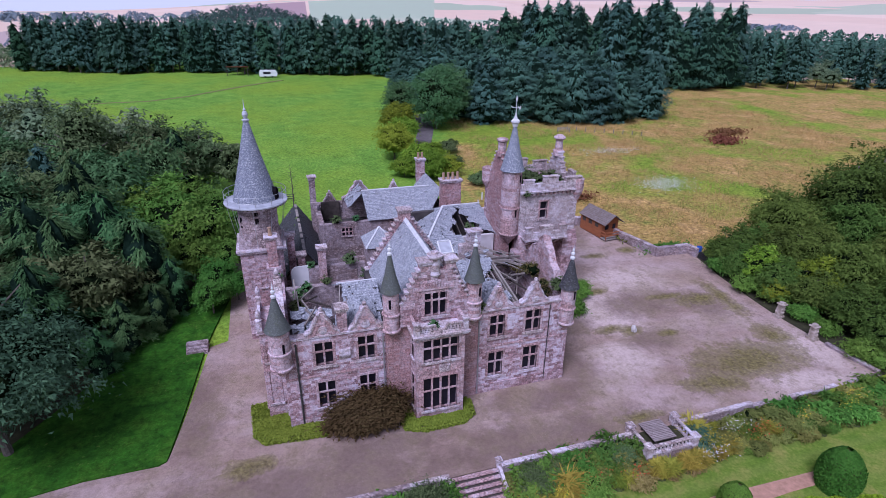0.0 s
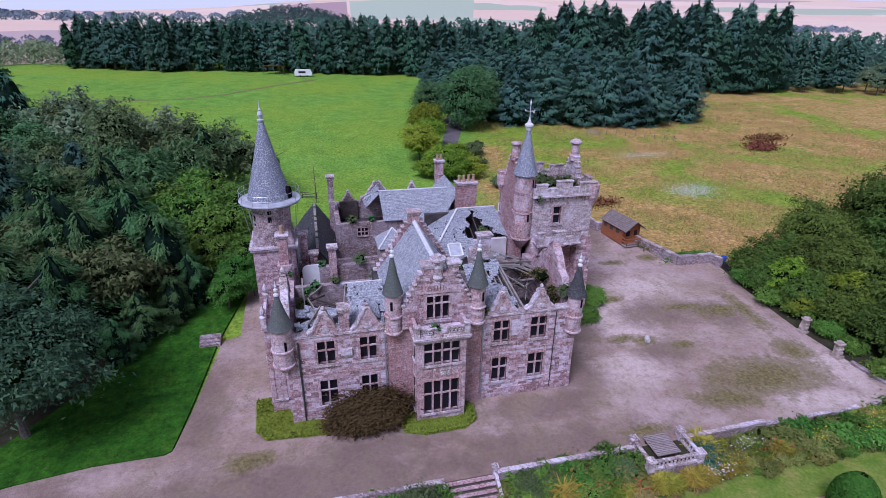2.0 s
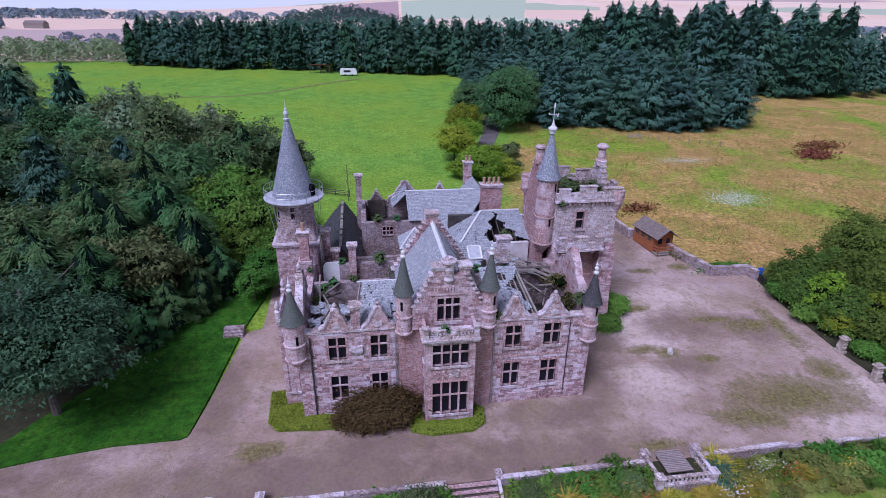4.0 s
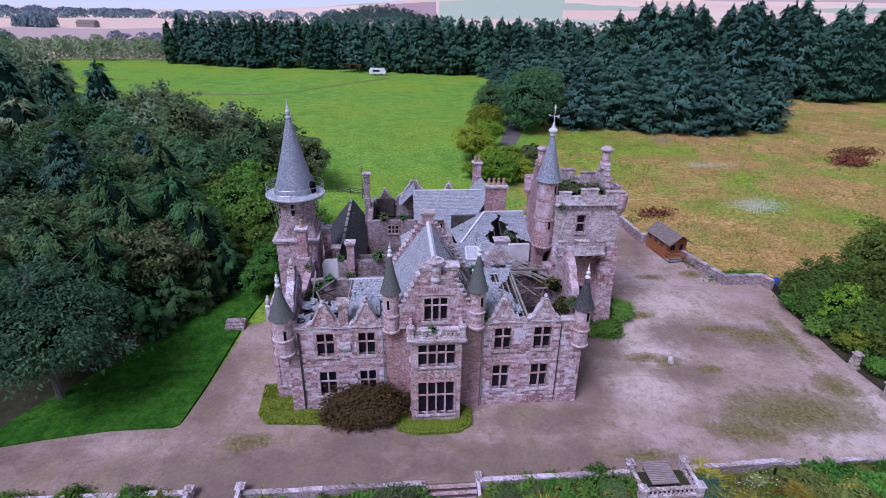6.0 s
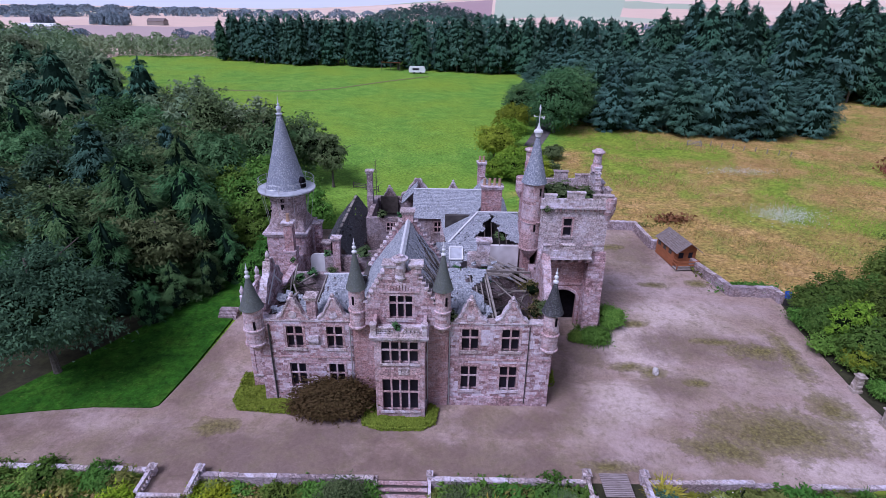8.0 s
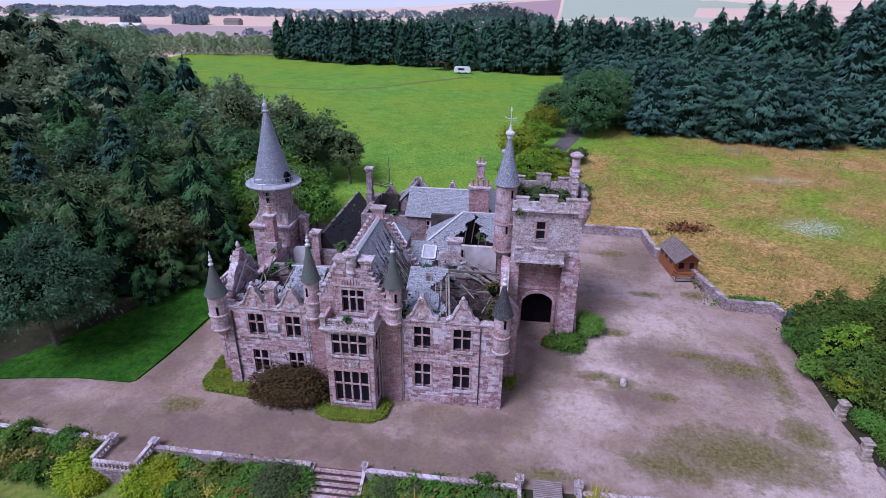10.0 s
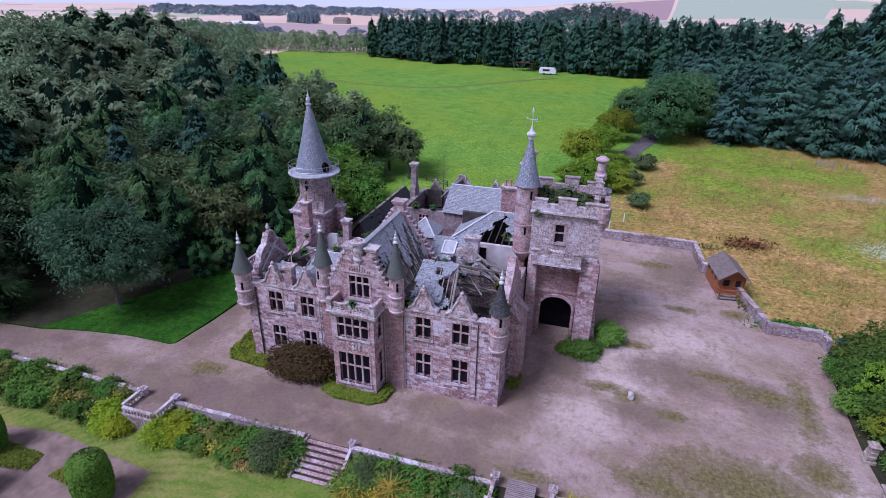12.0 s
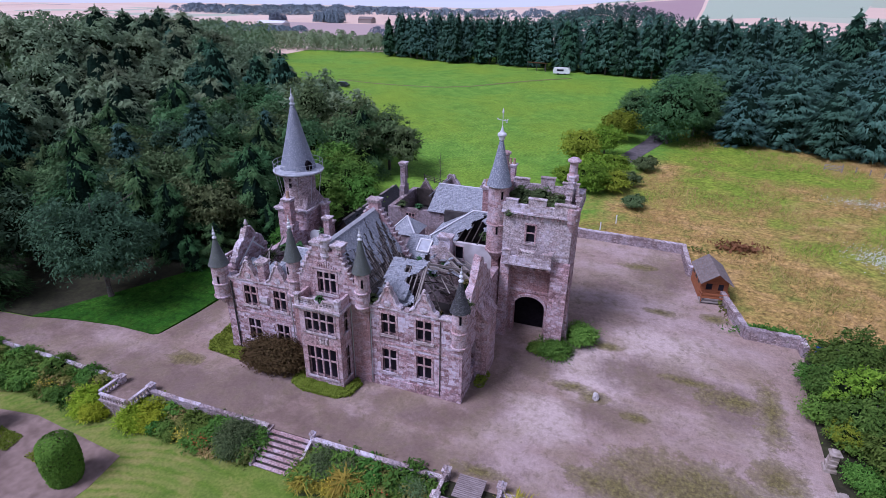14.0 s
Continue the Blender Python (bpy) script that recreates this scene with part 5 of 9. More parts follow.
for a, z in ((-1.62, 12.9), (-2.6, 12.4)):
    bm = bmesh.new()
    d = Vector((math.cos(a), math.sin(a), 0))
    s = Vector((-d.y, d.x, 0))
    c = Vector((SX, SY, z)) + d * 1.68
    v = [bm.verts.new(c + d * 0.06 * k + s * u + Vector((0, 0, w))) for k in (0, 1) for u, w in ((-0.16, -0.55), (0.16, -0.55), (0.16, 0.55), (-0.16, 0.55))]
    for f in ((0, 1, 2, 3), (4, 5, 6, 7), (0, 1, 5, 4), (1, 2, 6, 5), (2, 3, 7, 6), (3, 0, 4, 7)):
        bm.faces.new([v[i] for i in f])
    part("slit", bm, M_dark, spire)
bm = bmesh.new()
lathe(bm, SX, SY, [(1.9, 13.95), (2.75, 14.0), (2.8, 14.06), (2.8, 14.16), (1.9, 14.3)], 40)
part("walkway", bm, M_leadroof, spire, "white lead-covered walkway ring")
for k in range(40):
    a = 2 * math.pi * k / 40
    bm = bmesh.new()
    d = Vector((math.cos(a), math.sin(a), 0))
    beam(bm, Vector((SX, SY, 13.78)) + d * 1.85, Vector((SX, SY, 13.92)) + d * 2.7, 0.09, 0.12)
    part("bracket", bm, M_timber, spire)
bm = bmesh.new()
lathe(bm, SX, SY, [(2.0, 14.2), (1.95, 14.5), (1.78, 15.1), (1.45, 16.3), (0.95, 18.2), (0.5, 20.1), (0.16, 21.5)], 36)
cone = part("spire_roof", bm, M_slate_blue, spire, "tall slate-clad conical spire")
bm = bmesh.new()
lathe(bm, SX, SY, [(0.3, 21.3), (0.32, 21.42), (0.14, 21.5), (0.2, 21.65), (0.26, 21.85), (0.2, 22.05), (0.1, 22.15), (0.14, 22.25), (0.05, 22.4), (0.015, 23.1)], 14)
part("finial", bm, M_leadroof, spire)
bm = bmesh.new()
a0 = -0.35
d = Vector((math.cos(a0), math.sin(a0), 0))
s = Vector((-d.y, d.x, 0))
c = Vector((SX, SY, 14.3)) + d * 1.5
v = [bm.verts.new(c + d * k + s * u + Vector((0, 0, w))) for k in (0.0, 0.55) for u, w in ((-0.35, 0), (0.35, 0), (0.35, 0.8), (0, 1.15), (-0.35, 0.8))]
for f in ((0, 1, 2, 3, 4), (5, 6, 7, 8, 9), (0, 1, 6, 5), (1, 2, 7, 6), (2, 3, 8, 7), (3, 4, 9, 8), (4, 0, 5, 9)):
    bm.faces.new([v[i] for i in f])
part("door_hood", bm, M_dark, cone, "small dark door onto the walkway")
bm = bmesh.new()
for z in (14.62, 15.1):
    tube(bm, [(SX + 2.72 * math.cos(2 * math.pi * i / 40), SY + 2.72 * math.sin(2 * math.pi * i / 40), z) for i in range(41)], 0.025, 5)
rail = part("railing", bm, M_steel, spire, "thin pale metal railing")
for k in range(12):
    a = 2 * math.pi * k / 12
    bm = bmesh.new()
    tube(bm, [(SX + 2.72 * math.cos(a), SY + 2.72 * math.sin(a), 14.1), (SX + 2.72 * math.cos(a), SY + 2.72 * math.sin(a), 15.12)], 0.025, 5)
    part("rail_post", bm, M_steel, rail)
for k in range(10):
    a = 2 * math.pi * (k + 0.3) / 10
    bm = bmesh.new()
    tube(bm, [(SX + 2.6 * math.cos(a), SY + 2.6 * math.sin(a), 13.9), (SX + 2.0 * math.cos(a), SY + 2.0 * math.sin(a), 10.1)], 0.022, 5)
    part("stay", bm, M_steel, spire, "slanting steel stay")
chimney(spire, -12.35, -11.5, 10.9, 11.75, 5.5, 12.0, 1, M_red)
bm = bmesh.new()
box(bm, -12.55, -11.3, 10.7, 12.0, 8.9, 9.1)
box(bm, -12.5, -11.35, 10.75, 11.95, -0.3, 8.9)
part("chimney_base", bm, M_stone, spire)
window(spire, -13.2, -12.8, 6.2, 7.6, 13.0, "y", -1, 1, (), 0.1)

# ---- entrance tower ----
gate = thing("entrance_tower", "crenellated pink stone entrance tower with arched porch", "tower")
TX0, TX1, TY0, TY1 = 12.0, 18.4, 11.3, 17.0
bm = bmesh.new()
arch = [(13.45, 0.3)] + [(13.45, 3.7)] + [(15.0 - 1.55 * math.cos(a), 3.7 + 1.2 * math.sin(a)) for a in [math.pi * k / 10 for k in range(1, 10)]] + [(16.55, 3.7), (16.55, 0.3)]
prism(bm, [(12.0, 0.3)] + arch + [(17.6, 0.3), (17.6, 9.0), (12.0, 9.0)], "y", TY0 + 0.7, TY0 + 1.3)
part("porch_wall", bm, M_red, gate, "reddish porch wall with a wide arch")
bm = bmesh.new()
for k in range(12):
    a0, a1 = math.pi * k / 12, math.pi * (k + 1) / 12
    beam(bm, (15.0 - 1.68 * math.cos(a0), TY0 + 0.68, 3.7 + 1.33 * math.sin(a0)), (15.0 - 1.68 * math.cos(a1), TY0 + 0.68, 3.7 + 1.33 * math.sin(a1)), 0.3, 0.26)
box(bm, 13.2, 13.45, TY0 + 0.58, TY0 + 0.7, 0.3, 3.7)
box(bm, 16.55, 16.8, TY0 + 0.58, TY0 + 0.7, 0.3, 3.7)
box(bm, 12.9, 16.95, TY0 + 0.6, TY0 + 0.7, 5.35, 5.6)
part("arch_moulding", bm, M_ashlar, gate)
# black panel behind the arch paints the dark inside the porch
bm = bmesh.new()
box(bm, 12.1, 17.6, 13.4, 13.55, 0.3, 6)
part("door", bm, M_dark, gate, "near-black panel painted as the unlit porch doorway")
bm = bmesh.new()
pierced(bm, "y", TY0, 0.7, TX0, TX1, 9.0, 14.0, [(14.25, 15.05, 10.95, 12.75)])
part("upper_wall", bm, M_limed, gate)
window(gate, 14.25, 15.05, 10.95, 12.75, TY0, "y", -1, 1, (0.55,), 0.16)
bm = bmesh.new()
box(bm, TX1 - 0.7, TX1, TY0 + 0.7, TY1, 0.3, 14.0)
part("east_wall", bm, M_stone, gate)
bm = bmesh.new()
box(bm, TX0 - 1.2, TX0 - 0.5, TY0 + 0.9, TY1, 0.0, 14.6)
part("west_wall", bm, M_red, gate, "tall reddish inner wall")
bm = bmesh.new()
box(bm, TX0 - 1.2, TX1, TY1, TY1 + 0.7, 0.3, 14.0)
part("north_wall", bm, M_stone, gate)
bm = bmesh.new()
box(bm, TX0 - 0.5, TX1 - 0.7, TY0 + 0.7, TY1, 13.2, 13.4)
part("roof_deck", bm, M_ivy_floor, gate, "overgrown flat roof")
# jambs either side of the recess
for x0, x1, mt in ((12.0, 12.9, M_ashlar), (16.95, 18.4, M_stone)):
    bm = bmesh.new()
    box(bm, x0, x1, TY0, TY0 + 0.7, 0.3, 9.0)
    part("porch_jamb", bm, mt, gate)
# corner buttress with a battered foot
bm = bmesh.new()
prism(bm, [(TY0, 0.2), (TY0 - 1.25, 0.2), (TY0 - 0.95, 1.3), (TY0 - 0.6, 4.0), (TY0 - 0.5, 8.4), (TY0, 9.4)], "x", 16.95, 18.6)
part("buttress", bm, M_stone, gate, "battered corner buttress")
bm = bmesh.new()
prism(bm, [(18.4, 0.2), (19.35, 0.2), (19.0, 1.5), (18.75, 4.5), (18.7, 8.6), (18.4, 9.3)], "y", TY0 - 0.1, TY0 + 1.4)
part("buttress", bm, M_stone, gate, "battered corner buttress")
bm = bmesh.new()
prism(bm, [(TY0, 0.2), (TY0 - 0.4, 0.2), (TY0 - 0.3, 8.6), (TY0, 9.3)], "x", 12.0, 12.9)
part("buttress", bm, M_ashlar, gate)
# balcony on corbels
bx0, bx1, by = 12.35, 16.95, TY0 - 1.15
bm = bmesh.new()
box(bm, bx0, bx1, by, TY0, 8.95, 9.2)
part("balcony_floor", bm, M_pale, gate)
for k in range(6):
    x = 12.6 + k * 0.8
    bm = bmesh.new()
    prism(bm, [(TY0 + 0.7, 7.9), (TY0 - 0.1, 8.15), (TY0 - 0.6, 8.45), (TY0 - 1.1, 8.8), (TY0 - 1.1, 8.95), (TY0 + 0.7, 8.95)], "x", x, x + 0.32)
    part("corbel", bm, M_ashlar, gate)
parapet(gate, "y", by, 0.3, bx0, bx1, 9.2, 9.9, ((12.35, 13.1, 0.5), (13.9, 15.3, 0.55), (16.1, 16.95, 0.5)), "balcony_parapet", M_limed)
parapet(gate, "x", bx1 - 0.3, 0.3, by + 0.3, TY0, 9.2, 9.9, ((by + 0.45, by + 0.8, 0.5),), "balcony_parapet", M_limed)
parapet(gate, "x", bx0, 0.3, by + 0.3, TY0, 9.2, 9.9, (), "balcony_parapet", M_limed)
bm = bmesh.new()
ring = [(15.0 + 0.42 * math.cos(a), 7.0 + 0.55 * math.sin(a)) for a in [2 * math.pi * i / 10 for i in range(10)]]
prism(bm, ring, "y", TY0 + 0.58, TY0 + 0.7)
part("carved_panel", bm, M_ashlar, gate, "worn carved shield")
# crenellated top
merl = ((12.2, 13.3, 0.35), (14.3, 15.9, 0.6), (16.7, 18.5, 0.35))
parapet(gate, "y", TY0 - 0.3, 0.35, TX0 - 0.1, TX1 + 0.3, 14.0, 14.75, merl, mat=M_limed)
parapet(gate, "y", TY1 + 0.55, 0.35, TX0 - 0.9, TX1 + 0.3, 14.0, 14.75, ((11.5, 13.0, 0.4), (14.2, 15.6, 0.75), (16.4, 18.0, 0.4)), mat=M_limed)
parapet(gate, "x", TX1 - 0.05, 0.35, TY0 + 0.05, TY1 + 0.55, 14.0, 14.75, ((12.5, 13.6, 0.4), (15.0, 16.2, 0.4)), mat=M_limed)
for k in range(14):
    bm = bmesh.new()
    x = 12.3 + k * 0.47
    box(bm, x, x + 0.2, TY0 - 0.26, TY0, 13.5, 13.82)
    part("corbel", bm, M_ashlar, gate)
# round corner where the parapet turns
bm = bmesh.new()
lathe(bm, 18.35, TY0 + 0.1, [(0.2, 12.6), (0.5, 13.3), (0.62, 13.8), (0.62, 14.85), (0.5, 14.9)], 16)
part("corner_round", bm, M_ashlar, gate)
# stepped gable with a round chimney
crow_gable(gate, 14.6, 17.35, 0.5, 1.9, 14.0, 16.9, 0.4, 6, "x", M_pale)
bm = bmesh.new()
lathe(bm, 17.6, 14.6, [(0.55, 16.5), (0.55, 17.0), (0.4, 17.15), (0.38, 18.1), (0.5, 18.2), (0.62, 18.3), (0.62, 18.42), (0.3, 18.65)], 18)
part("round_chimney", bm, M_ashlar, gate, "round stone chimney with a flat cap")
crow_gable(gate, 14.6, 10.85, 0.5, 2.0, 14.4, 17.1, 0.5, 6, "x", M_red)
bm = bmesh.new()
lathe(bm, 11.1, 14.4, [(0.5, 16.9), (0.5, 17.3), (0.42, 17.4), (0.42, 18.3), (0.58, 18.45), (0.58, 18.6), (0.35, 18.7)], 12)
part("round_chimney", bm, M_ashlar, gate)
bm = bmesh.new()
lathe(bm, 10.85, 17.2, [(0.1, 12.6), (0.5, 13.3), (0.62, 13.6), (0.62, 15.0), (0.5, 15.05)], 16)
part("corner_round", bm, M_ashlar, gate)
# round stair turret
CX, CY = 11.25, 12.0
tw = turret(gate, CX, CY, 0.98, 8.2, 9.5, 16.1, 20.6, 20.9, 1.2, M_slate_blue, ((-1.0, 15.3), (-1.35, 11.8)))
bm = bmesh.new()
lathe(bm, CX, CY, [(0.25, 20.3), (0.3, 20.55), (0.42, 20.7), (0.4, 20.85), (0.2, 21.0), (0.09, 21.3), (0.06, 21.5)], 16)
part("ball_finial", bm, M_lead, tw)
bm = bmesh.new()
tube(bm, [(CX, CY, 21.4), (CX, CY, 23.0)], 0.03, 6)
lathe(bm, CX, CY, [(0.02, 22.5), (0.1, 22.75), (0.02, 23.1)], 8)
beam(bm, (CX - 0.42, CY, 22.08), (CX + 0.4, CY, 21.98), 0.025, 0.045)
beam(bm, (CX - 0.4, CY, 22.05), (CX - 0.52, CY, 22.2), 0.025, 0.1)
beam(bm, (CX + 0.3, CY, 21.85), (CX + 0.44, CY, 22.15), 0.025, 0.09)
beam(bm, (CX + 0.16, CY, 22.12), (CX + 0.44, CY, 21.88), 0.025, 0.07)
part("weathervane", bm, M_lead, tw, "pale scrolled metal weathervane")

# ---- middle range ----
mid = thing("middle_range", "ruined middle range with broken slate roofs", "building")
bm = bmesh.new()
pierced(bm, "y", 14.2, 0.45, 3.0, 10.6, -0.3, 8.5, [(6.3, 7.2, 6.6, 8.1)])
part("plaster_wall", bm, M_plaster, mid, "exposed pale plastered inner wall")
bm = bmesh.new()
box(bm, 2.5, 3.0, 11.0, 24.0, -0.3, 7.6)
part("side_wall", bm, M_rubble, mid)
bm = bmesh.new()
box(bm, 10.6, 11.1, 17.75, 24.0, -0.3, 8.6)
part("side_wall", bm, M_rubble, mid)
bm = bmesh.new()
box(bm, 3.0, 10.6, 9.6, 20.0, 3.4, 3.6)
part("rubble_floor", bm, M_plaster_dark, mid)
# slope with the skylight
tattered(mid, [(2.2, 9.7, 8.2), (6.6, 9.7, 8.2), (6.2, 12.2, 9.7), (2.2, 12.2, 9.7)], 12, 8, lambda u, v, g: g.random() > 0.05 and not (v < 0.2 and u > 0.5), 31, M_slate, 5)
tattered(mid, [(6.2, 15.4, 7.6), (1.4, 15.4, 7.6), (2.2, 12.2, 9.7), (6.2, 12.2, 9.7)], 10, 8, lambda u, v, g: g.random() > 0.1, 32, M_slate, 0)
bm = bmesh.new()
sl = [(3.5, 10.35, 8.68), (4.75, 10.35, 8.68), (4.75, 11.6, 9.43), (3.5, 11.6, 9.43)]
for i in range(4):
    p, q = Vector(sl[i]), Vector(sl[(i + 1) % 4])
    beam(bm, p + Vector((0, -0.04, 0.08)), q + Vector((0, -0.04, 0.08)), 0.14, 0.12)
sk = part("skylight", bm, M_white, mid, "white-framed skylight in the slates")
bm = bmesh.new()
slab(bm, [Vector(p) + Vector((0, -0.03, 0.05)) for p in sl], 0.03)
part("pane", bm, M_leadroof, sk)
chimney(mid, 6.1, 7.3, 9.7, 10.5, 3.6, 11.0, 0, M_pale)
bm = bmesh.new()
box(bm, 5.2, 6.1, 9.8, 10.4, 3.6, 9.6)
rag(bm, 0.06, 4)
part("wall_stump", bm, M_pale, mid)
# hipped roof with the torn hole
tattered(mid, [(3.3, 14.2, 8.55), (11.0, 14.2, 8.55), (11.0, 19.8, 10.05), (6.6, 19.8, 10.05)], 30, 16, lambda u, v, g: not (0.33 + 0.05 * math.sin(v * 17) < u < 0.36 + 0.62 * (0.95 - v) + 0.05 * math.sin(v * 23)) and g.random() > 0.03, 33, M_slate, 0)
for k in range(5):
    bm = bmesh.new()
    x = 6.4 + k * 0.75
    beam(bm, (x, 14.4 + 0.3 * (k % 3), 8.45), (x + 0.1, 17.2 + 0.5 * k, 9.2 + 0.12 * k), 0.09, 0.15)
    part("rafter", bm, M_timber_dark, mid)
tattered(mid, [(2.6, 23.8, 7.6), (3.3, 14.2, 8.55), (6.6, 19.8, 10.05), (6.6, 19.9, 10.05)], 14, 10, lambda u, v, g: g.random() > 0.05, 34, M_slate, 0)
tattered(mid, [(11.0, 24.0, 7.6), (2.6, 24.0, 7.6), (6.6, 19.9, 10.05), (11.0, 19.9, 10.05)], 16, 8, lambda u, v, g: g.random() > 0.05, 35, M_slate, 0)
bm = bmesh.new()
beam(bm, (3.2, 14.1, 8.65), (6.6, 19.8, 10.14), 0.2, 0.1)
beam(bm, (6.6, 19.8, 10.14), (11.0, 19.8, 10.14), 0.2, 0.1)
part("ridge_flashing", bm, M_lead, mid, "pale lead hip and ridge")
window(mid, 6.3, 7.2, 6.6, 8.1, 14.2, "y", -1, 1, (), 0.1)
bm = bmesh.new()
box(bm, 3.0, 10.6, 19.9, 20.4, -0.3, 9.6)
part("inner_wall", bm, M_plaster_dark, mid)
chimney(mid, 7.1, 9.35, 21.4, 22.6, 7.0, 12.55, 4, M_red)
# small pyramid roof
bm = bmesh.new()
for a, b in (((-2.7, 16.6), (0.8, 16.6)), ((0.8, 16.6), (0.8, 20.2)), ((0.8, 20.2), (-2.7, 20.2)), ((-2.7, 20.2), (-2.7, 16.6))):
    slab(bm, [(a[0], a[1], 7.3), (b[0], b[1], 7.3), (-0.95, 18.4, 8.95)], 0.1)
part("pyramid_roof", bm, M_slate, mid, "small pyramid slate roof")
bm = bmesh.new()
box(bm, -2.5, 0.6, 16.8, 20.0, -0.3, 7.25)
part("stair_block", bm, M_rubble, mid)
bm = bmesh.new()
beam(bm, (-2.7, 16.6, 7.35), (-0.95, 18.4, 9.0), 0.16, 0.08)
beam(bm, (0.8, 16.6, 7.35), (-0.95, 18.4, 9.0), 0.16, 0.08)
part("hip_flashing", bm, M_lead, mid)
bm = bmesh.new()
box(bm, -10.9, 2.5, 19.0, 19.5, -0.3, 5.4)
part("court_wall", bm, M_rubble, mid)
# walls and stumps behind the west roof
bm = bmesh.new()
pierced(bm, "y", 12.0, 0.6, -8.9, -3.6, -0.3, 8.0, [(-5.6, -4.3, 4.6, 7.4)])
part("ruined_wall", bm, M_rubble, mid, "overgrown ruined rubble wall")
chimney(mid, -7.95, -7.25, 11.6, 12.3, 5.0, 10.2, 0, M_ashlar)
chimney(mid, -10.55, -9.85, 15.4, 16.1, 5.0, 10.3, 0, M_stone)
chimney(mid, -9.7, -9.0, 14.9, 15.6, 5.0, 8.3, 0, M_stone)
bm = bmesh.new()
n = 8
pts = [(-10.5, 5.0), (-8.1, 5.0), (-8.1, 7.3)] + [(-8.7 + 0.6 * math.cos(a), 7.4 + 0.6 * math.sin(a)) for a in [math.pi / 2 * k / n for k in range(n + 1)]] + [(-9.9 - 0.6 * math.sin(a), 7.4 + 0.6 * math.cos(a)) for a in [math.pi / 2 * k / n for k in range(n + 1)]]
prism(bm, pts, "y", 12.7, 12.85)
part("white_panel", bm, M_white, mid, "white painted rounded wall panel")

# ---- tarred outbuilding ----
shed = thing("court_outbuilding", "long outbuilding with a black tarred broken roof", "outbuilding")
bm = bmesh.new()
box(bm, -11.2, -6.8, 17.6, 32.5, -0.3, 4.6)
part("wall", bm, M_rubble, shed)
tattered(shed, [(-11.4, 32.6, 4.4), (-11.4, 17.4, 4.4), (-8.9, 17.4, 7.6), (-8.9, 32.6, 7.6)], 16, 8, lambda u, v, g: g.random() > 0.04, 41, M_slate_dark, 0)
tattered(shed, [(-6.7, 17.4, 4.4), (-6.7, 32.6, 4.4), (-8.9, 32.6, 7.6), (-8.9, 17.4, 7.6)], 16, 8, lambda u, v, g: g.random() > 0.04, 42, M_slate_dark, 0)
for k in range(9):
    bm = bmesh.new()
    beam(bm, (-8.9, 17.4 + k * 1.68, 7.65), (-8.9, 17.4 + k * 1.68 + (1.1 if k % 3 else 1.6), 7.65), 0.3, 0.08)
    part("ridge_board", bm, M_timber, shed)
bm = bmesh.new()
prism(bm, [(-11.1, 4.4), (-6.9, 4.4), (-8.9, 7.4)], "y", 17.5, 17.8)
part("gable", bm, M_timber_dark, shed)

# ---- rear wing ----
rear = thing("rear_wing", "rear service wing of rubble stone with slate roof", "building")
bm = bmesh.new()
pierced(bm, "y", 25.0, 0.6, -6.6, 6.8, 0.3, 7.2, [(-4.1, -2.9, 5.6, 6.6), (1.7, 2.9, 5.5, 6.8), (4.4, 5.3, 5.5, 6.8)])
part("court_wall", bm, M_rubble, rear, "rubble courtyard wall")
for u0, u1, z0, z1 in ((-4.1, -2.9, 5.6, 6.6), (1.7, 2.9, 5.5, 6.8), (4.4, 5.3, 5.5, 6.8)):
    window(rear, u0, u1, z0, z1, 25.0, "y", -1, 3 if u1 - u0 > 1 else 2, (0.5,), 0.08)
for wall_box in ((-6.6, -6.0, 25.6, 33.0, 0.3, 7.2), (8.8, 9.4, 25.0, 33.0, 0.3, 7.4), (-6.6, 9.4, 33.0, 33.6, 0.3, 7.2)):
    bm = bmesh.new()
    box(bm, *wall_box)
    part("outer_wall", bm, M_rubble, rear)
slab_bm = bmesh.new()
tattered(rear, [(-1.0, 24.8, 7.35), (7.2, 24.8, 7.35), (8.3, 29.0, 9.7), (-1.0, 29.0, 9.7)], 26, 12, lambda u, v, g: g.random() > 0.002, 51, M_slate, 0, "rear_roof")
slab_bm.free()
tattered(rear, [(8.8, 33.4, 7.2), (-1.0, 33.4, 7.2), (-1.0, 29.0, 9.7), (8.3, 29.0, 9.7)], 20, 10, lambda u, v, g: g.random() > 0.03, 52, M_slate, 0, "rear_roof")
bm = bmesh.new()
beam(bm, (-1.0, 29.0, 9.74), (8.3, 29.0, 9.74), 0.3, 0.08)
part("ridge_flashing", bm, M_lead, rear)
# cross gable on the east end
tattered(rear, [(5.6, 23.6, 7.0), (5.6, 33.0, 7.2), (8.2, 33.0, 10.3), (8.2, 25.0, 10.3)], 14, 8, lambda u, v, g: g.random() > 0.04, 53, M_slate, 0, "rear_roof")
tattered(rear, [(10.8, 33.0, 7.2), (10.8, 25.0, 7.0), (8.2, 25.0, 10.3), (8.2, 33.0, 10.3)], 12, 8, lambda u, v, g: g.random() > 0.04, 54, M_slate, 0, "rear_roof")
chimney(rear, 7.2, 8.2, 32.8, 33.8, 7.0, 12.2, 2, M_stone)
curved_gable(rear, -0.7, 32.9, 0.45, 2.1, 7.2, 9.8, "y", M_rubble, False, "rear_gable", False)
curved_gable(rear, -4.5, 32.9, 0.45, 1.4, 6.2, 8.4, "y", M_rubble, True, "rear_gable", False)
curved_gable(rear, 4.0, 33.1, 0.45, 1.0, 7.6, 9.2, "y", M_rubble, True, "rear_gable", False)
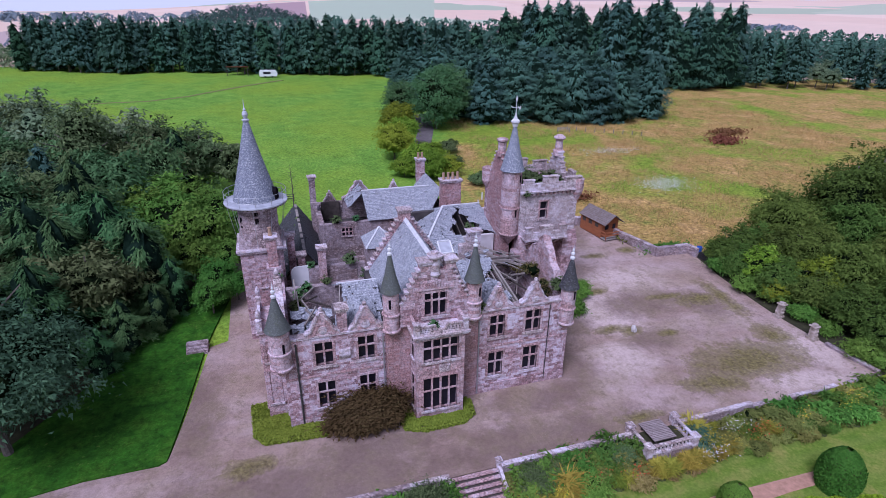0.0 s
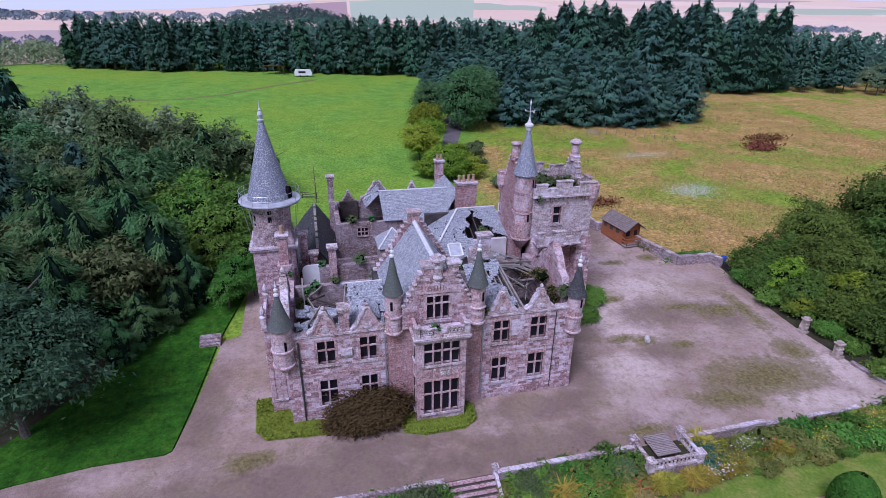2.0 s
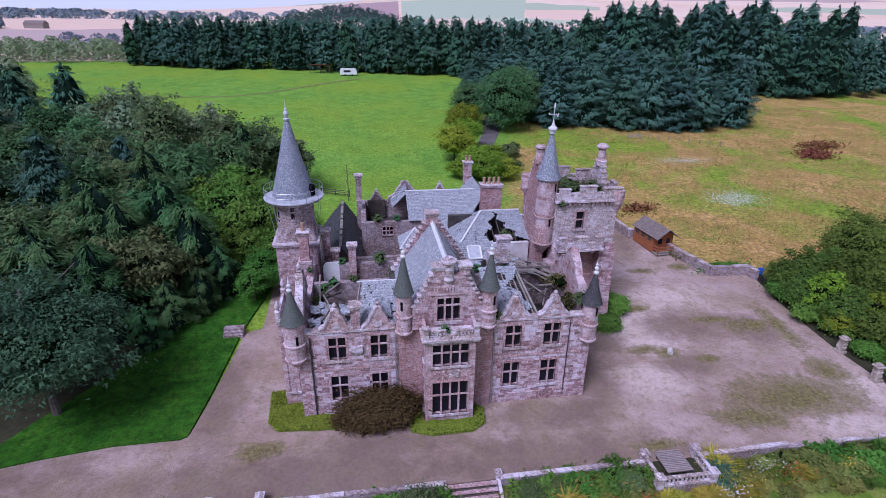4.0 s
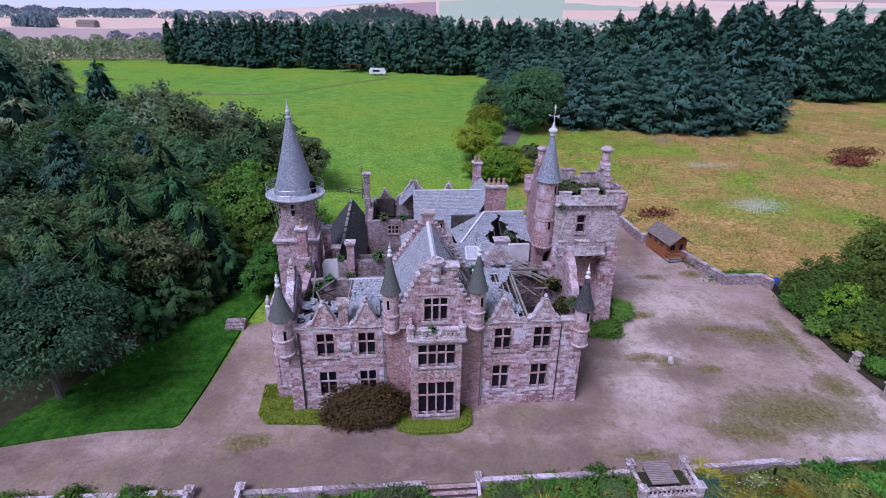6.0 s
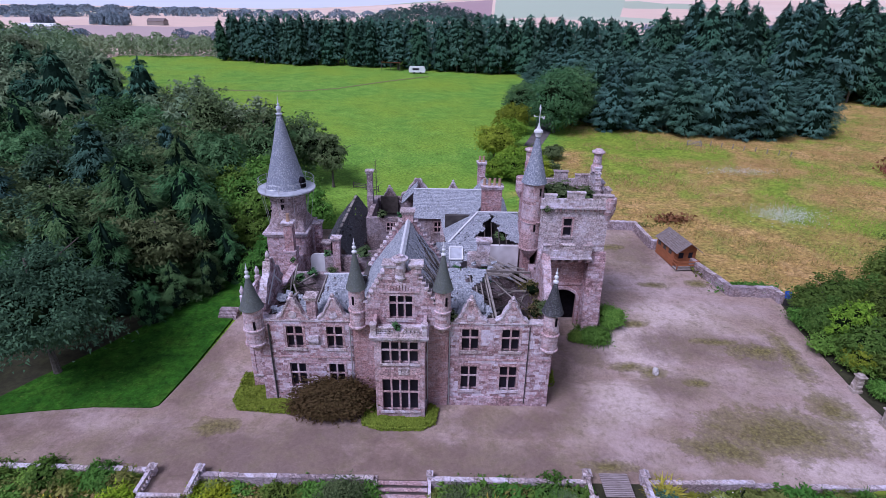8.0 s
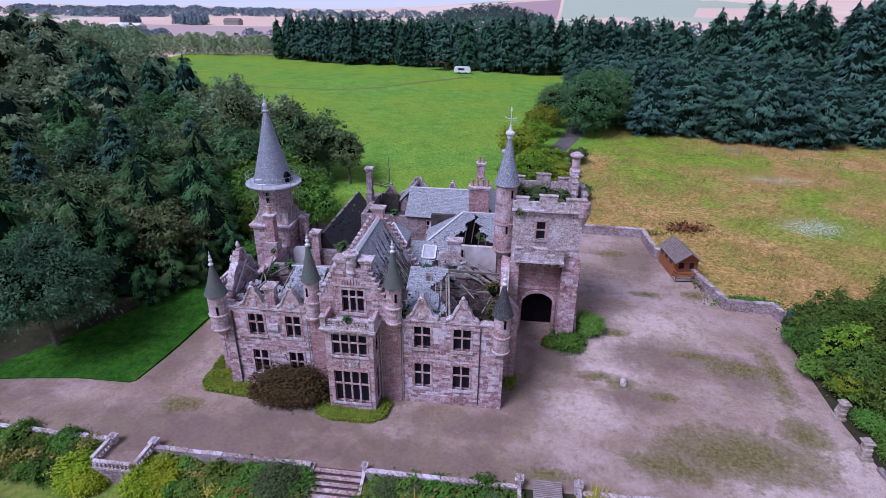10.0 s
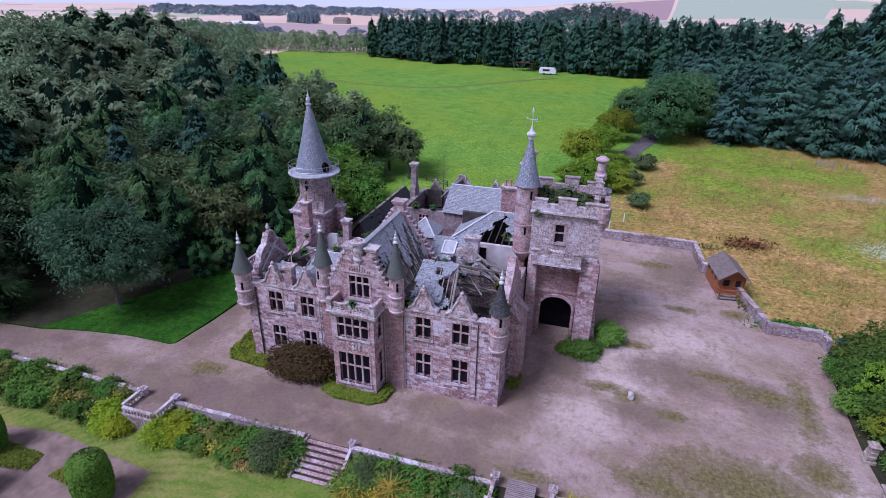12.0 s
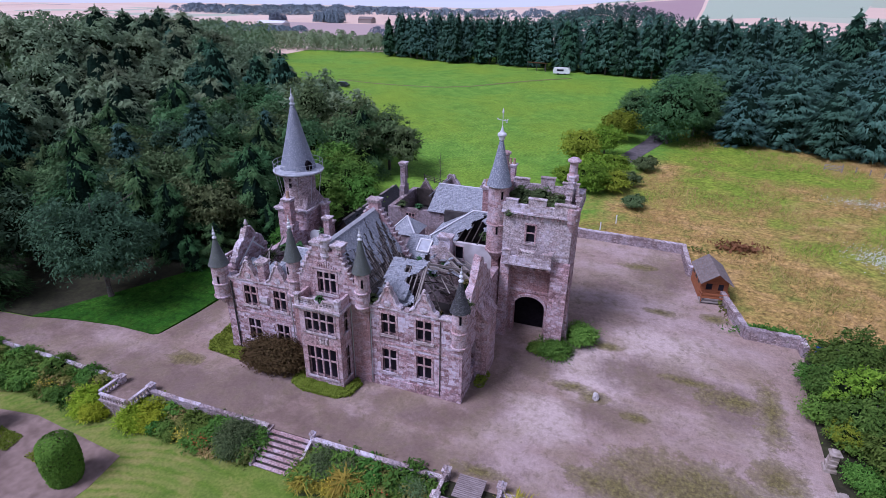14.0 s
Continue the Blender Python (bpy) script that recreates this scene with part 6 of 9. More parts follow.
tattered(rear, [(-2.6, 29.2, 7.6), (-2.6, 32.9, 7.6), (-0.7, 32.9, 9.5), (-0.7, 29.2, 9.5)], 8, 6, lambda u, v, g: g.random() > 0.35, 55, M_slate, 5, "broken_roof")
bm = bmesh.new()
box(bm, -5.7, -3.4, 32.6, 32.88, 5.0, 7.4)
part("boarded_window", bm, M_timber_dark, rear)
bm = bmesh.new()
box(bm, -7.1, -6.4, 29.8, 31.4, 4.0, 8.4)
box(bm, -7.1, -6.4, 30.2, 31.0, 8.4, 11.2)
sk = part("chimney", bm, M_rubble, rear, "tall narrow ruined chimney stack")
bm = bmesh.new()
box(bm, -7.2, -6.3, 30.1, 31.1, 11.2, 11.35)
box(bm, -7.3, -6.2, 30.0, 31.2, 11.45, 11.6)
box(bm, -7.1, -6.4, 30.2, 31.0, 11.35, 11.45)
part("cope", bm, M_pale, sk)
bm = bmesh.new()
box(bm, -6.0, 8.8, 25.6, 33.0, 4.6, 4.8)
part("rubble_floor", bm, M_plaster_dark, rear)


# ---- plants ----
def leaf_mesh(name, centres, normals, sizes, seed, material, flat=0.5, long=1.0, along=None, wide=0.42, stray=0.22):
    """Small leaf-shaped cards at the given places, turned about their normals."""
    rng = np.random.default_rng(seed)
    c, n = np.asarray(centres, float), np.asarray(normals, float)
    k = len(c)
    n = n + rng.normal(0, flat, (k, 3))
    n /= np.linalg.norm(n, axis=1)[:, None] + 1e-9
    r = rng.normal(0, 1, (k, 3))
    a = np.cross(n, r)
    if along is not None:
        a = np.asarray(along, float) + rng.normal(0, stray, (k, 3))
        a = a - n * (a * n).sum(1)[:, None]
    a /= np.linalg.norm(a, axis=1)[:, None] + 1e-9
    b = np.cross(n, a)
    s = np.asarray(sizes, float)[:, None] * rng.uniform(0.7, 1.3, (k, 1))
    v = np.empty((k, 3, 3))
    v[:, 0] = c - a * s * 0.5 * long + b * s * wide
    v[:, 1] = c - a * s * 0.5 * long - b * s * wide
    v[:, 2] = c + a * s * 0.85 * long - n * s * 0.15
    me = bpy.data.meshes.new(name)
    me.vertices.add(k * 3)
    me.vertices.foreach_set("co", v.reshape(-1))
    me.loops.add(k * 3)
    me.loops.foreach_set("vertex_index", np.arange(k * 3))
    me.polygons.add(k)
    me.polygons.foreach_set("loop_start", np.arange(k) * 3)
    me.update(calc_edges=True)
    me.validate()
    me.materials.append(material)
    return me


def trunk_part(parent, h, r, limbs, seed, material=None):
    rng = random.Random(seed)
    bm = bmesh.new()
    tube(bm, [(0, 0, -0.3), (rng.uniform(-0.1, 0.1), 0.05, h * 0.35), (rng.uniform(-0.3, 0.3), rng.uniform(-0.3, 0.3), h * 0.8)], r, 8, r * 0.3)
    for k in range(limbs):
        a = 2 * math.pi * (k + rng.random()) / limbs
        z = h * rng.uniform(0.25, 0.6)
        ln = h * rng.uniform(0.22, 0.36)
        tube(bm, [(0, 0, z), (math.cos(a) * ln * 0.5, math.sin(a) * ln * 0.5, z + ln * 0.45), (math.cos(a) * ln, math.sin(a) * ln, z + ln * 0.7)], r * 0.4, 5, r * 0.1)
    return part("trunk", bm, material or M_bark, parent)


def crown_reach(d, lobes, base=0.55, sharp=10.0):
    """How far an uneven crown reaches in the directions d, by its boughs."""
    c = d @ lobes[:, :3].T
    return base + ((1.12 - base) * lobes[:, 3] * np.exp(sharp * (c - 1))).max(1)


def broadleaf(h, r, seed, material, card=0.42, count=4200, low=0.12, label="green broadleaved tree in full leaf", name="tree", droop=0.35, spray=0.13, base=0.5, sharp=20.0):
    """A tree whose crown is built of many small leafy sprays round uneven boughs."""
    rng = np.random.default_rng(seed)
    t = thing(name, label, "tree")
    trunk_part(t, h, 0.022 * h + 0.05, 7, seed)
    lobes = rng.normal(0, 1, (34, 3))
    lobes[:, 2] = np.abs(lobes[:, 2]) * 0.9 - 0.3
    lobes /= np.linalg.norm(lobes, axis=1)[:, None]
    lobes = np.concatenate([lobes, rng.uniform(0.5, 1.0, (34, 1))], 1)
    half = h * (1 - max(low, 0.0)) * 0.5
    mid = np.array([0, 0, h * max(low, 0.0) + half])
    axes = np.array([r, r, half])
    n = max(60, count // 42)
    d = rng.normal(0, 1, (n, 3))
    d[:, 2] = np.where(d[:, 2] < 0, d[:, 2] * 0.8, d[:, 2])
    d /= np.linalg.norm(d, axis=1)[:, None]
    reach = crown_reach(d, lobes, base, sharp) * (1 - 0.42 * rng.random(n) ** 1.7)
    c = mid + d * reach[:, None] * axes
    which = np.repeat(np.arange(n), count // n)
    m = len(which)
    size = r * spray * rng.uniform(0.5, 1.3, n)[which]
    off = rng.normal(0, 1, (m, 3)) * size[:, None]
    off[:, 2] *= 0.5
    off[:, 2] -= droop * 0.5 * np.hypot(off[:, 0], off[:, 1])
    p = c[which] + off
    ok = p[:, 2] > 0.25
    p, which, off, m = p[ok], which[ok], off[ok], int(ok.sum())
    o = off / (np.linalg.norm(off, axis=1)[:, None] + 1e-6)
    nrm = d[which] * 0.45 + o * 0.5 + np.array([0, 0, 0.75])
    out = o + d[which] * 0.6
    ob = new("crown", leaf_mesh("crown", p, nrm, np.full(m, card) * rng.uniform(0.6, 1.25, m), seed, material, 0.6, 1.15, out, 0.42, 0.6))
    ob.parent = t
    # dark hull painted as the shade deep in the crown
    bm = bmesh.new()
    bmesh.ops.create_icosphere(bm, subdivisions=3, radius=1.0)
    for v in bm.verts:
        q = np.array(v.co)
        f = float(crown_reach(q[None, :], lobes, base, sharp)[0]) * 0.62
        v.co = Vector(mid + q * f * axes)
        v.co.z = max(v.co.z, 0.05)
    tagged(part("dark_core", bm, M_core, t), kind="stuff")
    return t


def conifer(h, r, seed, material, card=0.55, count=4000, bare=0.06, droop=0.28, label="dark green conifer", name="conifer", shape=0.85, ragged=0.25, step=1.0, fan=0.36):
    """A conifer of whorls of boughs, each a fan of needled twigs; the narrower the fan, the more the boughs stand apart."""
    rng = np.random.default_rng(seed)
    t = thing(name, label, "tree")
    bm = bmesh.new()
    tube(bm, [(0, 0, -0.3), (0, 0, h * 0.5), (0, 0, h * 0.98)], 0.013 * h + 0.06, 7, 0.03)
    part("trunk", bm, M_bark, t)
    boughs = []
    z = h * bare
    while z < h * 0.97:
        f = z / h
        rr = r * min(1.0, 1.25 * (1 - f) ** shape) * rng.uniform(1 - 0.6 * ragged, 1 + 0.3 * ragged) + 0.1
        nb = rng.integers(5, 8)
        o = rng.uniform(0, 6.28)
        for b in range(nb):
            boughs.append((o + 6.283 * b / nb + rng.uniform(-0.35, 0.35), z + rng.uniform(-0.35, 0.35) * step, rr * rng.uniform(1 - ragged * 1.3, 1.08)))
        z += step * rng.uniform(0.75, 1.25) * (1.0 - 0.45 * f)
    bo = np.array(boughs)
    w = bo[:, 2] ** 1.55 + 0.12
    which = rng.choice(len(bo), count, p=w / w.sum())
    a0, z0, ln = bo[which, 0], bo[which, 1], bo[which, 2]
    u = 0.25 + 0.75 * rng.random(count) ** 0.75
    side = rng.normal(0, fan, count) * (1.08 - 0.75 * u)
    a = a0 + side
    x = ln * u
    lift = 0.10 * x - droop * x * u - 0.35 * np.abs(side) * x * 0.5
    p = np.stack([x * np.cos(a), x * np.sin(a), z0 + lift + rng.normal(0, 0.2 * step, count)], 1)
    al = np.stack([np.cos(a + side), np.sin(a + side), -droop * u], 1)
    nr = np.stack([0.45 * np.cos(a), 0.45 * np.sin(a), np.ones(count)], 1)
    top = rng.random(40)
    p = np.concatenate([p, np.stack([rng.normal(0, 0.1, 40), rng.normal(0, 0.1, 40), h * (0.9 + 0.11 * top)], 1)])
    nr = np.concatenate([nr, rng.normal(0, 1, (40, 3)) * np.array([1, 1, 0.2])])
    al = np.concatenate([al, np.tile([0.0, 0.0, 1.0], (40, 1))])
    sz = np.concatenate([card * (1.1 - 0.3 * u), np.full(40, card * 0.6)])
    ob = new("crown", leaf_mesh("crown", p, nr, sz, seed, material, 0.25, 1.5, al, 0.3))
    ob.parent = t
    # dark cone whose colour stands for the shade behind the boughs
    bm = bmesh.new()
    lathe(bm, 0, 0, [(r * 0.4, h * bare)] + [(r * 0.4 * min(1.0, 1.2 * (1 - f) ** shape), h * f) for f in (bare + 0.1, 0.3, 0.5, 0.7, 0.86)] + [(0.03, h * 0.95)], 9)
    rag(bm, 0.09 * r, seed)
    part("dark_core", bm, M_needle_shade, t)
    return t


def spruce(h, r, seed, material, plumes=170, each=14, card=0.62, bare=0.02, shape=0.5, rise=-0.1, label="dark green conifer", name="conifer", rough=0.3):
    """A dense conifer: brush-like plumes stand out all over a tapered, uneven body."""
    rng = np.random.default_rng(seed)
    t = thing(name, label, "tree")
    bm = bmesh.new()
    tube(bm, [(0, 0, -0.3), (0, 0, h * 0.5), (0, 0, h * 0.97)], 0.012 * h + 0.06, 7, 0.03)
    part("trunk", bm, M_bark, t)

    def girth(f):
        return r * np.minimum(1.0, 1.3 * (1 - f) ** shape) * (0.72 + 0.28 * np.minimum(1, f / 0.12))
    grid = np.linspace(bare, 0.97, 200)
    cum = np.cumsum(girth(grid) + 0.25)
    f = np.interp(rng.random(plumes) * cum[-1], cum, grid)
    a = rng.uniform(0, 6.283, plumes)
    lump = 1 + rough * (np.sin(a * 3 + 9 * f + seed) * 0.4 + np.sin(a * 2 - 23 * f + seed * 2.1) * 0.4) + rng.normal(0, 0.09, plumes)
    rad = girth(f) * lump
    tip = np.stack([rad * np.cos(a), rad * np.sin(a), h * f], 1)
    out = np.stack([np.cos(a), np.sin(a), rise + 1.1 * np.maximum(0, f - 0.6)], 1)
    out /= np.linalg.norm(out, axis=1)[:, None]
    long = np.minimum(rad * 0.75, 2.1)
    k = np.repeat(np.arange(plumes), each)
    n = len(k)
    u = rng.random(n) ** 0.8
    spread = (0.12 + 0.5 * (1 - u)) * (0.5 + 0.25 * long[k])
    off = rng.normal(0, 1, (n, 3)) * spread[:, None] * np.array([1, 1, 0.45])
    p = tip[k] - out[k] * ((1 - u) * long[k])[:, None] + off
    p[:, 2] = np.maximum(p[:, 2], 0.15)
    al = out[k] + off * 0.5
    nr = out[k] * 0.55 + np.array([0, 0, 0.9])
    crest = 26
    p = np.concatenate([p, np.stack([rng.normal(0, 0.09, crest), rng.normal(0, 0.09, crest), h * rng.uniform(0.93, 1.01, crest)], 1)])
    al = np.concatenate([al, np.tile([0.0, 0.0, 1.0], (crest, 1))])
    nr = np.concatenate([nr, rng.normal(0, 1, (crest, 3)) * np.array([1, 1, 0.2])])
    sz = np.concatenate([card * (1.15 - 0.4 * u), np.full(crest, card * 0.6)])
    ob = new("crown", leaf_mesh("crown", p, nr, sz, seed, material, 0.3, 1.4, al, 0.26, 0.25))
    ob.parent = t
    # dark body painted as the shade between the plumes
    bm = bmesh.new()
    lathe(bm, 0, 0, [(r * 0.45, h * bare)] + [(float(girth(np.array(q))) * 0.66, h * q) for q in (bare + 0.08, 0.3, 0.5, 0.7, 0.85)] + [(0.03, h * 0.95)], 10)
    rag(bm, 0.06 * r, seed)
    part("dark_core", bm, M_needle_shade, t)
    return t


def shrub(h, r, seed, material, card=0.2, count=900, label="leafy shrub", name="shrub", n=9, category="shrub", spray=0.2):
    """A shrub of leafy sprays on uneven boughs from the ground up."""
    rng = np.random.default_rng(seed)
    t = thing(name, label, category)
    lobes = rng.normal(0, 1, (n + 8, 3))
    lobes[:, 2] = np.abs(lobes[:, 2])
    lobes /= np.linalg.norm(lobes, axis=1)[:, None]
    lobes = np.concatenate([lobes, rng.uniform(0.6, 1.0, (n + 8, 1))], 1)
    mid, axes = np.array([0, 0, 0.28 * h]), np.array([r, r, 0.72 * h])
    k = max(14, count // 28)
    d = rng.normal(0, 1, (k, 3))
    d[:, 2] = np.abs(d[:, 2]) * 1.1 - 0.3
    d /= np.linalg.norm(d, axis=1)[:, None]
    c = mid + d * (crown_reach(d, lobes, 0.55, 16.0) * (1 - 0.25 * rng.random(k) ** 1.5))[:, None] * axes
    which = np.repeat(np.arange(k), count // k)
    off = rng.normal(0, 1, (len(which), 3)) * (r * spray * rng.uniform(0.5, 1.3, k)[which])[:, None]
    off[:, 2] *= 0.45
    p = c[which] + off
    p[:, 2] = np.maximum(p[:, 2], 0.03)
    nrm = d[which] * 0.7 + np.array([0, 0, 0.7])
    ob = new("foliage", leaf_mesh("foliage", p, nrm, np.full(len(p), card), seed, material, 0.5, 1.15, d[which]))
    ob.parent = t
    # dark hull, coloured as the shade inside the shrub
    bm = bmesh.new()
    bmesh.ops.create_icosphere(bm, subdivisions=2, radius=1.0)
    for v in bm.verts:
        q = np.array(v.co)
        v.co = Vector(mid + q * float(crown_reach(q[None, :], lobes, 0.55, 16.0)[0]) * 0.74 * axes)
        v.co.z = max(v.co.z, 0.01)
    tagged(part("dark_core", bm, M_core, t), kind="stuff")
    bm = bmesh.new()
    for i in range(5):
        a = 1.26 * i
        tube(bm, [(0, 0, -0.1), (0.3 * r * math.cos(a), 0.3 * r * math.sin(a), h * 0.5)], 0.035, 5, 0.012)
    part("stems", bm, M_bark, t)
    return t


def place(model, x, y, scale=1.0, turn=0.0, z=None, tall=1.0):
    m = pose(x, y, ground_z(x, y) if z is None else z, 0, 0, turn) @ Matrix.Diagonal((scale, scale, scale * tall, 1))
    return copy_thing(model, m)


def inside(x, y, poly):
    hit = False
    for (x0, y0), (x1, y1) in zip(poly, poly[1:] + poly[:1]):
        if (y0 > y) != (y1 > y) and x < (x1 - x0) * (y - y0) / (y1 - y0) + x0:
            hit = not hit
    return hit


def fill(poly, gap, models, seed, lo=0.8, hi=1.2, skip=None, tall=(0.9, 1.15), group=""):
    """Plants copies of models over an outline on a loosened grid."""
    rng = random.Random(seed)
    x0, x1 = min(p[0] for p in poly), max(p[0] for p in poly)
    y0, y1 = min(p[1] for p in poly), max(p[1] for p in poly)
    made, row, y = 0, 0, y0
    while y < y1:
        x = x0 + (gap / 2 if row % 2 else 0)
        while x < x1:
            px, py = x + rng.uniform(-0.33, 0.33) * gap, y + rng.uniform(-0.33, 0.33) * gap
            if inside(px, py, poly) and not (skip and skip(px, py)):
                o = place(rng.choice(models), px, py, rng.uniform(lo, hi), rng.uniform(0, 360), None, rng.uniform(*tall))
                if group:
                    o["group"] = group
                made += 1
            x += gap
        y += gap * 0.87
        row += 1
    return made


# models stand in the wood themselves, each at a place of its own
near_models = [
    broadleaf(11.0, 4.8, 101, L_mid, 0.33, 6200, label="green broadleaved tree in full leaf"),
    broadleaf(10.5, 4.9, 102, L_olive, 0.33, 6200, label="olive green beech with layered sprays", droop=0.5),
    conifer(13.0, 5.8, 103, L_hemlock, 0.34, 7600, 0.03, 0.2, "dark spreading hemlock with layered branches", shape=0.42, ragged=0.5, step=1.5, fan=0.3),
    conifer(12.0, 5.8, 104, L_hemlock, 0.34, 7600, 0.02, 0.22, "green spreading hemlock with layered branches", shape=0.38, ragged=0.55, step=1.5, fan=0.3),
    broadleaf(10.0, 5.0, 105, L_grey, 0.32, 6200, label="grey-green broadleaved tree with drooping limbs", droop=0.6),
    broadleaf(9.0, 4.4, 106, L_light, 0.29, 7000, label="light green young beech", droop=0.45),
]
for o, (x, y) in zip(near_models, ((-31, 30), (-28.5, 18.0), (-34, 23), (-36, 14), (-46, 20.0), (-20.5, 30))):
    o.location = (x, y, ground_z(x, y))
light_a = near_models[5]
lawn_tree = broadleaf(14.2, 7.2, 107, L_grey, 0.22, 30000, 0.0, "wide grey-green tree spreading over the lawn", droop=0.5, spray=0.09, base=0.42)
lawn_tree.location = (-31.8, 3.2, 0)
for x, y, s in ((-23.5, 35, 1.05), (-18.5, 37.0, 0.95), (-27, 38, 1.0), (-21.0, 27.0, 0.7), (-15.5, 33.5, 0.8), (-18.6, 19.0, 0.5), (-18.2, 23.0, 0.55), (-17.6, 27.5, 0.6), (-16.2, 21.5, 0.4), (-29, 45, 1.05), (-25, 43, 1.0), (-21, 41, 0.95), (-31, 39, 0.9)):
    place(light_a, x, y, s, x * 37)
for k, x, y, s in ((4, -48, 4.0, 1.1), (2, -52, -5.5, 1.1), (3, -44.5, -3.2, 1.0), (2, -47, -12.5, 0.9), (3, -23.4, 17.4, 0.42), (2, -25.8, 14.4, 0.42), (3, -27.2, 11.4, 0.38), (2, -22.2, 20.8, 0.48)):
    place(near_models[k], x, y, s, x * 41)
for k, x, y, s in ((3, -25.0, 22.0, 0.85), (2, -31.5, 21, 0.9), (3, -28.5, 26, 1.0), (2, -42, 10.5, 1.05), (0, -46, 12, 1.1), (1, -37, 27, 1.1), (3, -53, 8, 1.1), (2, -60, 2, 1.1), (1, -41, 17, 1.0), (2, -31.5, 13.5, 0.8)):
    place(near_models[k], x, y, s, x * 53)
WOOD_NEAR = [(-66, 10), (-52, 14), (-42, 27), (-30, 32), (-26, 42), (-22, 52), (-27, 62), (-70, 70)]
fill(WOOD_NEAR, 7.2, [near_models[i] for i in (0, 1, 1, 0, 3, 4, 2, 1, 0)], 7, 0.85, 1.2)
mid_models = [
    broadleaf(12.5, 5.8, 111, L_hazed_wood, 0.46, 3200, label="green broadleaved woodland tree"),
    broadleaf(12.0, 5.8, 112, L_hazed_wood, 0.46, 3200, label="olive green woodland tree", droop=0.5),
    spruce(14.0, 5.4, 113, L_hazed_wood, 200, 14, 0.6, 0.04, 0.5, -0.1, "light green woodland larch with drooping branches", rough=0.45),
    spruce(15.0, 4.6, 114, L_fir, 200, 14, 0.6, 0.04, 0.55, -0.15, "dark green woodland fir", rough=0.4),
]
for o, (x, y) in zip(mid_models, ((-40, 68), (-50, 72), (-66, 62), (-78, 72))):
    o.location = (x, y, ground_z(x, y))
WOOD_FAR = [(-118, -20), (-70, -14), (-70, 70), (-30, 62), (-34, 72), (-52, 84), (-66, 92), (-92, 114), (-118, 132)]
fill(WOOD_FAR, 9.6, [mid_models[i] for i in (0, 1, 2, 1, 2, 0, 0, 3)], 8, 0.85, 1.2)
# tall firs on the western rise
for k in range(10):
    place(mid_models[2], -137 + 2.3 * k, 88 + 2.4 * k + 5 * (k % 3), 1.12 + 0.09 * (k * 7 % 4), k * 71)
for k in range(4):
    place(mid_models[0], -131 + 4 * k, 62 + 6 * k, 1.5, k * 71)
# trees along the yard's east side
east_models = [
    broadleaf(6.0, 3.3, 121, L_ash, 0.22, 9000, 0.0, "small green broadleaved tree overhanging the yard edge", droop=0.6),
    broadleaf(6.0, 2.9, 122, L_yellow, 0.17, 5500, 0.0, "thin yellowing tree with bare pale branches beside the yard", spray=0.1, base=0.4),
    broadleaf(9.4, 5.0, 123, L_ash, 0.22, 17000, 0.0, "broad dark green tree behind the yard edge", droop=0.5),
    broadleaf(14.5, 6.0, 124, L_ash, 0.27, 16000, 0.0, "tall dark green field tree", droop=0.4),
    broadleaf(2.6, 1.9, 125, L_light, 0.17, 4000, 0.0, "low scrubby bush under the yard trees", "bush", spray=0.18),
]
for o, (x, y) in zip(east_models, ((43.4, 13.0), (42.6, 8.8), (53.5, 16.0), (61.5, 14.5), (42.0, 5.4))):
    o.location = (x, y, ground_z(x, y))
for k, x, y, s in ((0, 41.8, 10.9, 0.75), (0, 47.6, 10.8, 1.05), (0, 42.6, 15.2, 0.6), (0, 47.8, 14.6, 0.85), (0, 42.9, 6.2, 0.85), (2, 49.8, 9.0, 0.85), (2, 58.0, 9.5, 1.05), (2, 49.5, 3.0, 0.9), (1, 46.0, 4.2, 1.1), (1, 46.4, 12.0, 0.8), (0, 44.0, 2.6, 0.85), (0, 44.5, -1.0, 0.9), (2, 50.5, -3.5, 0.85), (2, 57.5, 2.0, 1.0), (0, 43.6, -4.6, 0.8), (2, 48.2, -8.0, 0.8), (0, 42.9, -8.6, 0.75), (2, 55.5, -9.0, 1.0), (3, 66.5, 8.0, 0.95), (3, 69.5, 16.5, 1.0), (4, 40.6, 8.2, 0.9), (4, 41.7, 1.4, 0.8), (4, 41.6, -1.4, 0.7), (4, 41.0, -5.6, 0.9), (4, 40.8, 12.4, 0.95), (1, 41.4, 5.0, 0.55), (4, 41.5, -7.4, 0.7), (0, 43.4, -12.4, 0.8), (2, 49.0, -14.0, 0.8)):
    place(east_models[k], x, y, s, x * 29 + y * 17)
# copse beside the drive
copse_models = [
    spruce(14.0, 5.6, 131, L_spruce, 300, 16, 0.6, 0.0, 0.36, 0.1, "dark bushy conifer in the copse", rough=0.4),
    spruce(13.0, 5.4, 132, L_spruce, 300, 16, 0.6, 0.0, 0.4, 0.05, "dark bushy conifer in the copse", rough=0.4),
    broadleaf(15.2, 6.4, 133, L_mid, 0.34, 12000, 0.0, "domed dark green tree beside the drive", base=0.85),
]
for o, (x, y) in zip(copse_models, ((52, 101), (60, 97), (28.8, 95.5))):
    o.location = (x, y, ground_z(x, y))
place(copse_models[2], 21.5, 103, 0.7, 50)
place(copse_models[2], 34.5, 104, 0.95, 150)
COPSE = [(34, 108), (42, 99), (62, 93), (84, 88), (96, 100), (98, 140), (60, 165), (30, 150)]
fill(COPSE, 8.0, [copse_models[0], copse_models[1], copse_models[0]], 9, 0.88, 1.08)
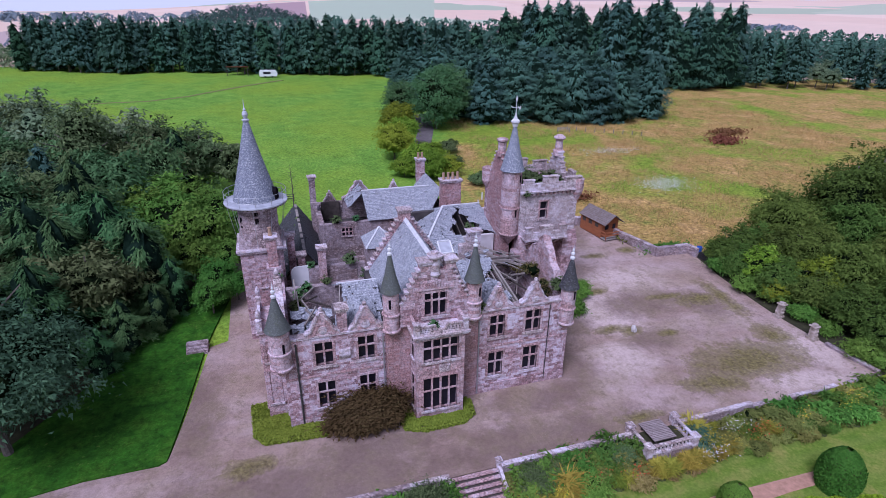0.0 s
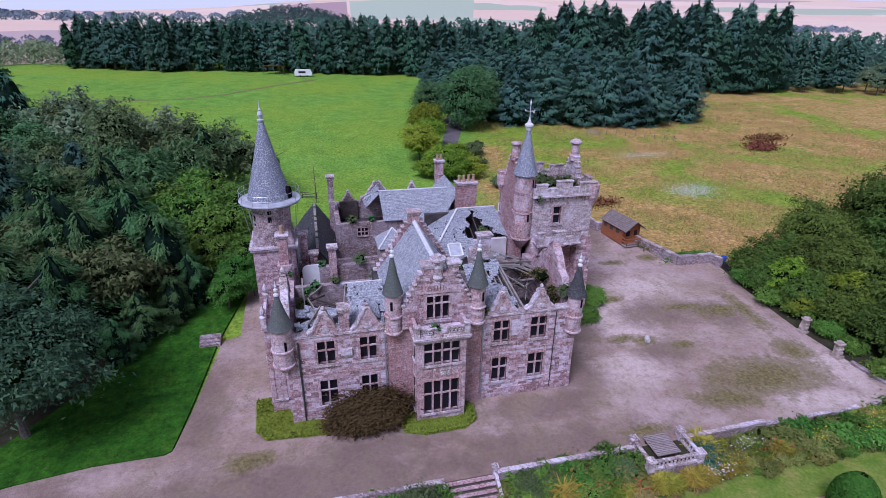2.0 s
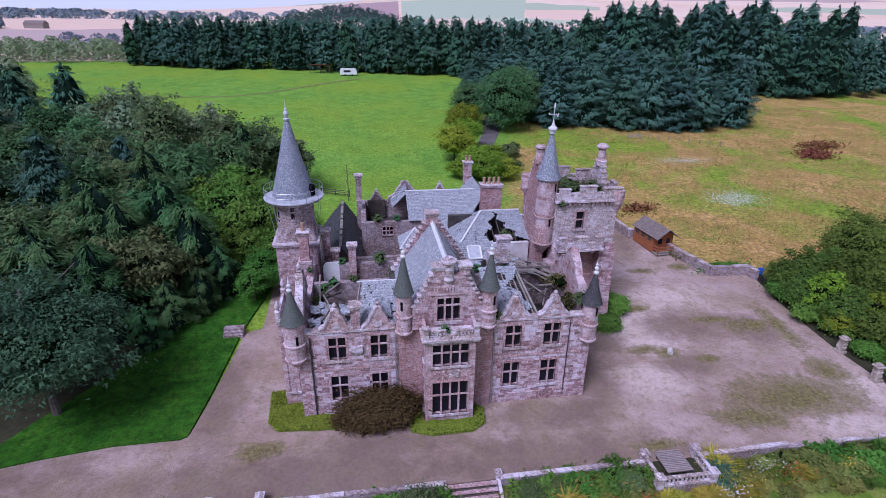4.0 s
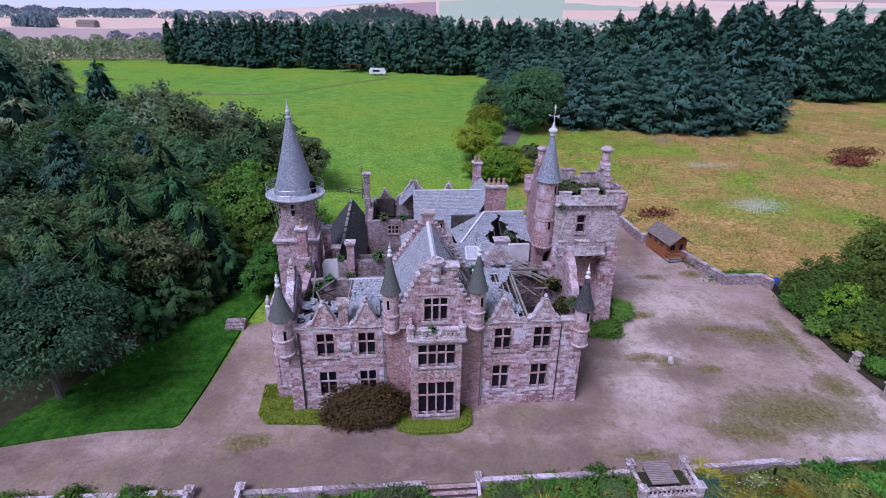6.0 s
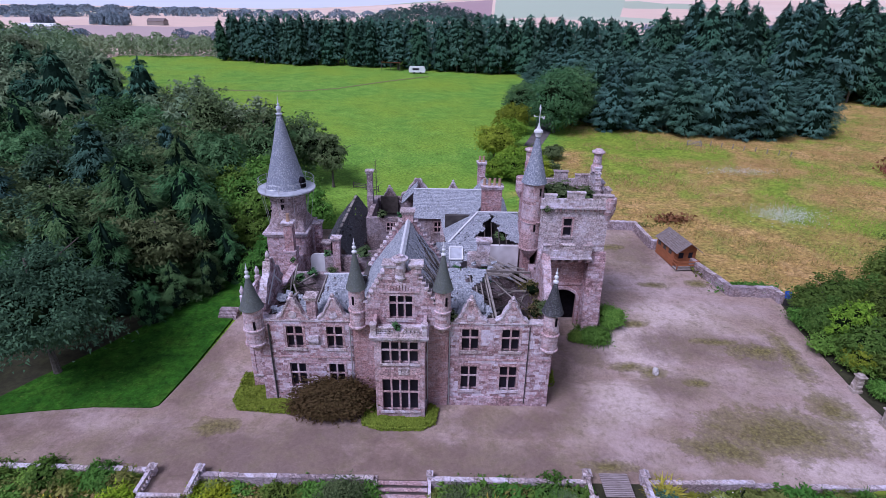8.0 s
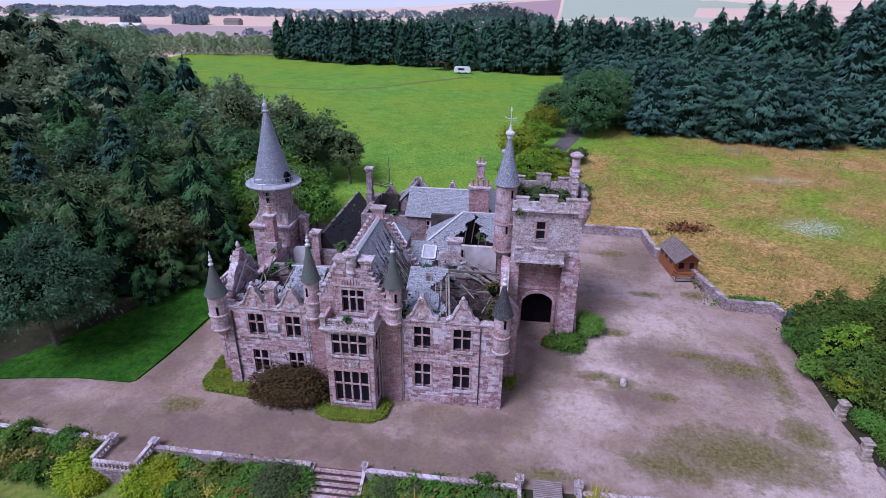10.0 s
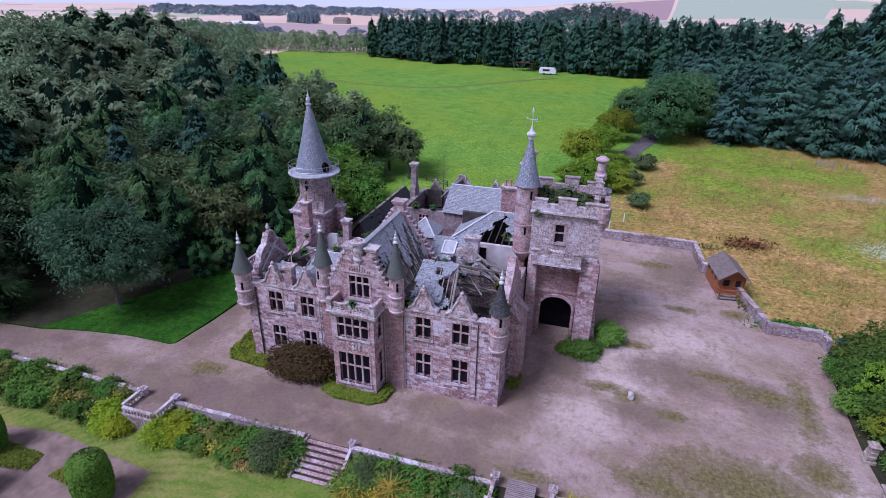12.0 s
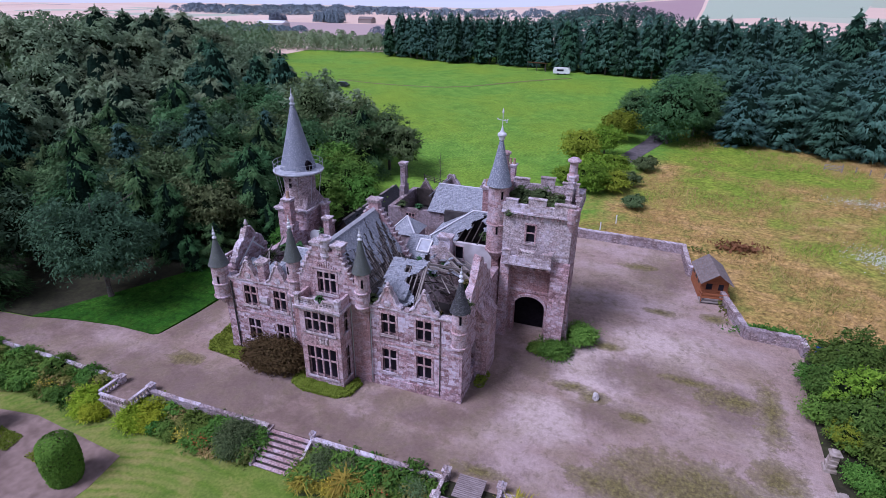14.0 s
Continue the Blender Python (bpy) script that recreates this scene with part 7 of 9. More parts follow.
# yellow-green trees by the drive
drive_models = [broadleaf(8.4, 4.3, 141, L_yellow, 0.28, 10000, 0.0, "yellow-green tree beside the drive"), broadleaf(5.4, 4.0, 142, L_yellow, 0.27, 8000, 0.0, "low yellow-green bush beside the drive"), broadleaf(3.2, 2.6, 143, L_olive, 0.25, 5000, 0.0, "rounded olive green bush beside the drive")]
for o, (x, y) in zip(drive_models, ((12.6, 71), (16.2, 58), (24.6, 73))):
    o.location = (x, y, ground_z(x, y))
for k, x, y, s in ((0, 16.5, 80, 0.9), (1, 20.0, 59, 0.75), (2, 22.0, 63, 0.9), (1, 12.0, 60, 0.7), (2, 23.5, 52, 0.8), (0, 18.5, 93, 1.0), (1, 16.0, 64.5, 0.95), (1, 19.6, 68.0, 0.8)):
    place(drive_models[k], x, y, s, x * 31)
# trees on the wood's meadow side
edge_models = [broadleaf(14.2, 6.4, 144, L_olive, 0.36, 12000, 0.0, "broad olive-brown tree at the meadow's edge"), broadleaf(18.0, 4.6, 145, L_olive, 0.3, 9000, 0.05, "tall thin-leaved olive-grey tree", spray=0.13), broadleaf(11.0, 2.9, 146, L_olive, 0.26, 6000, 0.05, "slender olive tree at the meadow's edge")]
for o, (x, y) in zip(edge_models, ((-27.5, 54), (-36.5, 55), (-16.5, 54))):
    o.location = (x, y, ground_z(x, y))
place(edge_models[0], -21.5, 57, 0.88, 30)
place(edge_models[0], -50.0, 74, 0.95, 130)
place(edge_models[1], -40.5, 62, 0.8, 80)
blue_spruce = spruce(16.0, 3.7, 147, L_spruce, 330, 20, 0.4, 0.0, 0.55, -0.1, "blue-green spruce among the woodland trees")
blue_spruce.location = (-43.5, 33.0, ground_z(-43.5, 33.0))
place(blue_spruce, -52, 26, 0.85, 100)
place(blue_spruce, -39, 44, 0.8, 200)
# spruce plantation behind the meadow
spruce_models = [
    spruce(20.5, 4.3, 151, L_spruce, 185, 13, 0.75, 0.02, 0.52, -0.25, "tall dark plantation spruce", "spruce"),
    spruce(19.5, 4.1, 152, L_fir, 185, 13, 0.75, 0.03, 0.5, -0.3, "tall dark plantation spruce", "spruce"),
    spruce(20.5, 4.1, 153, L_spruce, 175, 13, 0.75, 0.15, 0.54, -0.2, "tall dark plantation spruce with bare lower trunk", "spruce"),
]
for o, (x, y) in zip(spruce_models, ((-60, 212), (-10, 198), (20, 192))):
    o.location = (x, y, ground_z(x, y))
PLANT_W = [(-98, 218), (-40, 203), (-6, 195), (-6, 205.5), (-95, 229)]
PLANT_E = [(-2, 193.5), (38, 184), (75, 172), (78, 182), (40, 195), (-2, 204.5)]
fill(PLANT_W, 5.2, spruce_models, 10, 0.86, 1.0, tall=(0.94, 1.02), group="plantation edge")
fill(PLANT_E, 5.3, spruce_models, 14, 0.92, 1.05, tall=(0.95, 1.04), group="plantation edge")
WOOD_EAST = [(75, 170), (112, 146), (150, 134), (214, 122), (260, 110), (265, 128), (180, 158), (90, 186)]
fill(WOOD_EAST, 7.4, spruce_models + [mid_models[3]], 12, 1.24, 1.45, skip=lambda x, y: x > 163, tall=(0.95, 1.08), group="east wood")
fill(WOOD_EAST, 9.0, spruce_models + [mid_models[0]], 13, 0.7, 0.9, skip=lambda x, y: x <= 163, group="east wood")


def far_wood(name, poly, gap, seed, h, label, mat=None, k=46, size=0.26):
    """Far-off woodland as one mass of small cards."""
    rng = np.random.default_rng(seed)
    r2 = random.Random(seed)
    pts, nr, sz = [], [], []
    x0, x1 = min(p[0] for p in poly), max(p[0] for p in poly)
    y0, y1 = min(p[1] for p in poly), max(p[1] for p in poly)
    y = y0
    while y < y1:
        x = x0
        while x < x1:
            px, py = x + r2.uniform(-0.4, 0.4) * gap, y + r2.uniform(-0.4, 0.4) * gap
            if inside(px, py, poly):
                hh = h * r2.uniform(0.75, 1.15)
                gz = ground_z(px, py)
                u = rng.random(k) ** 0.7
                a = rng.uniform(0, 6.28, k)
                rad = gap * 0.7 * (1.05 - u) ** 0.5
                for i in range(k):
                    pts.append((px + rad[i] * math.cos(a[i]), py + rad[i] * math.sin(a[i]), gz + hh * u[i]))
                    nr.append((math.cos(a[i]), math.sin(a[i]), 0.8))
                    sz.append(gap * size)
            x += gap
        y += gap
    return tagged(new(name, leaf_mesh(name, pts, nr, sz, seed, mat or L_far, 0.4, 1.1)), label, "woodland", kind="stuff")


far_wood("plantation", [(-94, 229), (-4, 206), (76, 184), (90, 186), (180, 158), (310, 128), (330, 180), (180, 225), (20, 245), (-90, 255)], 7.0, 61, 17.5, "dense dark spruce plantation", L_spruce, 110, 0.17)
far_wood("west_wood", [(-112, -25), (-112, 137), (-160, 215), (-270, 215), (-270, -25)], 9.5, 66, 15, "dense mixed woodland to the west", L_hazed_wood, 190, 0.085)
far_wood("hedgerow", [(-230, 232), (-96, 224), (-94, 246), (-230, 268)], 6.0, 63, 8.5, "thick hedgerow beyond the meadow", L_hazed_wood, 230, 0.12)
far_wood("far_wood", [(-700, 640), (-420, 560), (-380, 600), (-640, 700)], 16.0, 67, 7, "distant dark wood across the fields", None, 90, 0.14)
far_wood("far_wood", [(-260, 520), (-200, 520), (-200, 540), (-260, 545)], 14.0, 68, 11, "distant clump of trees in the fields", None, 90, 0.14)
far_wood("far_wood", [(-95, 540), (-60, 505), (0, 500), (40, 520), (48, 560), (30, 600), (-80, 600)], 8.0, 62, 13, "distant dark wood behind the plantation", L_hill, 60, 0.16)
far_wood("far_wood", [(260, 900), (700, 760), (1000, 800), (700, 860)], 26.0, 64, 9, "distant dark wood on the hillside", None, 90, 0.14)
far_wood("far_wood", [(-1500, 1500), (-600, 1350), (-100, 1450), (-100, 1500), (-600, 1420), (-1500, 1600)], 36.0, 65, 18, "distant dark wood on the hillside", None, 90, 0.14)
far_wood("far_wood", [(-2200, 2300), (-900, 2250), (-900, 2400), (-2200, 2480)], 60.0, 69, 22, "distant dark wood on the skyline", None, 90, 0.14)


# farm buildings far off in the stubble
def farm_shed(x, y, w, d, h, wall, roof, label):
    g = ground_z(x, y)
    t = thing("farm_shed", label, "farm building")
    bm = bmesh.new()
    box(bm, x - w / 2, x + w / 2, y - d / 2, y + d / 2, g - 2, g + h * 0.6)
    part("wall", bm, wall, t)
    bm = bmesh.new()
    prism(bm, [(y - d / 2 - 0.6, g + h * 0.6), (y + d / 2 + 0.6, g + h * 0.6), (y, g + h)], "x", x - w / 2 - 0.6, x + w / 2 + 0.6)
    part("roof", bm, roof, t)


farm_shed(-482, 943, 27, 18, 11, M_timber, M_felt, "dark weathered barn beyond the meadow")
farm_shed(-536, 734, 46, 20, 9, M_lime, M_white, "long white-roofed farm shed beyond the wood")
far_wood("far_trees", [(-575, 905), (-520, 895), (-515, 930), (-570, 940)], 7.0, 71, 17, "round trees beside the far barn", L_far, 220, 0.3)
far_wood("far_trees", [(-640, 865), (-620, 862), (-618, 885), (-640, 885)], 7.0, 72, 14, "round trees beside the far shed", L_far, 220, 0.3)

# bare sapling behind the rear wing
bare_tree = thing("bare_sapling", "thin leafless sapling behind the rear wing", "tree")
rng = random.Random(31)
bm = bmesh.new()
tube(bm, [(0, 0, -0.2), (0.1, 0, 3.0), (0.0, 0.1, 6.5)], 0.09, 6, 0.02)
for k in range(22):
    z = 1.5 + 4.6 * k / 22
    a = 2.4 * k
    ln = 1.5 - 0.18 * z
    tube(bm, [(0.05, 0, z), (math.cos(a) * ln, math.sin(a) * ln, z + ln * 0.9)], 0.03, 4, 0.008)
part("branches", bm, M_bark, bare_tree)
bare_tree.location = (-8.6, 50, ground_z(-8.6, 50))


# ---- garden wall, steps and bastions ----
def low_wall(name, p, q, z0, z1, thick, label, cope=1.3, mat=None):
    """A low stone wall from p to q with separate coping stones."""
    t = thing(name, label, "wall", kind="structure")
    p, q = Vector((*p, 0)), Vector((*q, 0))
    d = (q - p)
    ln = d.length
    d.normalize()
    s = Vector((-d.y, d.x, 0)) * thick / 2
    k = max(1, int(ln / 3))
    bm = bmesh.new()
    prev = None
    for i in range(k + 1):
        c = p + d * ln * i / k
        g = max(ground_z(c.x, c.y), 0.0 if z0 < -0.5 else -9)
        ring = [bm.verts.new(c + s * u + Vector((0, 0, (z0 if z0 < -0.5 else g - 0.3) if w == 0 else g + z1))) for u, w in ((-1, 0), (1, 0), (1, 1), (-1, 1))]
        if prev:
            for a in range(4):
                bm.faces.new((prev[a], prev[(a + 1) % 4], ring[(a + 1) % 4], ring[a]))
        else:
            bm.faces.new(ring)
        prev = ring
    bm.faces.new(prev)
    part("wall_body", bm, mat or M_rubble, t)
    n = max(1, int(ln / cope))
    rng = random.Random(int(ln * 10))
    for i in range(n):
        a, b = p + d * (ln * i / n + 0.02), p + d * (ln * (i + 1) / n - 0.02)
        ga, gb = max(ground_z(a.x, a.y), 0 if z0 < -0.5 else -9) + z1, max(ground_z(b.x, b.y), 0 if z0 < -0.5 else -9) + z1
        bm = bmesh.new()
        j = rng.uniform(-0.015, 0.03)
        beam(bm, a + Vector((0, 0, ga + 0.06 + j)), b + Vector((0, 0, gb + 0.06 + j)), thick + 0.05 + rng.uniform(-0.05, 0.04), 0.12)
        rag(bm, 0.02, i)
        part("coping_stone", bm, M_rubble if rng.random() < 0.35 else M_pale, t)
    return t


def pier(parent, x, y, z0, z1, w=0.5):
    bm = bmesh.new()
    box(bm, x - w / 2, x + w / 2, y - w / 2, y + w / 2, z0, z1)
    c = part("pier", bm, M_pale, parent)
    bm = bmesh.new()
    box(bm, x - w / 2 - 0.07, x + w / 2 + 0.07, y - w / 2 - 0.07, y + w / 2 + 0.07, z1, z1 + 0.1)
    prism(bm, [(x - w / 2, z1 + 0.1), (x + w / 2, z1 + 0.1), (x, z1 + 0.26)], "y", y - w / 2, y + w / 2)
    part("pier_cap", bm, M_pale, c)


def balustrade(parent, p, q, z0, z1):
    """Rails with pierced uprights between two points."""
    p, q = Vector((*p, 0)), Vector((*q, 0))
    ln = (q - p).length
    bm = bmesh.new()
    beam(bm, p + Vector((0, 0, z1)), q + Vector((0, 0, z1)), 0.26, 0.12)
    part("top_rail", bm, M_pale, parent)
    bm = bmesh.new()
    beam(bm, p + Vector((0, 0, z0 + 0.06)), q + Vector((0, 0, z0 + 0.06)), 0.28, 0.16)
    part("base_rail", bm, M_pale, parent)
    n = int(ln / 0.32)
    for i in range(n):
        c = p.lerp(q, (i + 0.5) / n)
        bm = bmesh.new()
        lathe(bm, c.x, c.y, [(0.09, z0 + 0.14), (0.09, z0 + 0.2), (0.05, z0 + 0.28), (0.1, z0 + 0.45), (0.05, z1 - 0.14), (0.09, z1 - 0.06)], 7)
        part("baluster", bm, M_pale, parent)


WY = -8.35
low_wall("garden_wall", (-60, WY + 1.0), (-17.7, WY + 0.35), -1.4, 0.24, 0.34, "mossy rubble garden wall with pale coping")
low_wall("garden_wall", (-14.1, WY), (-1.7, WY), -1.4, 0.24, 0.34, "mossy rubble garden wall with pale coping")
low_wall("garden_wall", (2.35, WY), (13.3, WY), -1.4, 0.22, 0.34, "mossy rubble garden wall with pale coping")
low_wall("garden_wall", (17.6, WY), (25.4, WY + 0.25), -1.4, 0.22, 0.34, "mossy rubble garden wall with pale coping")
low_wall("garden_wall", (25.4, WY + 0.2), (40.4, WY + 0.3), -1.4, -0.12, 0.3, "low sunken garden wall edge")
steps = thing("garden_steps", "worn stone garden steps with side walls", "steps", kind="structure")
for k in range(7):
    bm = bmesh.new()
    y = WY + 0.25 - k * 0.42
    z = -0.02 - k * 0.185
    box(bm, -1.45, 2.1, y - 0.5, y - 0.19, z - 0.08, z)
    rag(bm, 0.012, k)
    st = part("step", bm, M_ashlar, steps)
    # dark box fills the riser and the strip behind each tread
    bm = bmesh.new()
    box(bm, -1.44, 2.09, y - 0.44, y, z - 0.35, z - 0.05)
    part("riser", bm, M_timber_dark, st, "dark riser and strip behind the tread")
for x in (-1.6, 2.25):
    bm = bmesh.new()
    prism(bm, [(WY + 0.4, -1.4), (WY + 0.4, 0.12), (WY - 0.2, 0.1), (WY - 2.8, -1.0), (WY - 2.8, -1.4)], "x", x - 0.11, x + 0.11)
    part("side_wall", bm, M_pale, steps)
pier(steps, 2.25, WY + 0.2, -0.2, 0.55, 0.34)


def bastion(x0, x1, y1, name, label, outer=True):
    t = thing(name, label, "terrace", kind="structure")
    bm = bmesh.new()
    box(bm, x0, x1, y1, -8.21, -1.4, -0.03)
    part("platform", bm, M_rubble, t)
    bm = bmesh.new()
    box(bm, x0 + 0.2, x1 - 0.2, y1 + 0.25, -8.21, -0.03, 0.0)
    part("terrace_floor", bm, M_soil_dark if outer else M_gravel, t)
    for x, y in ((x0 + 0.1, WY + 0.3), (x1 - 0.1, WY + 0.3)) + (((x0 + 0.1, y1 + 0.1), (x1 - 0.1, y1 + 0.1)) if outer else ()):
        pier(t, x, y, -0.1, 0.8 if outer else 0.6)
    balustrade(t, (x0 + 0.1, WY), (x0 + 0.1, y1 + 0.3), -0.03, 0.68)
    balustrade(t, (x1 - 0.1, WY), (x1 - 0.1, y1 + 0.3), -0.03, 0.68)
    balustrade(t, (x0 + 0.35, y1 + 0.1), (x1 - 0.35, y1 + 0.1), -0.03, 0.68)
    return t


bastion(13.3, 17.6, -10.5, "terrace_bastion", "pale stone balustraded viewing terrace in the garden wall")
bastion(-17.7, -14.1, -10.6, "terrace_bastion", "low gravelled viewing terrace with weathered balustrade", False)
M_plank = plain("silvered_planks", (0.36, 0.3, 0.29), (0.22, 0.175, 0.165), 3.0, 0.85, stretch=(0.5, 4, 1))
deck = thing("timber_table", "weathered grey plank table on the terrace", "table")
for k in range(13):
    bm = bmesh.new()
    y = -9.75 + k * 0.16
    beam(bm, (14.35, y, 0.5), (16.35, y, 0.5), 0.11, 0.05)
    part("plank", bm, M_plank, deck)
# added dark sheet: paints the shadow seen through the plank gaps
bm = bmesh.new()
box(bm, 14.4, 16.3, -9.8, -7.78, 0.4, 0.45)
part("shadow_board", bm, M_timber_dark, deck, "dark sheet added for the shadow between the planks")
for x in (14.6, 16.1):
    bm = bmesh.new()
    box(bm, x - 0.06, x + 0.06, -9.75, -7.85, 0.28, 0.398)
    part("bearer", bm, M_timber_dark, deck)
    for y in (-9.7, -8.0):
        bm = bmesh.new()
        box(bm, x - 0.07, x + 0.07, y - 0.07, y + 0.07, -0.05, 0.28)
        part("leg", bm, M_timber_dark, deck)

# ---- yard walls, gate piers, cabin ----
for p, q, h in (((15.0, 38.3), (30.5, 37.6), 1.2), ((30.6, 37.8), (31.1, 31.4), 1.2), ((31.0, 31.3), (32.2, 31.1), 1.2), ((33.6, 29.6), (35.9, 18.8), 1.15), ((35.8, 18.7), (40.7, 18.5), 1.15), ((40.8, 18.7), (40.9, 16.9), 1.1)):
    low_wall("yard_wall", p, q, 0.0, h, 0.5, "grey rubble yard wall with rough coping", 0.9)
low_wall("yard_kerb", (39.9, -2.9), (40.3, -8.0), 0.0, 0.2, 0.35, "low crumbling stone edge", 1.0)
bm = bmesh.new()
box(bm, 41.1, 41.35, 14.2, 16.8, 0.5, 1.6)
tagged(part("black_board", bm, M_black), "black board fence beside the wall end", "fence")
def gate_pier(x, y, lean):
    """A leaning pier of stacked weathered stones under a worn cap."""
    t = thing("gate_pier", "pale weathered stone gate pier leaning a little, with a worn cap", "gate pier", "gate piers")
    g = ground_z(x, y)
    for nm, w, a, b in (("base", 0.44, -0.2, 0.3), ("stone", 0.33, 0.3, 0.72), ("stone", 0.31, 0.72, 1.12), ("stone", 0.29, 1.12, 1.5), ("cap", 0.4, 1.5, 1.66), ("cap_stone", 0.24, 1.66, 1.84)):
        bm = bmesh.new()
        dx = lean * max(a, 0)
        box(bm, x - w + dx, x + w + dx, y - w, y + w, g + a, g + b)
        bmesh.ops.bevel(bm, geom=bm.edges[:], offset=0.05, segments=1, affect="EDGES")
        rag(bm, 0.03, int(x * 10 + b * 10))
        part(nm, bm, M_pierstone, t)


gate_pier(39.9, 2.75, 0.05)
gate_pier(39.5, -1.75, -0.1)

cabin = thing("garden_cabin", "orange timber summerhouse with a veranda and felt roof", "cabin")
A = pose(33.1, 28.2, ground_z(33.1, 28.2) + 0.12, 0, 0, 7) @ Matrix.Diagonal((1.0, 1.0, 1.2, 1))
W, D, H, R = 1.45, 2.3, 1.95, 2.8
bm = bmesh.new()
for k in range(14):
    z0, z1 = 0.14 * k, 0.14 * k + 0.125
    for x0, x1, y0, y1 in ((-W, W, -D, -D + 0.06), (-W, W, D - 0.06, D), (-W, -W + 0.06, -D + 0.06, D - 0.06), (W - 0.06, W, -D + 0.06, D - 0.06)):
        box(bm, x0, x1, y0, y1, z0, z1)
    box(bm, -W + 0.02, W - 0.02, -D + 0.02, D - 0.02, z0, z0 + 0.14)
prism(bm, [(-W, 1.96), (W, 1.96), (0, R)], "y", -D, -D + 0.06)
prism(bm, [(-W, 1.96), (W, 1.96), (0, R)], "y", D - 0.06, D)
bmesh.ops.transform(bm, matrix=A, verts=bm.verts)
part("wall", bm, M_cedar, cabin)
for s in (-1, 1):
    rows_n = 8
    for k in range(rows_n):
        f0, f1 = k / rows_n, (k + 1) / rows_n
        bm = bmesh.new()
        x0, x1 = s * (W + 0.3) * (1 - f0), s * (W + 0.3) * (1 - f1)
        za, zb = 1.82 + (R + 0.1 - 1.82) * f0, 1.82 + (R + 0.1 - 1.82) * f1
        slab(bm, [(x0, -D - 1.0, za + 0.03), (x0, D + 0.2, za + 0.03), (x1, D + 0.2, zb), (x1, -D - 1.0, zb)], 0.05)
        bmesh.ops.transform(bm, matrix=A, verts=bm.verts)
        part("roof_strip", bm, M_felt, cabin)
for x0, x1, y in ((-0.95, -0.15, -D - 0.01), (0.35, 1.05, -D - 0.01)):
    bm = bmesh.new()
    box(bm, x0, x1, y - 0.03, y, 0.75 if x0 > 0 else 0.1, 1.65)
    bmesh.ops.transform(bm, matrix=A, verts=bm.verts)
    w = part("window" if x0 > 0 else "door", bm, M_cedar, cabin)
    bm = bmesh.new()
    box(bm, x0 + 0.08, x1 - 0.08, y - 0.04, y - 0.03, 0.95, 1.57)
    bmesh.ops.transform(bm, matrix=A, verts=bm.verts)
    part("pane", bm, M_glass, w)
for y0 in (-1.6, -0.2, 1.2):
    bm = bmesh.new()
    box(bm, -W - 0.04, -W, y0, y0 + 0.7, 1.15, 1.6)
    bmesh.ops.transform(bm, matrix=A, verts=bm.verts)
    part("window", bm, M_timber_dark, cabin)
bm = bmesh.new()
box(bm, -W, W, -D - 1.1, -D, -0.02, 0.08)
bmesh.ops.transform(bm, matrix=A, verts=bm.verts)
part("veranda_floor", bm, M_timber, cabin)
for z in (0.45, 0.8):
    for x0, x1, y0, y1 in ((-W, W, -D - 1.1, -D - 1.02), (-W, -W + 0.07, -D - 1.02, -D), (W - 0.07, W, -D - 1.02, -D)):
        bm = bmesh.new()
        box(bm, x0, x1, y0, y1, z, z + 0.13)
        bmesh.ops.transform(bm, matrix=A, verts=bm.verts)
        part("veranda_rail", bm, M_cedar, cabin)
for x in (-W + 0.05, W - 0.05):
    bm = bmesh.new()
    box(bm, x - 0.05, x + 0.05, -D - 1.1, -D - 1.0, 0, 1.0)
    bmesh.ops.transform(bm, matrix=A, verts=bm.verts)
    part("post", bm, M_cedar, cabin)

# ---- low walls and steps by the lawn ----
ls = thing("lawn_steps", "short flight of mossy stone steps by the lawn", "steps", kind="structure")
for k in range(3):
    bm = bmesh.new()
    g = ground_z(-20, 13)
    box(bm, -20.6, -18.7, 12.0 + k * 0.3, 13.3, g - 0.2, g + 0.22 * (k + 1))
    rag(bm, 0.02, k)
    part("step", bm, M_rubble, ls)

# ---- far things: caravan, car, track ----
van = thing("white_caravan", "white caravan parked at the wood's edge", "caravan")
g = ground_z(-9.5, 187)
bm = bmesh.new()
prism(bm, [(-3.2, g + 0.5), (3.0, g + 0.5), (3.3, g + 1.4), (2.7, g + 2.6), (-2.9, g + 2.7), (-3.3, g + 1.6)], "y", 186, 188.2)
for v in bm.verts:
    v.co.x -= 9.0
part("body", bm, M_white, van)
for x in (-10.2, -7.6):
    bm = bmesh.new()
    prism(bm, [(x + 0.34 * math.cos(2 * math.pi * i / 12), g + 0.36 + 0.34 * math.sin(2 * math.pi * i / 12)) for i in range(12)], "y", 185.9, 186.2)
    part("wheel", bm, M_black, van)
bm = bmesh.new()
box(bm, -10.8, -8.2, 185.96, 186, g + 1.4, g + 2.1)
part("window", bm, M_glass, van)
sh = thing("open_shelter", "low dark animal shelter under the trees", "shelter")
bm = bmesh.new()
slab(bm, [(-24, 194, 9.6), (-16, 192, 9.6), (-16, 195, 9.0), (-24, 197, 9.0)], 0.12)
part("roof", bm, M_redrust, sh)
for x, y in ((-23.8, 194.2), (-20, 193.2), (-16.3, 192.3)):
    bm = bmesh.new()
    box(bm, x - 0.1, x + 0.1, y - 0.1, y + 0.1, ground_z(x, y) - 0.2, 9.5)
    part("post", bm, M_timber_dark, sh)
car = thing("dark_car", "dark car parked on the meadow's edge", "car")
g = ground_z(-75.5, 135)
bm = bmesh.new()
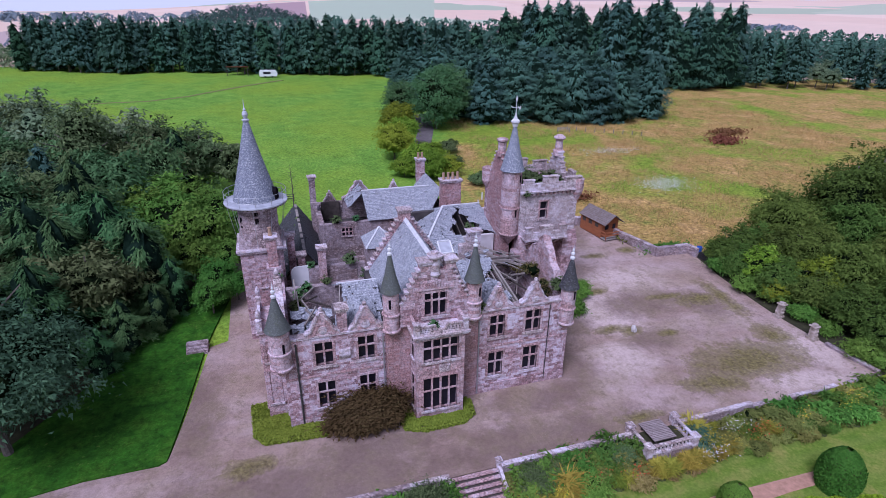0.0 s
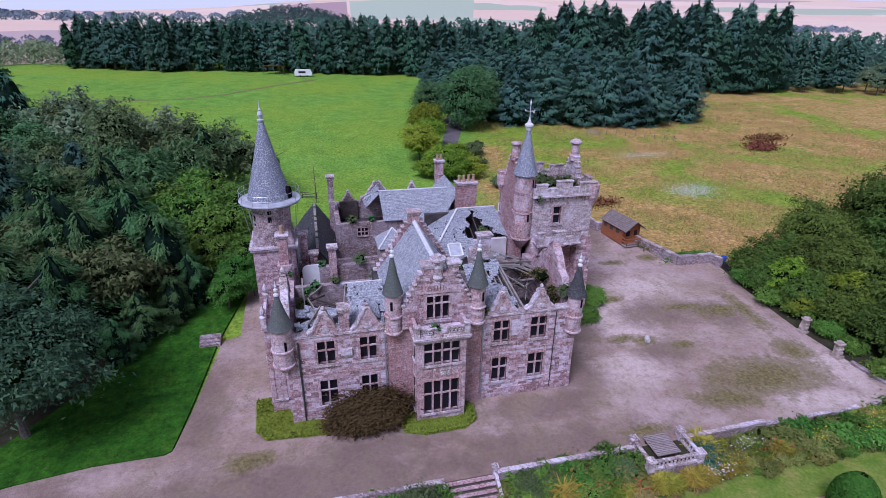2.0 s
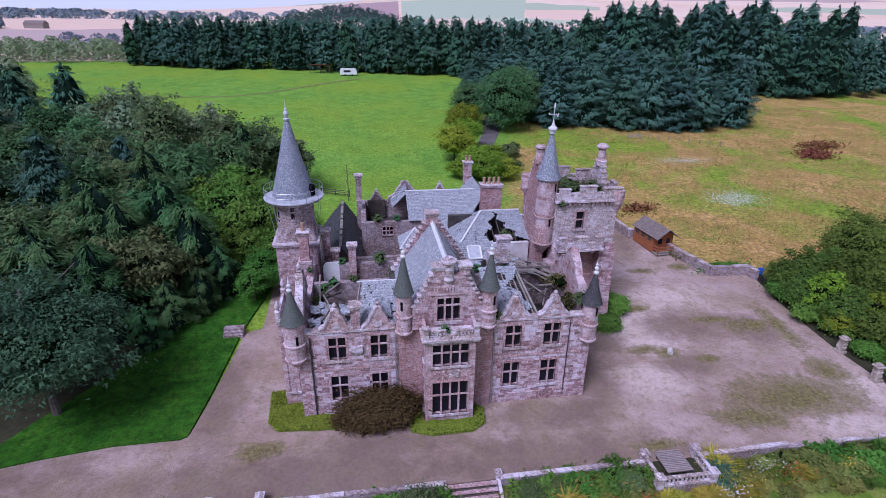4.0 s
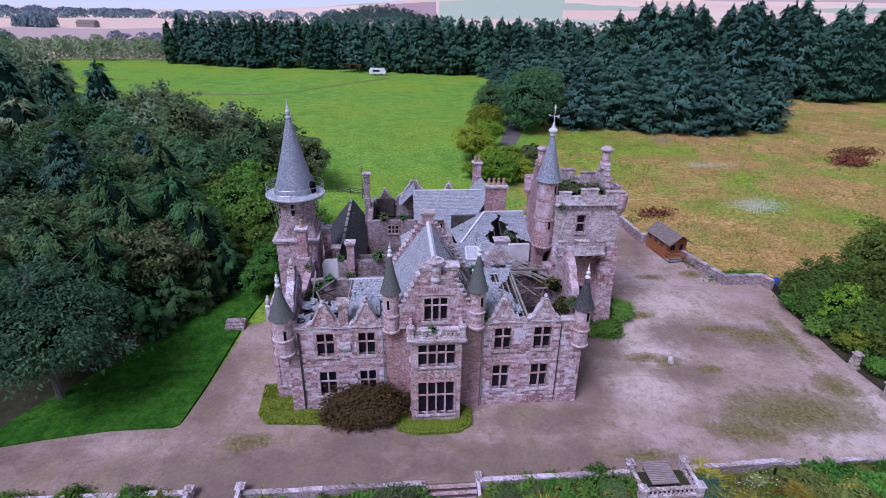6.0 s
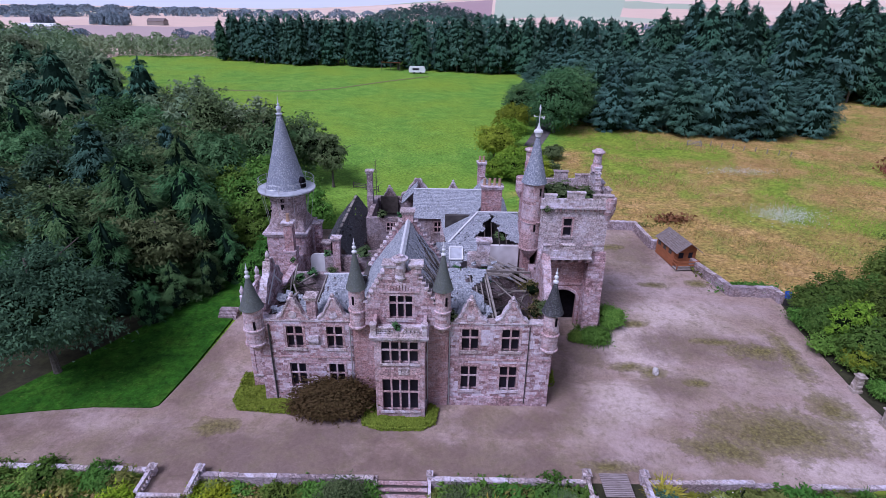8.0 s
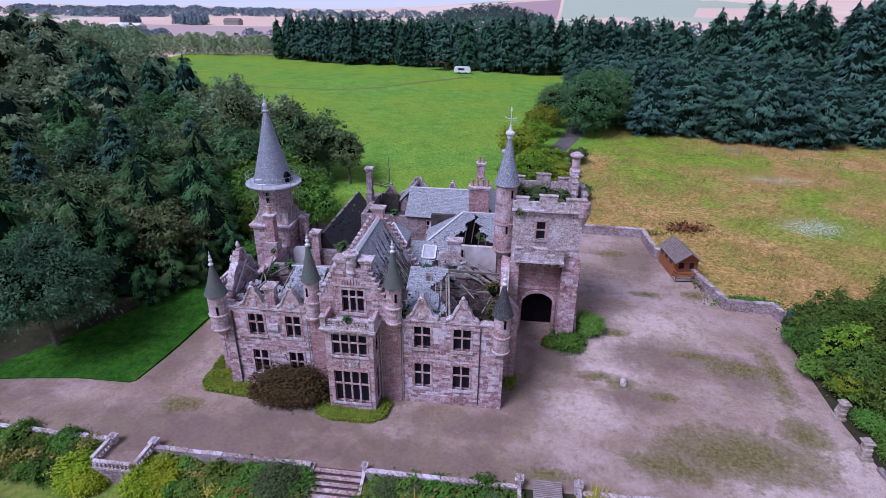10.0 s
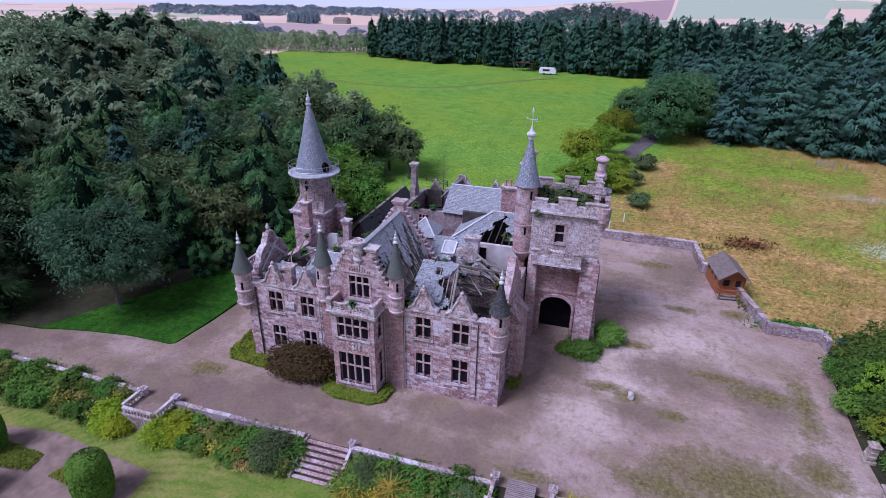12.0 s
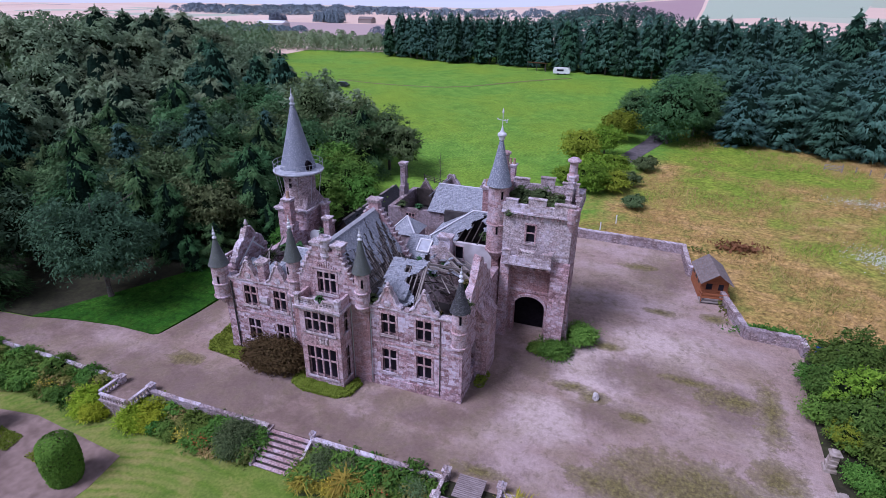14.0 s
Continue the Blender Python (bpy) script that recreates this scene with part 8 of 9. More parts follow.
prism(bm, [(-2.2, g + 0.35), (2.2, g + 0.35), (2.25, g + 0.95), (1.5, g + 1.05), (0.9, g + 1.65), (-1.3, g + 1.7), (-2.2, g + 1.05)], "y", 134.2, 136)
for v in bm.verts:
    v.co.x -= 75.5
part("body", bm, M_carpaint, car)
for x in (-76.9, -74.1):
    bm = bmesh.new()
    prism(bm, [(x + 0.36 * math.cos(2 * math.pi * i / 12), g + 0.36 + 0.36 * math.sin(2 * math.pi * i / 12)) for i in range(12)], "y", 134.1, 134.4)
    part("wheel", bm, M_black, car)


# post and rail fences
def rail_fence(p, q, n, h, rails, label, mat=None):
    t = thing("rail_fence", label, "fence")
    p, q = Vector((*p, 0)), Vector((*q, 0))
    for i in range(n + 1):
        c = p.lerp(q, i / n)
        g = ground_z(c.x, c.y)
        bm = bmesh.new()
        box(bm, c.x - 0.07, c.x + 0.07, c.y - 0.07, c.y + 0.07, g - 0.2, g + h)
        part("post", bm, mat or M_timber, t)
    for z in rails:
        for i in range(n):
            a, b = p.lerp(q, i / n), p.lerp(q, (i + 1) / n)
            bm = bmesh.new()
            beam(bm, (a.x, a.y, ground_z(a.x, a.y) + z), (b.x, b.y, ground_z(b.x, b.y) + z), 0.05, 0.1)
            part("rail", bm, mat or M_timber, t)


rail_fence((-13.0, 53.8), (-8.4, 51.9), 2, 1.1, (0.35, 0.65, 0.95), "dark timber field gate and rails behind the house", M_timber_dark)
rail_fence((57.3, 85.6), (60.0, 84.6), 1, 1.2, (0.3, 0.6, 0.9, 1.15), "pale wooden field gate before the copse")
rail_fence((60.5, 86.5), (76.5, 78.2), 8, 1.1, (), "row of thin fence posts before the copse")
rail_fence((19.5, 41.6), (21.5, 45.0), 1, 1.3, (), "two slim pale posts behind the yard wall", M_white)

# ---- planting near the house and in the garden ----
def bed(name, outline, h, count, material, label, seed, card=0.16, core=None, dome=0.35):
    """A low mass of leaves over an outline, as one thing."""
    rng = np.random.default_rng(seed)
    x0, x1 = min(p[0] for p in outline), max(p[0] for p in outline)
    y0, y1 = min(p[1] for p in outline), max(p[1] for p in outline)
    cx, cy = (x0 + x1) / 2, (y0 + y1) / 2
    pts, nr = [], []
    while len(pts) < count:
        x, y = rng.uniform(x0, x1), rng.uniform(y0, y1)
        if inside(x, y, outline):
            hh = h * (0.8 + 0.5 * noise.noise(Vector((x * 0.9, y * 0.9, seed))))
            edge = inside(x + (x - cx) * 0.14, y + (y - cy) * 0.14, outline)
            pts.append((x, y, ground_z(x, max(y, WALL_Y + 0.02) if y > WALL_Y - 0.3 else y) + (hh if edge else hh * rng.uniform(0.05, 0.9)) - rng.uniform(0, 0.12) * h))
            nr.append((0.5 * (x - cx) / (x1 - x0), 0.5 * (y - cy) / (y1 - y0), 1.0))
    return tagged(new(name, leaf_mesh(name, pts, nr, np.full(count, card), seed, material, 0.5)), label, "planting", kind="stuff")


bed("ivy_bed", [(-14.9, 3.6), (-14.7, -0.2), (-13.9, -1.3), (-9.0, -1.7), (-8.6, -0.1), (-11.9, -0.1), (-11.9, 3.6)], 0.45, 9000, L_ivy, "bright ground-cover ivy along the wall foot", 71)
bed("ivy_bed", [(-3.6, -0.6), (-3.4, -2.8), (-1.8, -3.4), (1.4, -3.3), (2.5, -2.6), (2.75, -0.8), (2.0, -0.2), (1.7, -2.1), (-2.3, -2.1), (-2.4, -0.3)], 0.5, 8000, L_ivy, "bright ground-cover ivy round the bay", 72)
bed("ivy_bed", [(12.2, 2.4), (13.0, 2.6), (13.2, 4.6), (12.0, 4.8)], 0.5, 500, L_ivy, "ivy clump at the wall foot", 73)
s = shrub(3.0, 2.6, 81, L_rust, 0.15, 22000, "large brown-leaved shrub against the house wall", "cotoneaster", 16, spray=0.17)
s.matrix_basis = pose(-5.9, -1.35, 0) @ Matrix.Diagonal((1.34, 0.66, 1.12, 1))
for x, y, r2, hh in ((18.2, 9.9, 1.7, 1.3), (20.4, 12.4, 1.6, 2.0), (16.6, 9.7, 0.9, 0.7)):
    s = shrub(hh, r2, int(x * 7), L_light, 0.15, 6500, "dense ivy mound at the tower foot", "ivy_mound")
    s.location = (x, y, ground_z(x, y))
# plants growing on the ruin
tuft_models = [shrub(0.9, 0.6, 91, L_mid, 0.12, 420, "weeds growing on the ruined masonry", "wall_weeds", 6), shrub(1.3, 0.8, 92, L_olive, 0.13, 480, "weeds growing on the ruined masonry", "wall_weeds", 6)]
spots = [(-10.2, 7.2, 7.7), (-5.0, 12.2, 8.0), (-8.6, 12.3, 7.9), (-3.9, 9.6, 7.5), (4.2, 9.6, 7.7), (11.4, 1.6, 8.2), (13.6, 10.5, 9.2), (12.5, 11.1, 13.4), (6.9, 6.2, 8.3), (-4.6, 25.2, 7.2), (-2.4, 25.3, 7.2), (9.0, 17.0, 8.0), (-11.5, 10.2, 8.2), (5.2, 8.4, 7.9), (-0.6, -1.2, 8.1), (3.6, 0.4, 8.0)]
for k, (x, y, z) in enumerate(spots):
    if k < 2:
        tuft_models[k].location = (x, y, z)
    else:
        place(tuft_models[k % 2], x, y, 0.6 + 0.09 * (k % 6), k * 67, z)
rng = random.Random(17)
for k in range(26):
    place(tuft_models[1], rng.uniform(12.2, 17.0), rng.uniform(12.6, 16.6), rng.uniform(0.8, 1.5), k * 50, 13.4)
b = shrub(2.6, 0.8, 95, L_bronze, 0.16, 700, "copper-leaved sapling in the courtyard", "sapling", 6)
b.location = (4.4, 23.0, 6.0)

border_models = [
    shrub(1.3, 1.0, 201, L_deep, 0.13, 1700, "dark green leafy border shrub"),
    shrub(1.0, 0.9, 202, L_border, 0.13, 1600, "green border perennial clump"),
    shrub(0.9, 0.8, 203, L_sage, 0.13, 1500, "olive green flowering border clump"),
    shrub(1.1, 0.9, 204, L_light, 0.13, 1600, "light green leafy border shrub"),
    shrub(0.8, 0.9, 205, L_straw, 0.12, 1700, "dry golden border grasses", "border_grass"),
    shrub(1.2, 0.9, 206, L_sage, 0.13, 1600, "grey-green bushy border shrub"),
    shrub(1.5, 1.1, 207, L_gold, 0.12, 4500, "bright golden-leaved border shrub", "golden_shrub"),
]


def blades(h, r, seed, material, count, label, name="border_grass", width=0.035):
    """A clump of arching strap-shaped blades from one crown."""
    rng = np.random.default_rng(seed)
    t = thing(name, label, "border plant")
    a = rng.uniform(0, 6.283, count)
    lean = rng.random(count) ** 0.7
    u = rng.uniform(0.25, 1.0, count)
    rad = r * lean * u ** 1.5
    p = np.stack([rad * np.cos(a), rad * np.sin(a), h * (u - 0.5 * lean * u ** 3)], 1)
    out = np.stack([np.cos(a) * lean * r * 1.3, np.sin(a) * lean * r * 1.3, h * (1 - 1.2 * lean * u)], 1)
    nrm = np.stack([-np.cos(a) * 0.4, -np.sin(a) * 0.4, np.full(count, 1.0)], 1)
    ob = new("foliage", leaf_mesh("foliage", p, nrm, np.full(count, h * 0.42), seed, material, 0.35, 1.0, out, width / (h * 0.42), 0.2))
    ob.parent = t
    bm = bmesh.new()
    lathe(bm, 0, 0, [(r * 0.55, 0.01), (r * 0.4, h * 0.25), (r * 0.12, h * 0.4)], 9)
    tagged(part("dark_core", bm, M_ivy_floor, t), kind="stuff")
    return t


border_models += [
    blades(0.85, 0.7, 221, L_dying, 620, "arching golden clump of dying border foliage"),
    blades(0.9, 0.75, 222, L_ivy, 620, "arching yellow-green strap-leaved border clump"),
    blades(1.0, 0.8, 223, L_deep, 620, "upright green strap-leaved border clump"),
]
rng = random.Random(23)
first = {6}
for row, (yy, amp) in enumerate(((-8.95, 0.15), (-9.8, 0.3), (-10.6, 0.3), (-11.3, 0.3))):
    x = -44.0
    while x < 41:
        y = yy + rng.uniform(-amp, amp)
        free = not (-2.1 < x < 2.8) and not (12.6 < x < 18.3 and y > -11.0) and not (-18.4 < x < -13.6 and y > -11.2)
        if free and not (x < -2 and row == 3):
            if x > 18:
                i = rng.choice((7, 8, 2, 2, 8, 5, 1) if x < 27 else (9, 1, 1, 5, 2, 3, 0))
            elif x > 3:
                i = rng.choice((0, 1, 2, 8, 9, 3, 1, 7) if row < 3 else (7, 8, 4, 7))
            else:
                i = rng.choice((0, 1, 2, 2, 3, 3, 1, 0, 8, 9, 4))
            sc = rng.uniform(0.75, 1.25) * ((1.15, 1.05, 0.9, 0.7)[row]) * (1.2 if 3 < x < 13 else 1.0)
            if i not in first:
                first.add(i)
                border_models[i].matrix_basis = pose(x, y, GARDEN, 0, 0, rng.uniform(0, 360)) @ Matrix.Scale(sc, 4)
            else:
                place(border_models[i], x, y, sc, rng.uniform(0, 360), GARDEN)
        x += rng.uniform(0.75, 1.15)
for k in range(30):
    x = -45.0 + 0.9 * k
    place(border_models[(1, 3, 0, 2, 9)[k % 5]], x, -8.5 + 0.35 * rng.random(), 0.95 + 0.25 * rng.random(), k * 77, -0.75)
for x in (12.9, 13.8, 14.6, 15.5, 16.4, 17.2, 18.1):
    place(border_models[7 + int(x * 10) % 2], x, -11.0 - 0.2 * (int(x * 10) % 3), 0.9, x * 99, GARDEN)
border_models[6].matrix_basis = pose(-12.2, -10.1, GARDEN) @ Matrix.Scale(1.25, 4)
teal = shrub(1.9, 1.3, 212, L_teal, 0.13, 3000, "blue-green shrub beside the terrace", "teal_shrub")
teal.location = (18.7, -9.6, GARDEN)
mound = shrub(1.7, 1.6, 213, L_light, 0.12, 4500, "bright green rounded border shrub", "border_shrub", 12)
mound.location = (8.2, -11.1, GARDEN)
for x, y, sc in ((-13.6, -10.8, 0.95), (-18.9, -10.6, 1.1), (-17.6, -11.2, 0.8), (-13.6, -9.6, 0.9)):
    place(border_models[6], x, y, sc, x * 77, GARDEN)
big = shrub(2.4, 1.8, 211, L_olive, 0.11, 12000, "large rounded shrub beside the steps", "border_shrub", 12)
big.location = (-3.6, -10.0, GARDEN)
place(big, 4.4, -9.9, 0.85, 70, GARDEN)
place(big, 11.6, -9.6, 0.75, 170, GARDEN)
place(big, 6.2, -9.4, 0.7, 120, GARDEN)
for nm, mt, pts in (("yellow_flowers", M_petal_y, ((35.5, -9.6, 1.8), (35.5, -9.2, 1.4), (5.6, -11.6, 0.7), (29.0, -10.3, 0.8), (-24.0, -10.6, 1.5), (-8.0, -11.3, 0.8), (20.5, -10.8, 1.6), (34.0, -10.4, 2.0))), ("red_flowers", M_petal_r, ((24.0, -10.4, 2.2), (8.6, -10.9, 1.6), (12.0, -11.2, 0.8), (-6.2, -11.2, 0.7))), ("white_flowers", M_petal_w, ((18.8, -11.5, 1.2), (22.5, -9.6, 2.0)))):
    r3 = np.random.default_rng(len(nm))
    P, N = [], []
    for x, y, rr in pts:
        for j in range(90):
            P.append((x + r3.normal(0, rr * 0.5), y + r3.normal(0, 0.35), GARDEN + r3.uniform(0.7, 1.6)))
            N.append((0, 0, 1))
    tagged(new(nm, leaf_mesh(nm, P, N, np.full(len(P), 0.085), 5, mt, 0.4)), nm.replace("_", " ") + " scattered in the border", "flowers", kind="stuff")


def yew(h, r, seed, egg=True):
    """A clipped yew: a dense, slightly uneven rounded cone."""
    rng = np.random.default_rng(seed)
    n = 7000
    u = rng.random(n)
    a = rng.uniform(0, 6.283, n)
    prof = np.where(u < 0.38, 0.84 + 0.16 * np.sin(u / 0.38 * 1.57), np.cos(np.maximum(u - 0.38, 0) / 0.62 * 1.52) ** 0.6)
    if not egg:
        prof = np.where(u < 0.86, 0.78 + 0.22 * np.sin(u / 0.86 * 2.4 + 0.2), np.sqrt(np.maximum(0, 1 - ((u - 0.86) / 0.14) ** 2)) * 0.86)
    rad = r * prof * rng.uniform(0.93, 1.02, n)
    p = np.stack([rad * np.cos(a), rad * np.sin(a), h * u], 1)
    nr = np.stack([np.cos(a), np.sin(a), np.where(u > 0.6, (u - 0.6) * 3.5, 0.1)], 1)
    t = thing("clipped_yew", "dense clipped yew cone on the garden lawn", "topiary", "clipped yews")
    ob = new("foliage", leaf_mesh("foliage", p, nr, np.full(n, 0.15), seed, L_yew, 0.4))
    ob.parent = t
    bm = bmesh.new()
    lathe(bm, 0, 0, [(r * 0.72, 0.02), (r * 0.86, h * 0.4), (r * 0.64, h * 0.72), (r * 0.2, h * 0.93)], 14)
    part("dark_core", bm, M_ivy_floor, t)
    return t


y1 = yew(4.0, 1.35, 301, False)
y1.location = (-13.7, -16.9, GARDEN)
for x, y, sc in ((-25.4, -15.9, 0.95), (-22.8, -19.8, 0.95)):
    place(y1, x, y, sc, x * 9, GARDEN)
y2 = yew(3.6, 1.5, 302)
y2.location = (25.6, -16.0, GARDEN)
place(y2, 16.6, -15.6, 0.75, 150, GARDEN)
PATH_W = [(-34, -14.6), (-27.7, -13.7), (-22.2, -12.9), (-11.8, -13.9), (-11.4, -17.0), (-12.5, -26), (-34, -26)]
PATH_E = [(13.0, -14.6), (16.2, -14.1), (25.9, -14.4), (29.0, -14.6), (29.0, -15.5), (22.0, -15.4), (13.0, -15.7)]
M_redpath = plain("red_gravel_path", (0.5, 0.28, 0.2), (0.36, 0.21, 0.14), 2.5, 0.95, bump=0.6)
M_earthpath = plain("trodden_earth_path", (0.3, 0.215, 0.18), (0.18, 0.125, 0.1), 1.2, 0.95, bump=0.6)
for pl, mt in ((PATH_W, M_earthpath), (PATH_E, M_redpath)):
    sheet("garden_path", pl, mt, 0.02, "reddish bare earth garden path", "path", 2.0)
bed("garden_bed", [(-26, -15.0), (-24.7, -14.9), (-20.9, -15.1), (-20.6, -16.7), (-23.0, -17.1), (-26, -17.2)], 0.25, 2500, L_ivy, "low planted garden bed", 74, 0.14)
bed("garden_bed", [(-18.7, -16.6), (-18.2, -14.8), (-15.0, -15.6), (-14.6, -17.0)], 0.25, 1300, L_ivy, "low planted garden bed", 75, 0.14)
bed("golden_hedge", [(20.6, -15.9), (28.0, -17.6), (28.0, -18.4), (20.2, -16.8)], 0.5, 2200, L_gold, "low golden clipped hedge", 76, 0.14)


# ---- rough field growth ----
def tufts(name, count, area, size, material, label, seed, lean=0.5, tallness=1.6):
    """Upright grass blades in loose clumps, as one mass."""
    r4 = np.random.default_rng(seed)
    P, N, S = [], [], []
    while len(P) < count:
        x, y = r4.uniform(area[0], area[1]), r4.uniform(area[2], area[3])
        if x < 22 + (y - 60) * 0.3 or (y < 42 and x < 37 + 4 * (y < 30)) or (x < 58 and y < 20) or (x > 100 and y > 120):
            continue
        if noise.noise(Vector((x * 0.11, y * 0.11, seed))) < -0.05:
            continue
        for j in range(5):
            a = r4.uniform(0, 6.28)
            px, py = x + r4.normal(0, 0.5), y + r4.normal(0, 0.5)
            P.append((px, py, ground_z(px, py) + size * 0.4))
            N.append((math.cos(a), math.sin(a), 0.2))
            S.append(size * r4.uniform(0.6, 1.3))
    return tagged(new(name, leaf_mesh(name, P, N, S, seed, material, 0.3, 1.2, np.tile([0.25, 0.1, 1.0], (len(P), 1)), 0.11)), label, "grass", kind="stuff")


tufts("dry_grass", 60000, (24, 130, 20, 125), 0.34, L_hay, "tall dry golden grass in the rough field", 401)
tufts("green_grass", 11000, (24, 130, 20, 125), 0.36, L_sage, "green tussocks in the rough field", 402)


def patch(name, x, y, rx, ry, count, size, material, label, seed, lift=0.5):
    r5 = np.random.default_rng(seed)
    P = []
    for j in range(count):
        px, py = x + r5.normal(0, rx * 0.5), y + r5.normal(0, ry * 0.5)
        P.append((px, py, ground_z(px, py) + r5.uniform(0.1, lift)))
    N = r5.normal(0, 0.6, (count, 3)) + np.array([0, 0, 0.6])
    return tagged(new(name, leaf_mesh(name, P, N, np.full(count, size), seed, material, 0.5)), label, "weeds", kind="stuff")


patch("red_docks", 100, 75, 5.0, 2.2, 500, 0.5, L_bronze, "rust-red patch of dying weeds", 412, 1.2)
patch("red_docks", 92.5, 68.5, 3.8, 2.6, 700, 0.5, L_bronze, "rust-red patch of dying weeds", 411, 1.3)
patch("red_docks", 37.5, 41.2, 3.0, 1.2, 260, 0.45, L_bronze, "rust-red weeds behind the wall", 413, 0.9)
patch("white_thistles", 56, 43, 5.0, 3.2, 1500, 0.12, M_petal_w, "white seeding thistle heads", 414, 1.2)
patch("white_thistles", 59.5, 65.5, 7.0, 2.2, 600, 0.12, M_petal_w, "white seeding thistle heads", 415, 1.0)
patch("wall_grass", 34.6, 27.5, 0.6, 4.0, 500, 0.3, L_sage, "rank grass along the yard wall", 417, 0.6)
patch("wall_grass", 25.0, 38.9, 9.0, 0.5, 700, 0.3, L_sage, "rank grass along the yard wall", 418, 0.6)
patch("nettles", 38.6, 19.9, 3.0, 0.9, 1500, 0.24, L_light, "green nettles behind the yard wall", 416, 0.9)


# ---- separate stone blocks of the front wall ----
def block_material():
    """Worn sandstone blocks, each with its own tone, some whitened by lichen."""
    m = Nodes("worn_sandstone_block", 0.92, spec=0.2)
    isl = m.t.nodes.new("ShaderNodeNewGeometry").outputs["Random Per Island"]
    ob = m.t.nodes.new("ShaderNodeObjectInfo").outputs["Random"]
    rnd = m.maths("FRACT", m.maths("ADD", isl, m.maths("MULTIPLY", ob, 5.7)))
    base = m.ramp(rnd, [(0.0, (0.19, 0.105, 0.106)), (0.35, (0.33, 0.194, 0.196)), (0.7, (0.42, 0.264, 0.27)), (1.0, (0.56, 0.42, 0.44))])
    fine = m.noise(6.5, 6, 0.75)
    base = m.mix(0.85, base, m.ramp(fine, [(0.32, 0.08), (0.66, 0.95)]), "OVERLAY")
    zone = m.ramp(m.noise(0.4, 5, 0.75), [(0.42, 0.1), (0.58, 1.0)])
    own = m.ramp(m.maths("ADD", m.maths("MULTIPLY", rnd, 0.35), m.noise(3.0, 5, 0.75)), [(0.5, 0.0), (0.78, 0.9)])
    base = m.mix(m.maths("MULTIPLY", zone, own), base, (0.65, 0.59, 0.68))
    base = m.mix(m.ramp(m.noise(8.0, 3, 0.55), [(0.6, 0.0), (0.66, 0.85)]), base, (0.74, 0.73, 0.71))
    x, y, z = m.xyz()
    streak = m.noise(1.0, 4, 0.7, m.combine(m.maths("MULTIPLY", m.maths("ADD", x, y), 2.2), m.maths("MULTIPLY", z, 0.25)))
    base = m.mix(m.ramp(streak, [(0.55, 0.0), (0.75, 0.6)]), base, (0.12, 0.085, 0.083))
    base = m.mix(m.ramp(m.noise(11.0, 4, 0.6), [(0.33, 0.7), (0.41, 0.0)]), base, (0.1, 0.07, 0.068))
    m.bump(fine, 0.6, 0.03)
    return m.done(base)


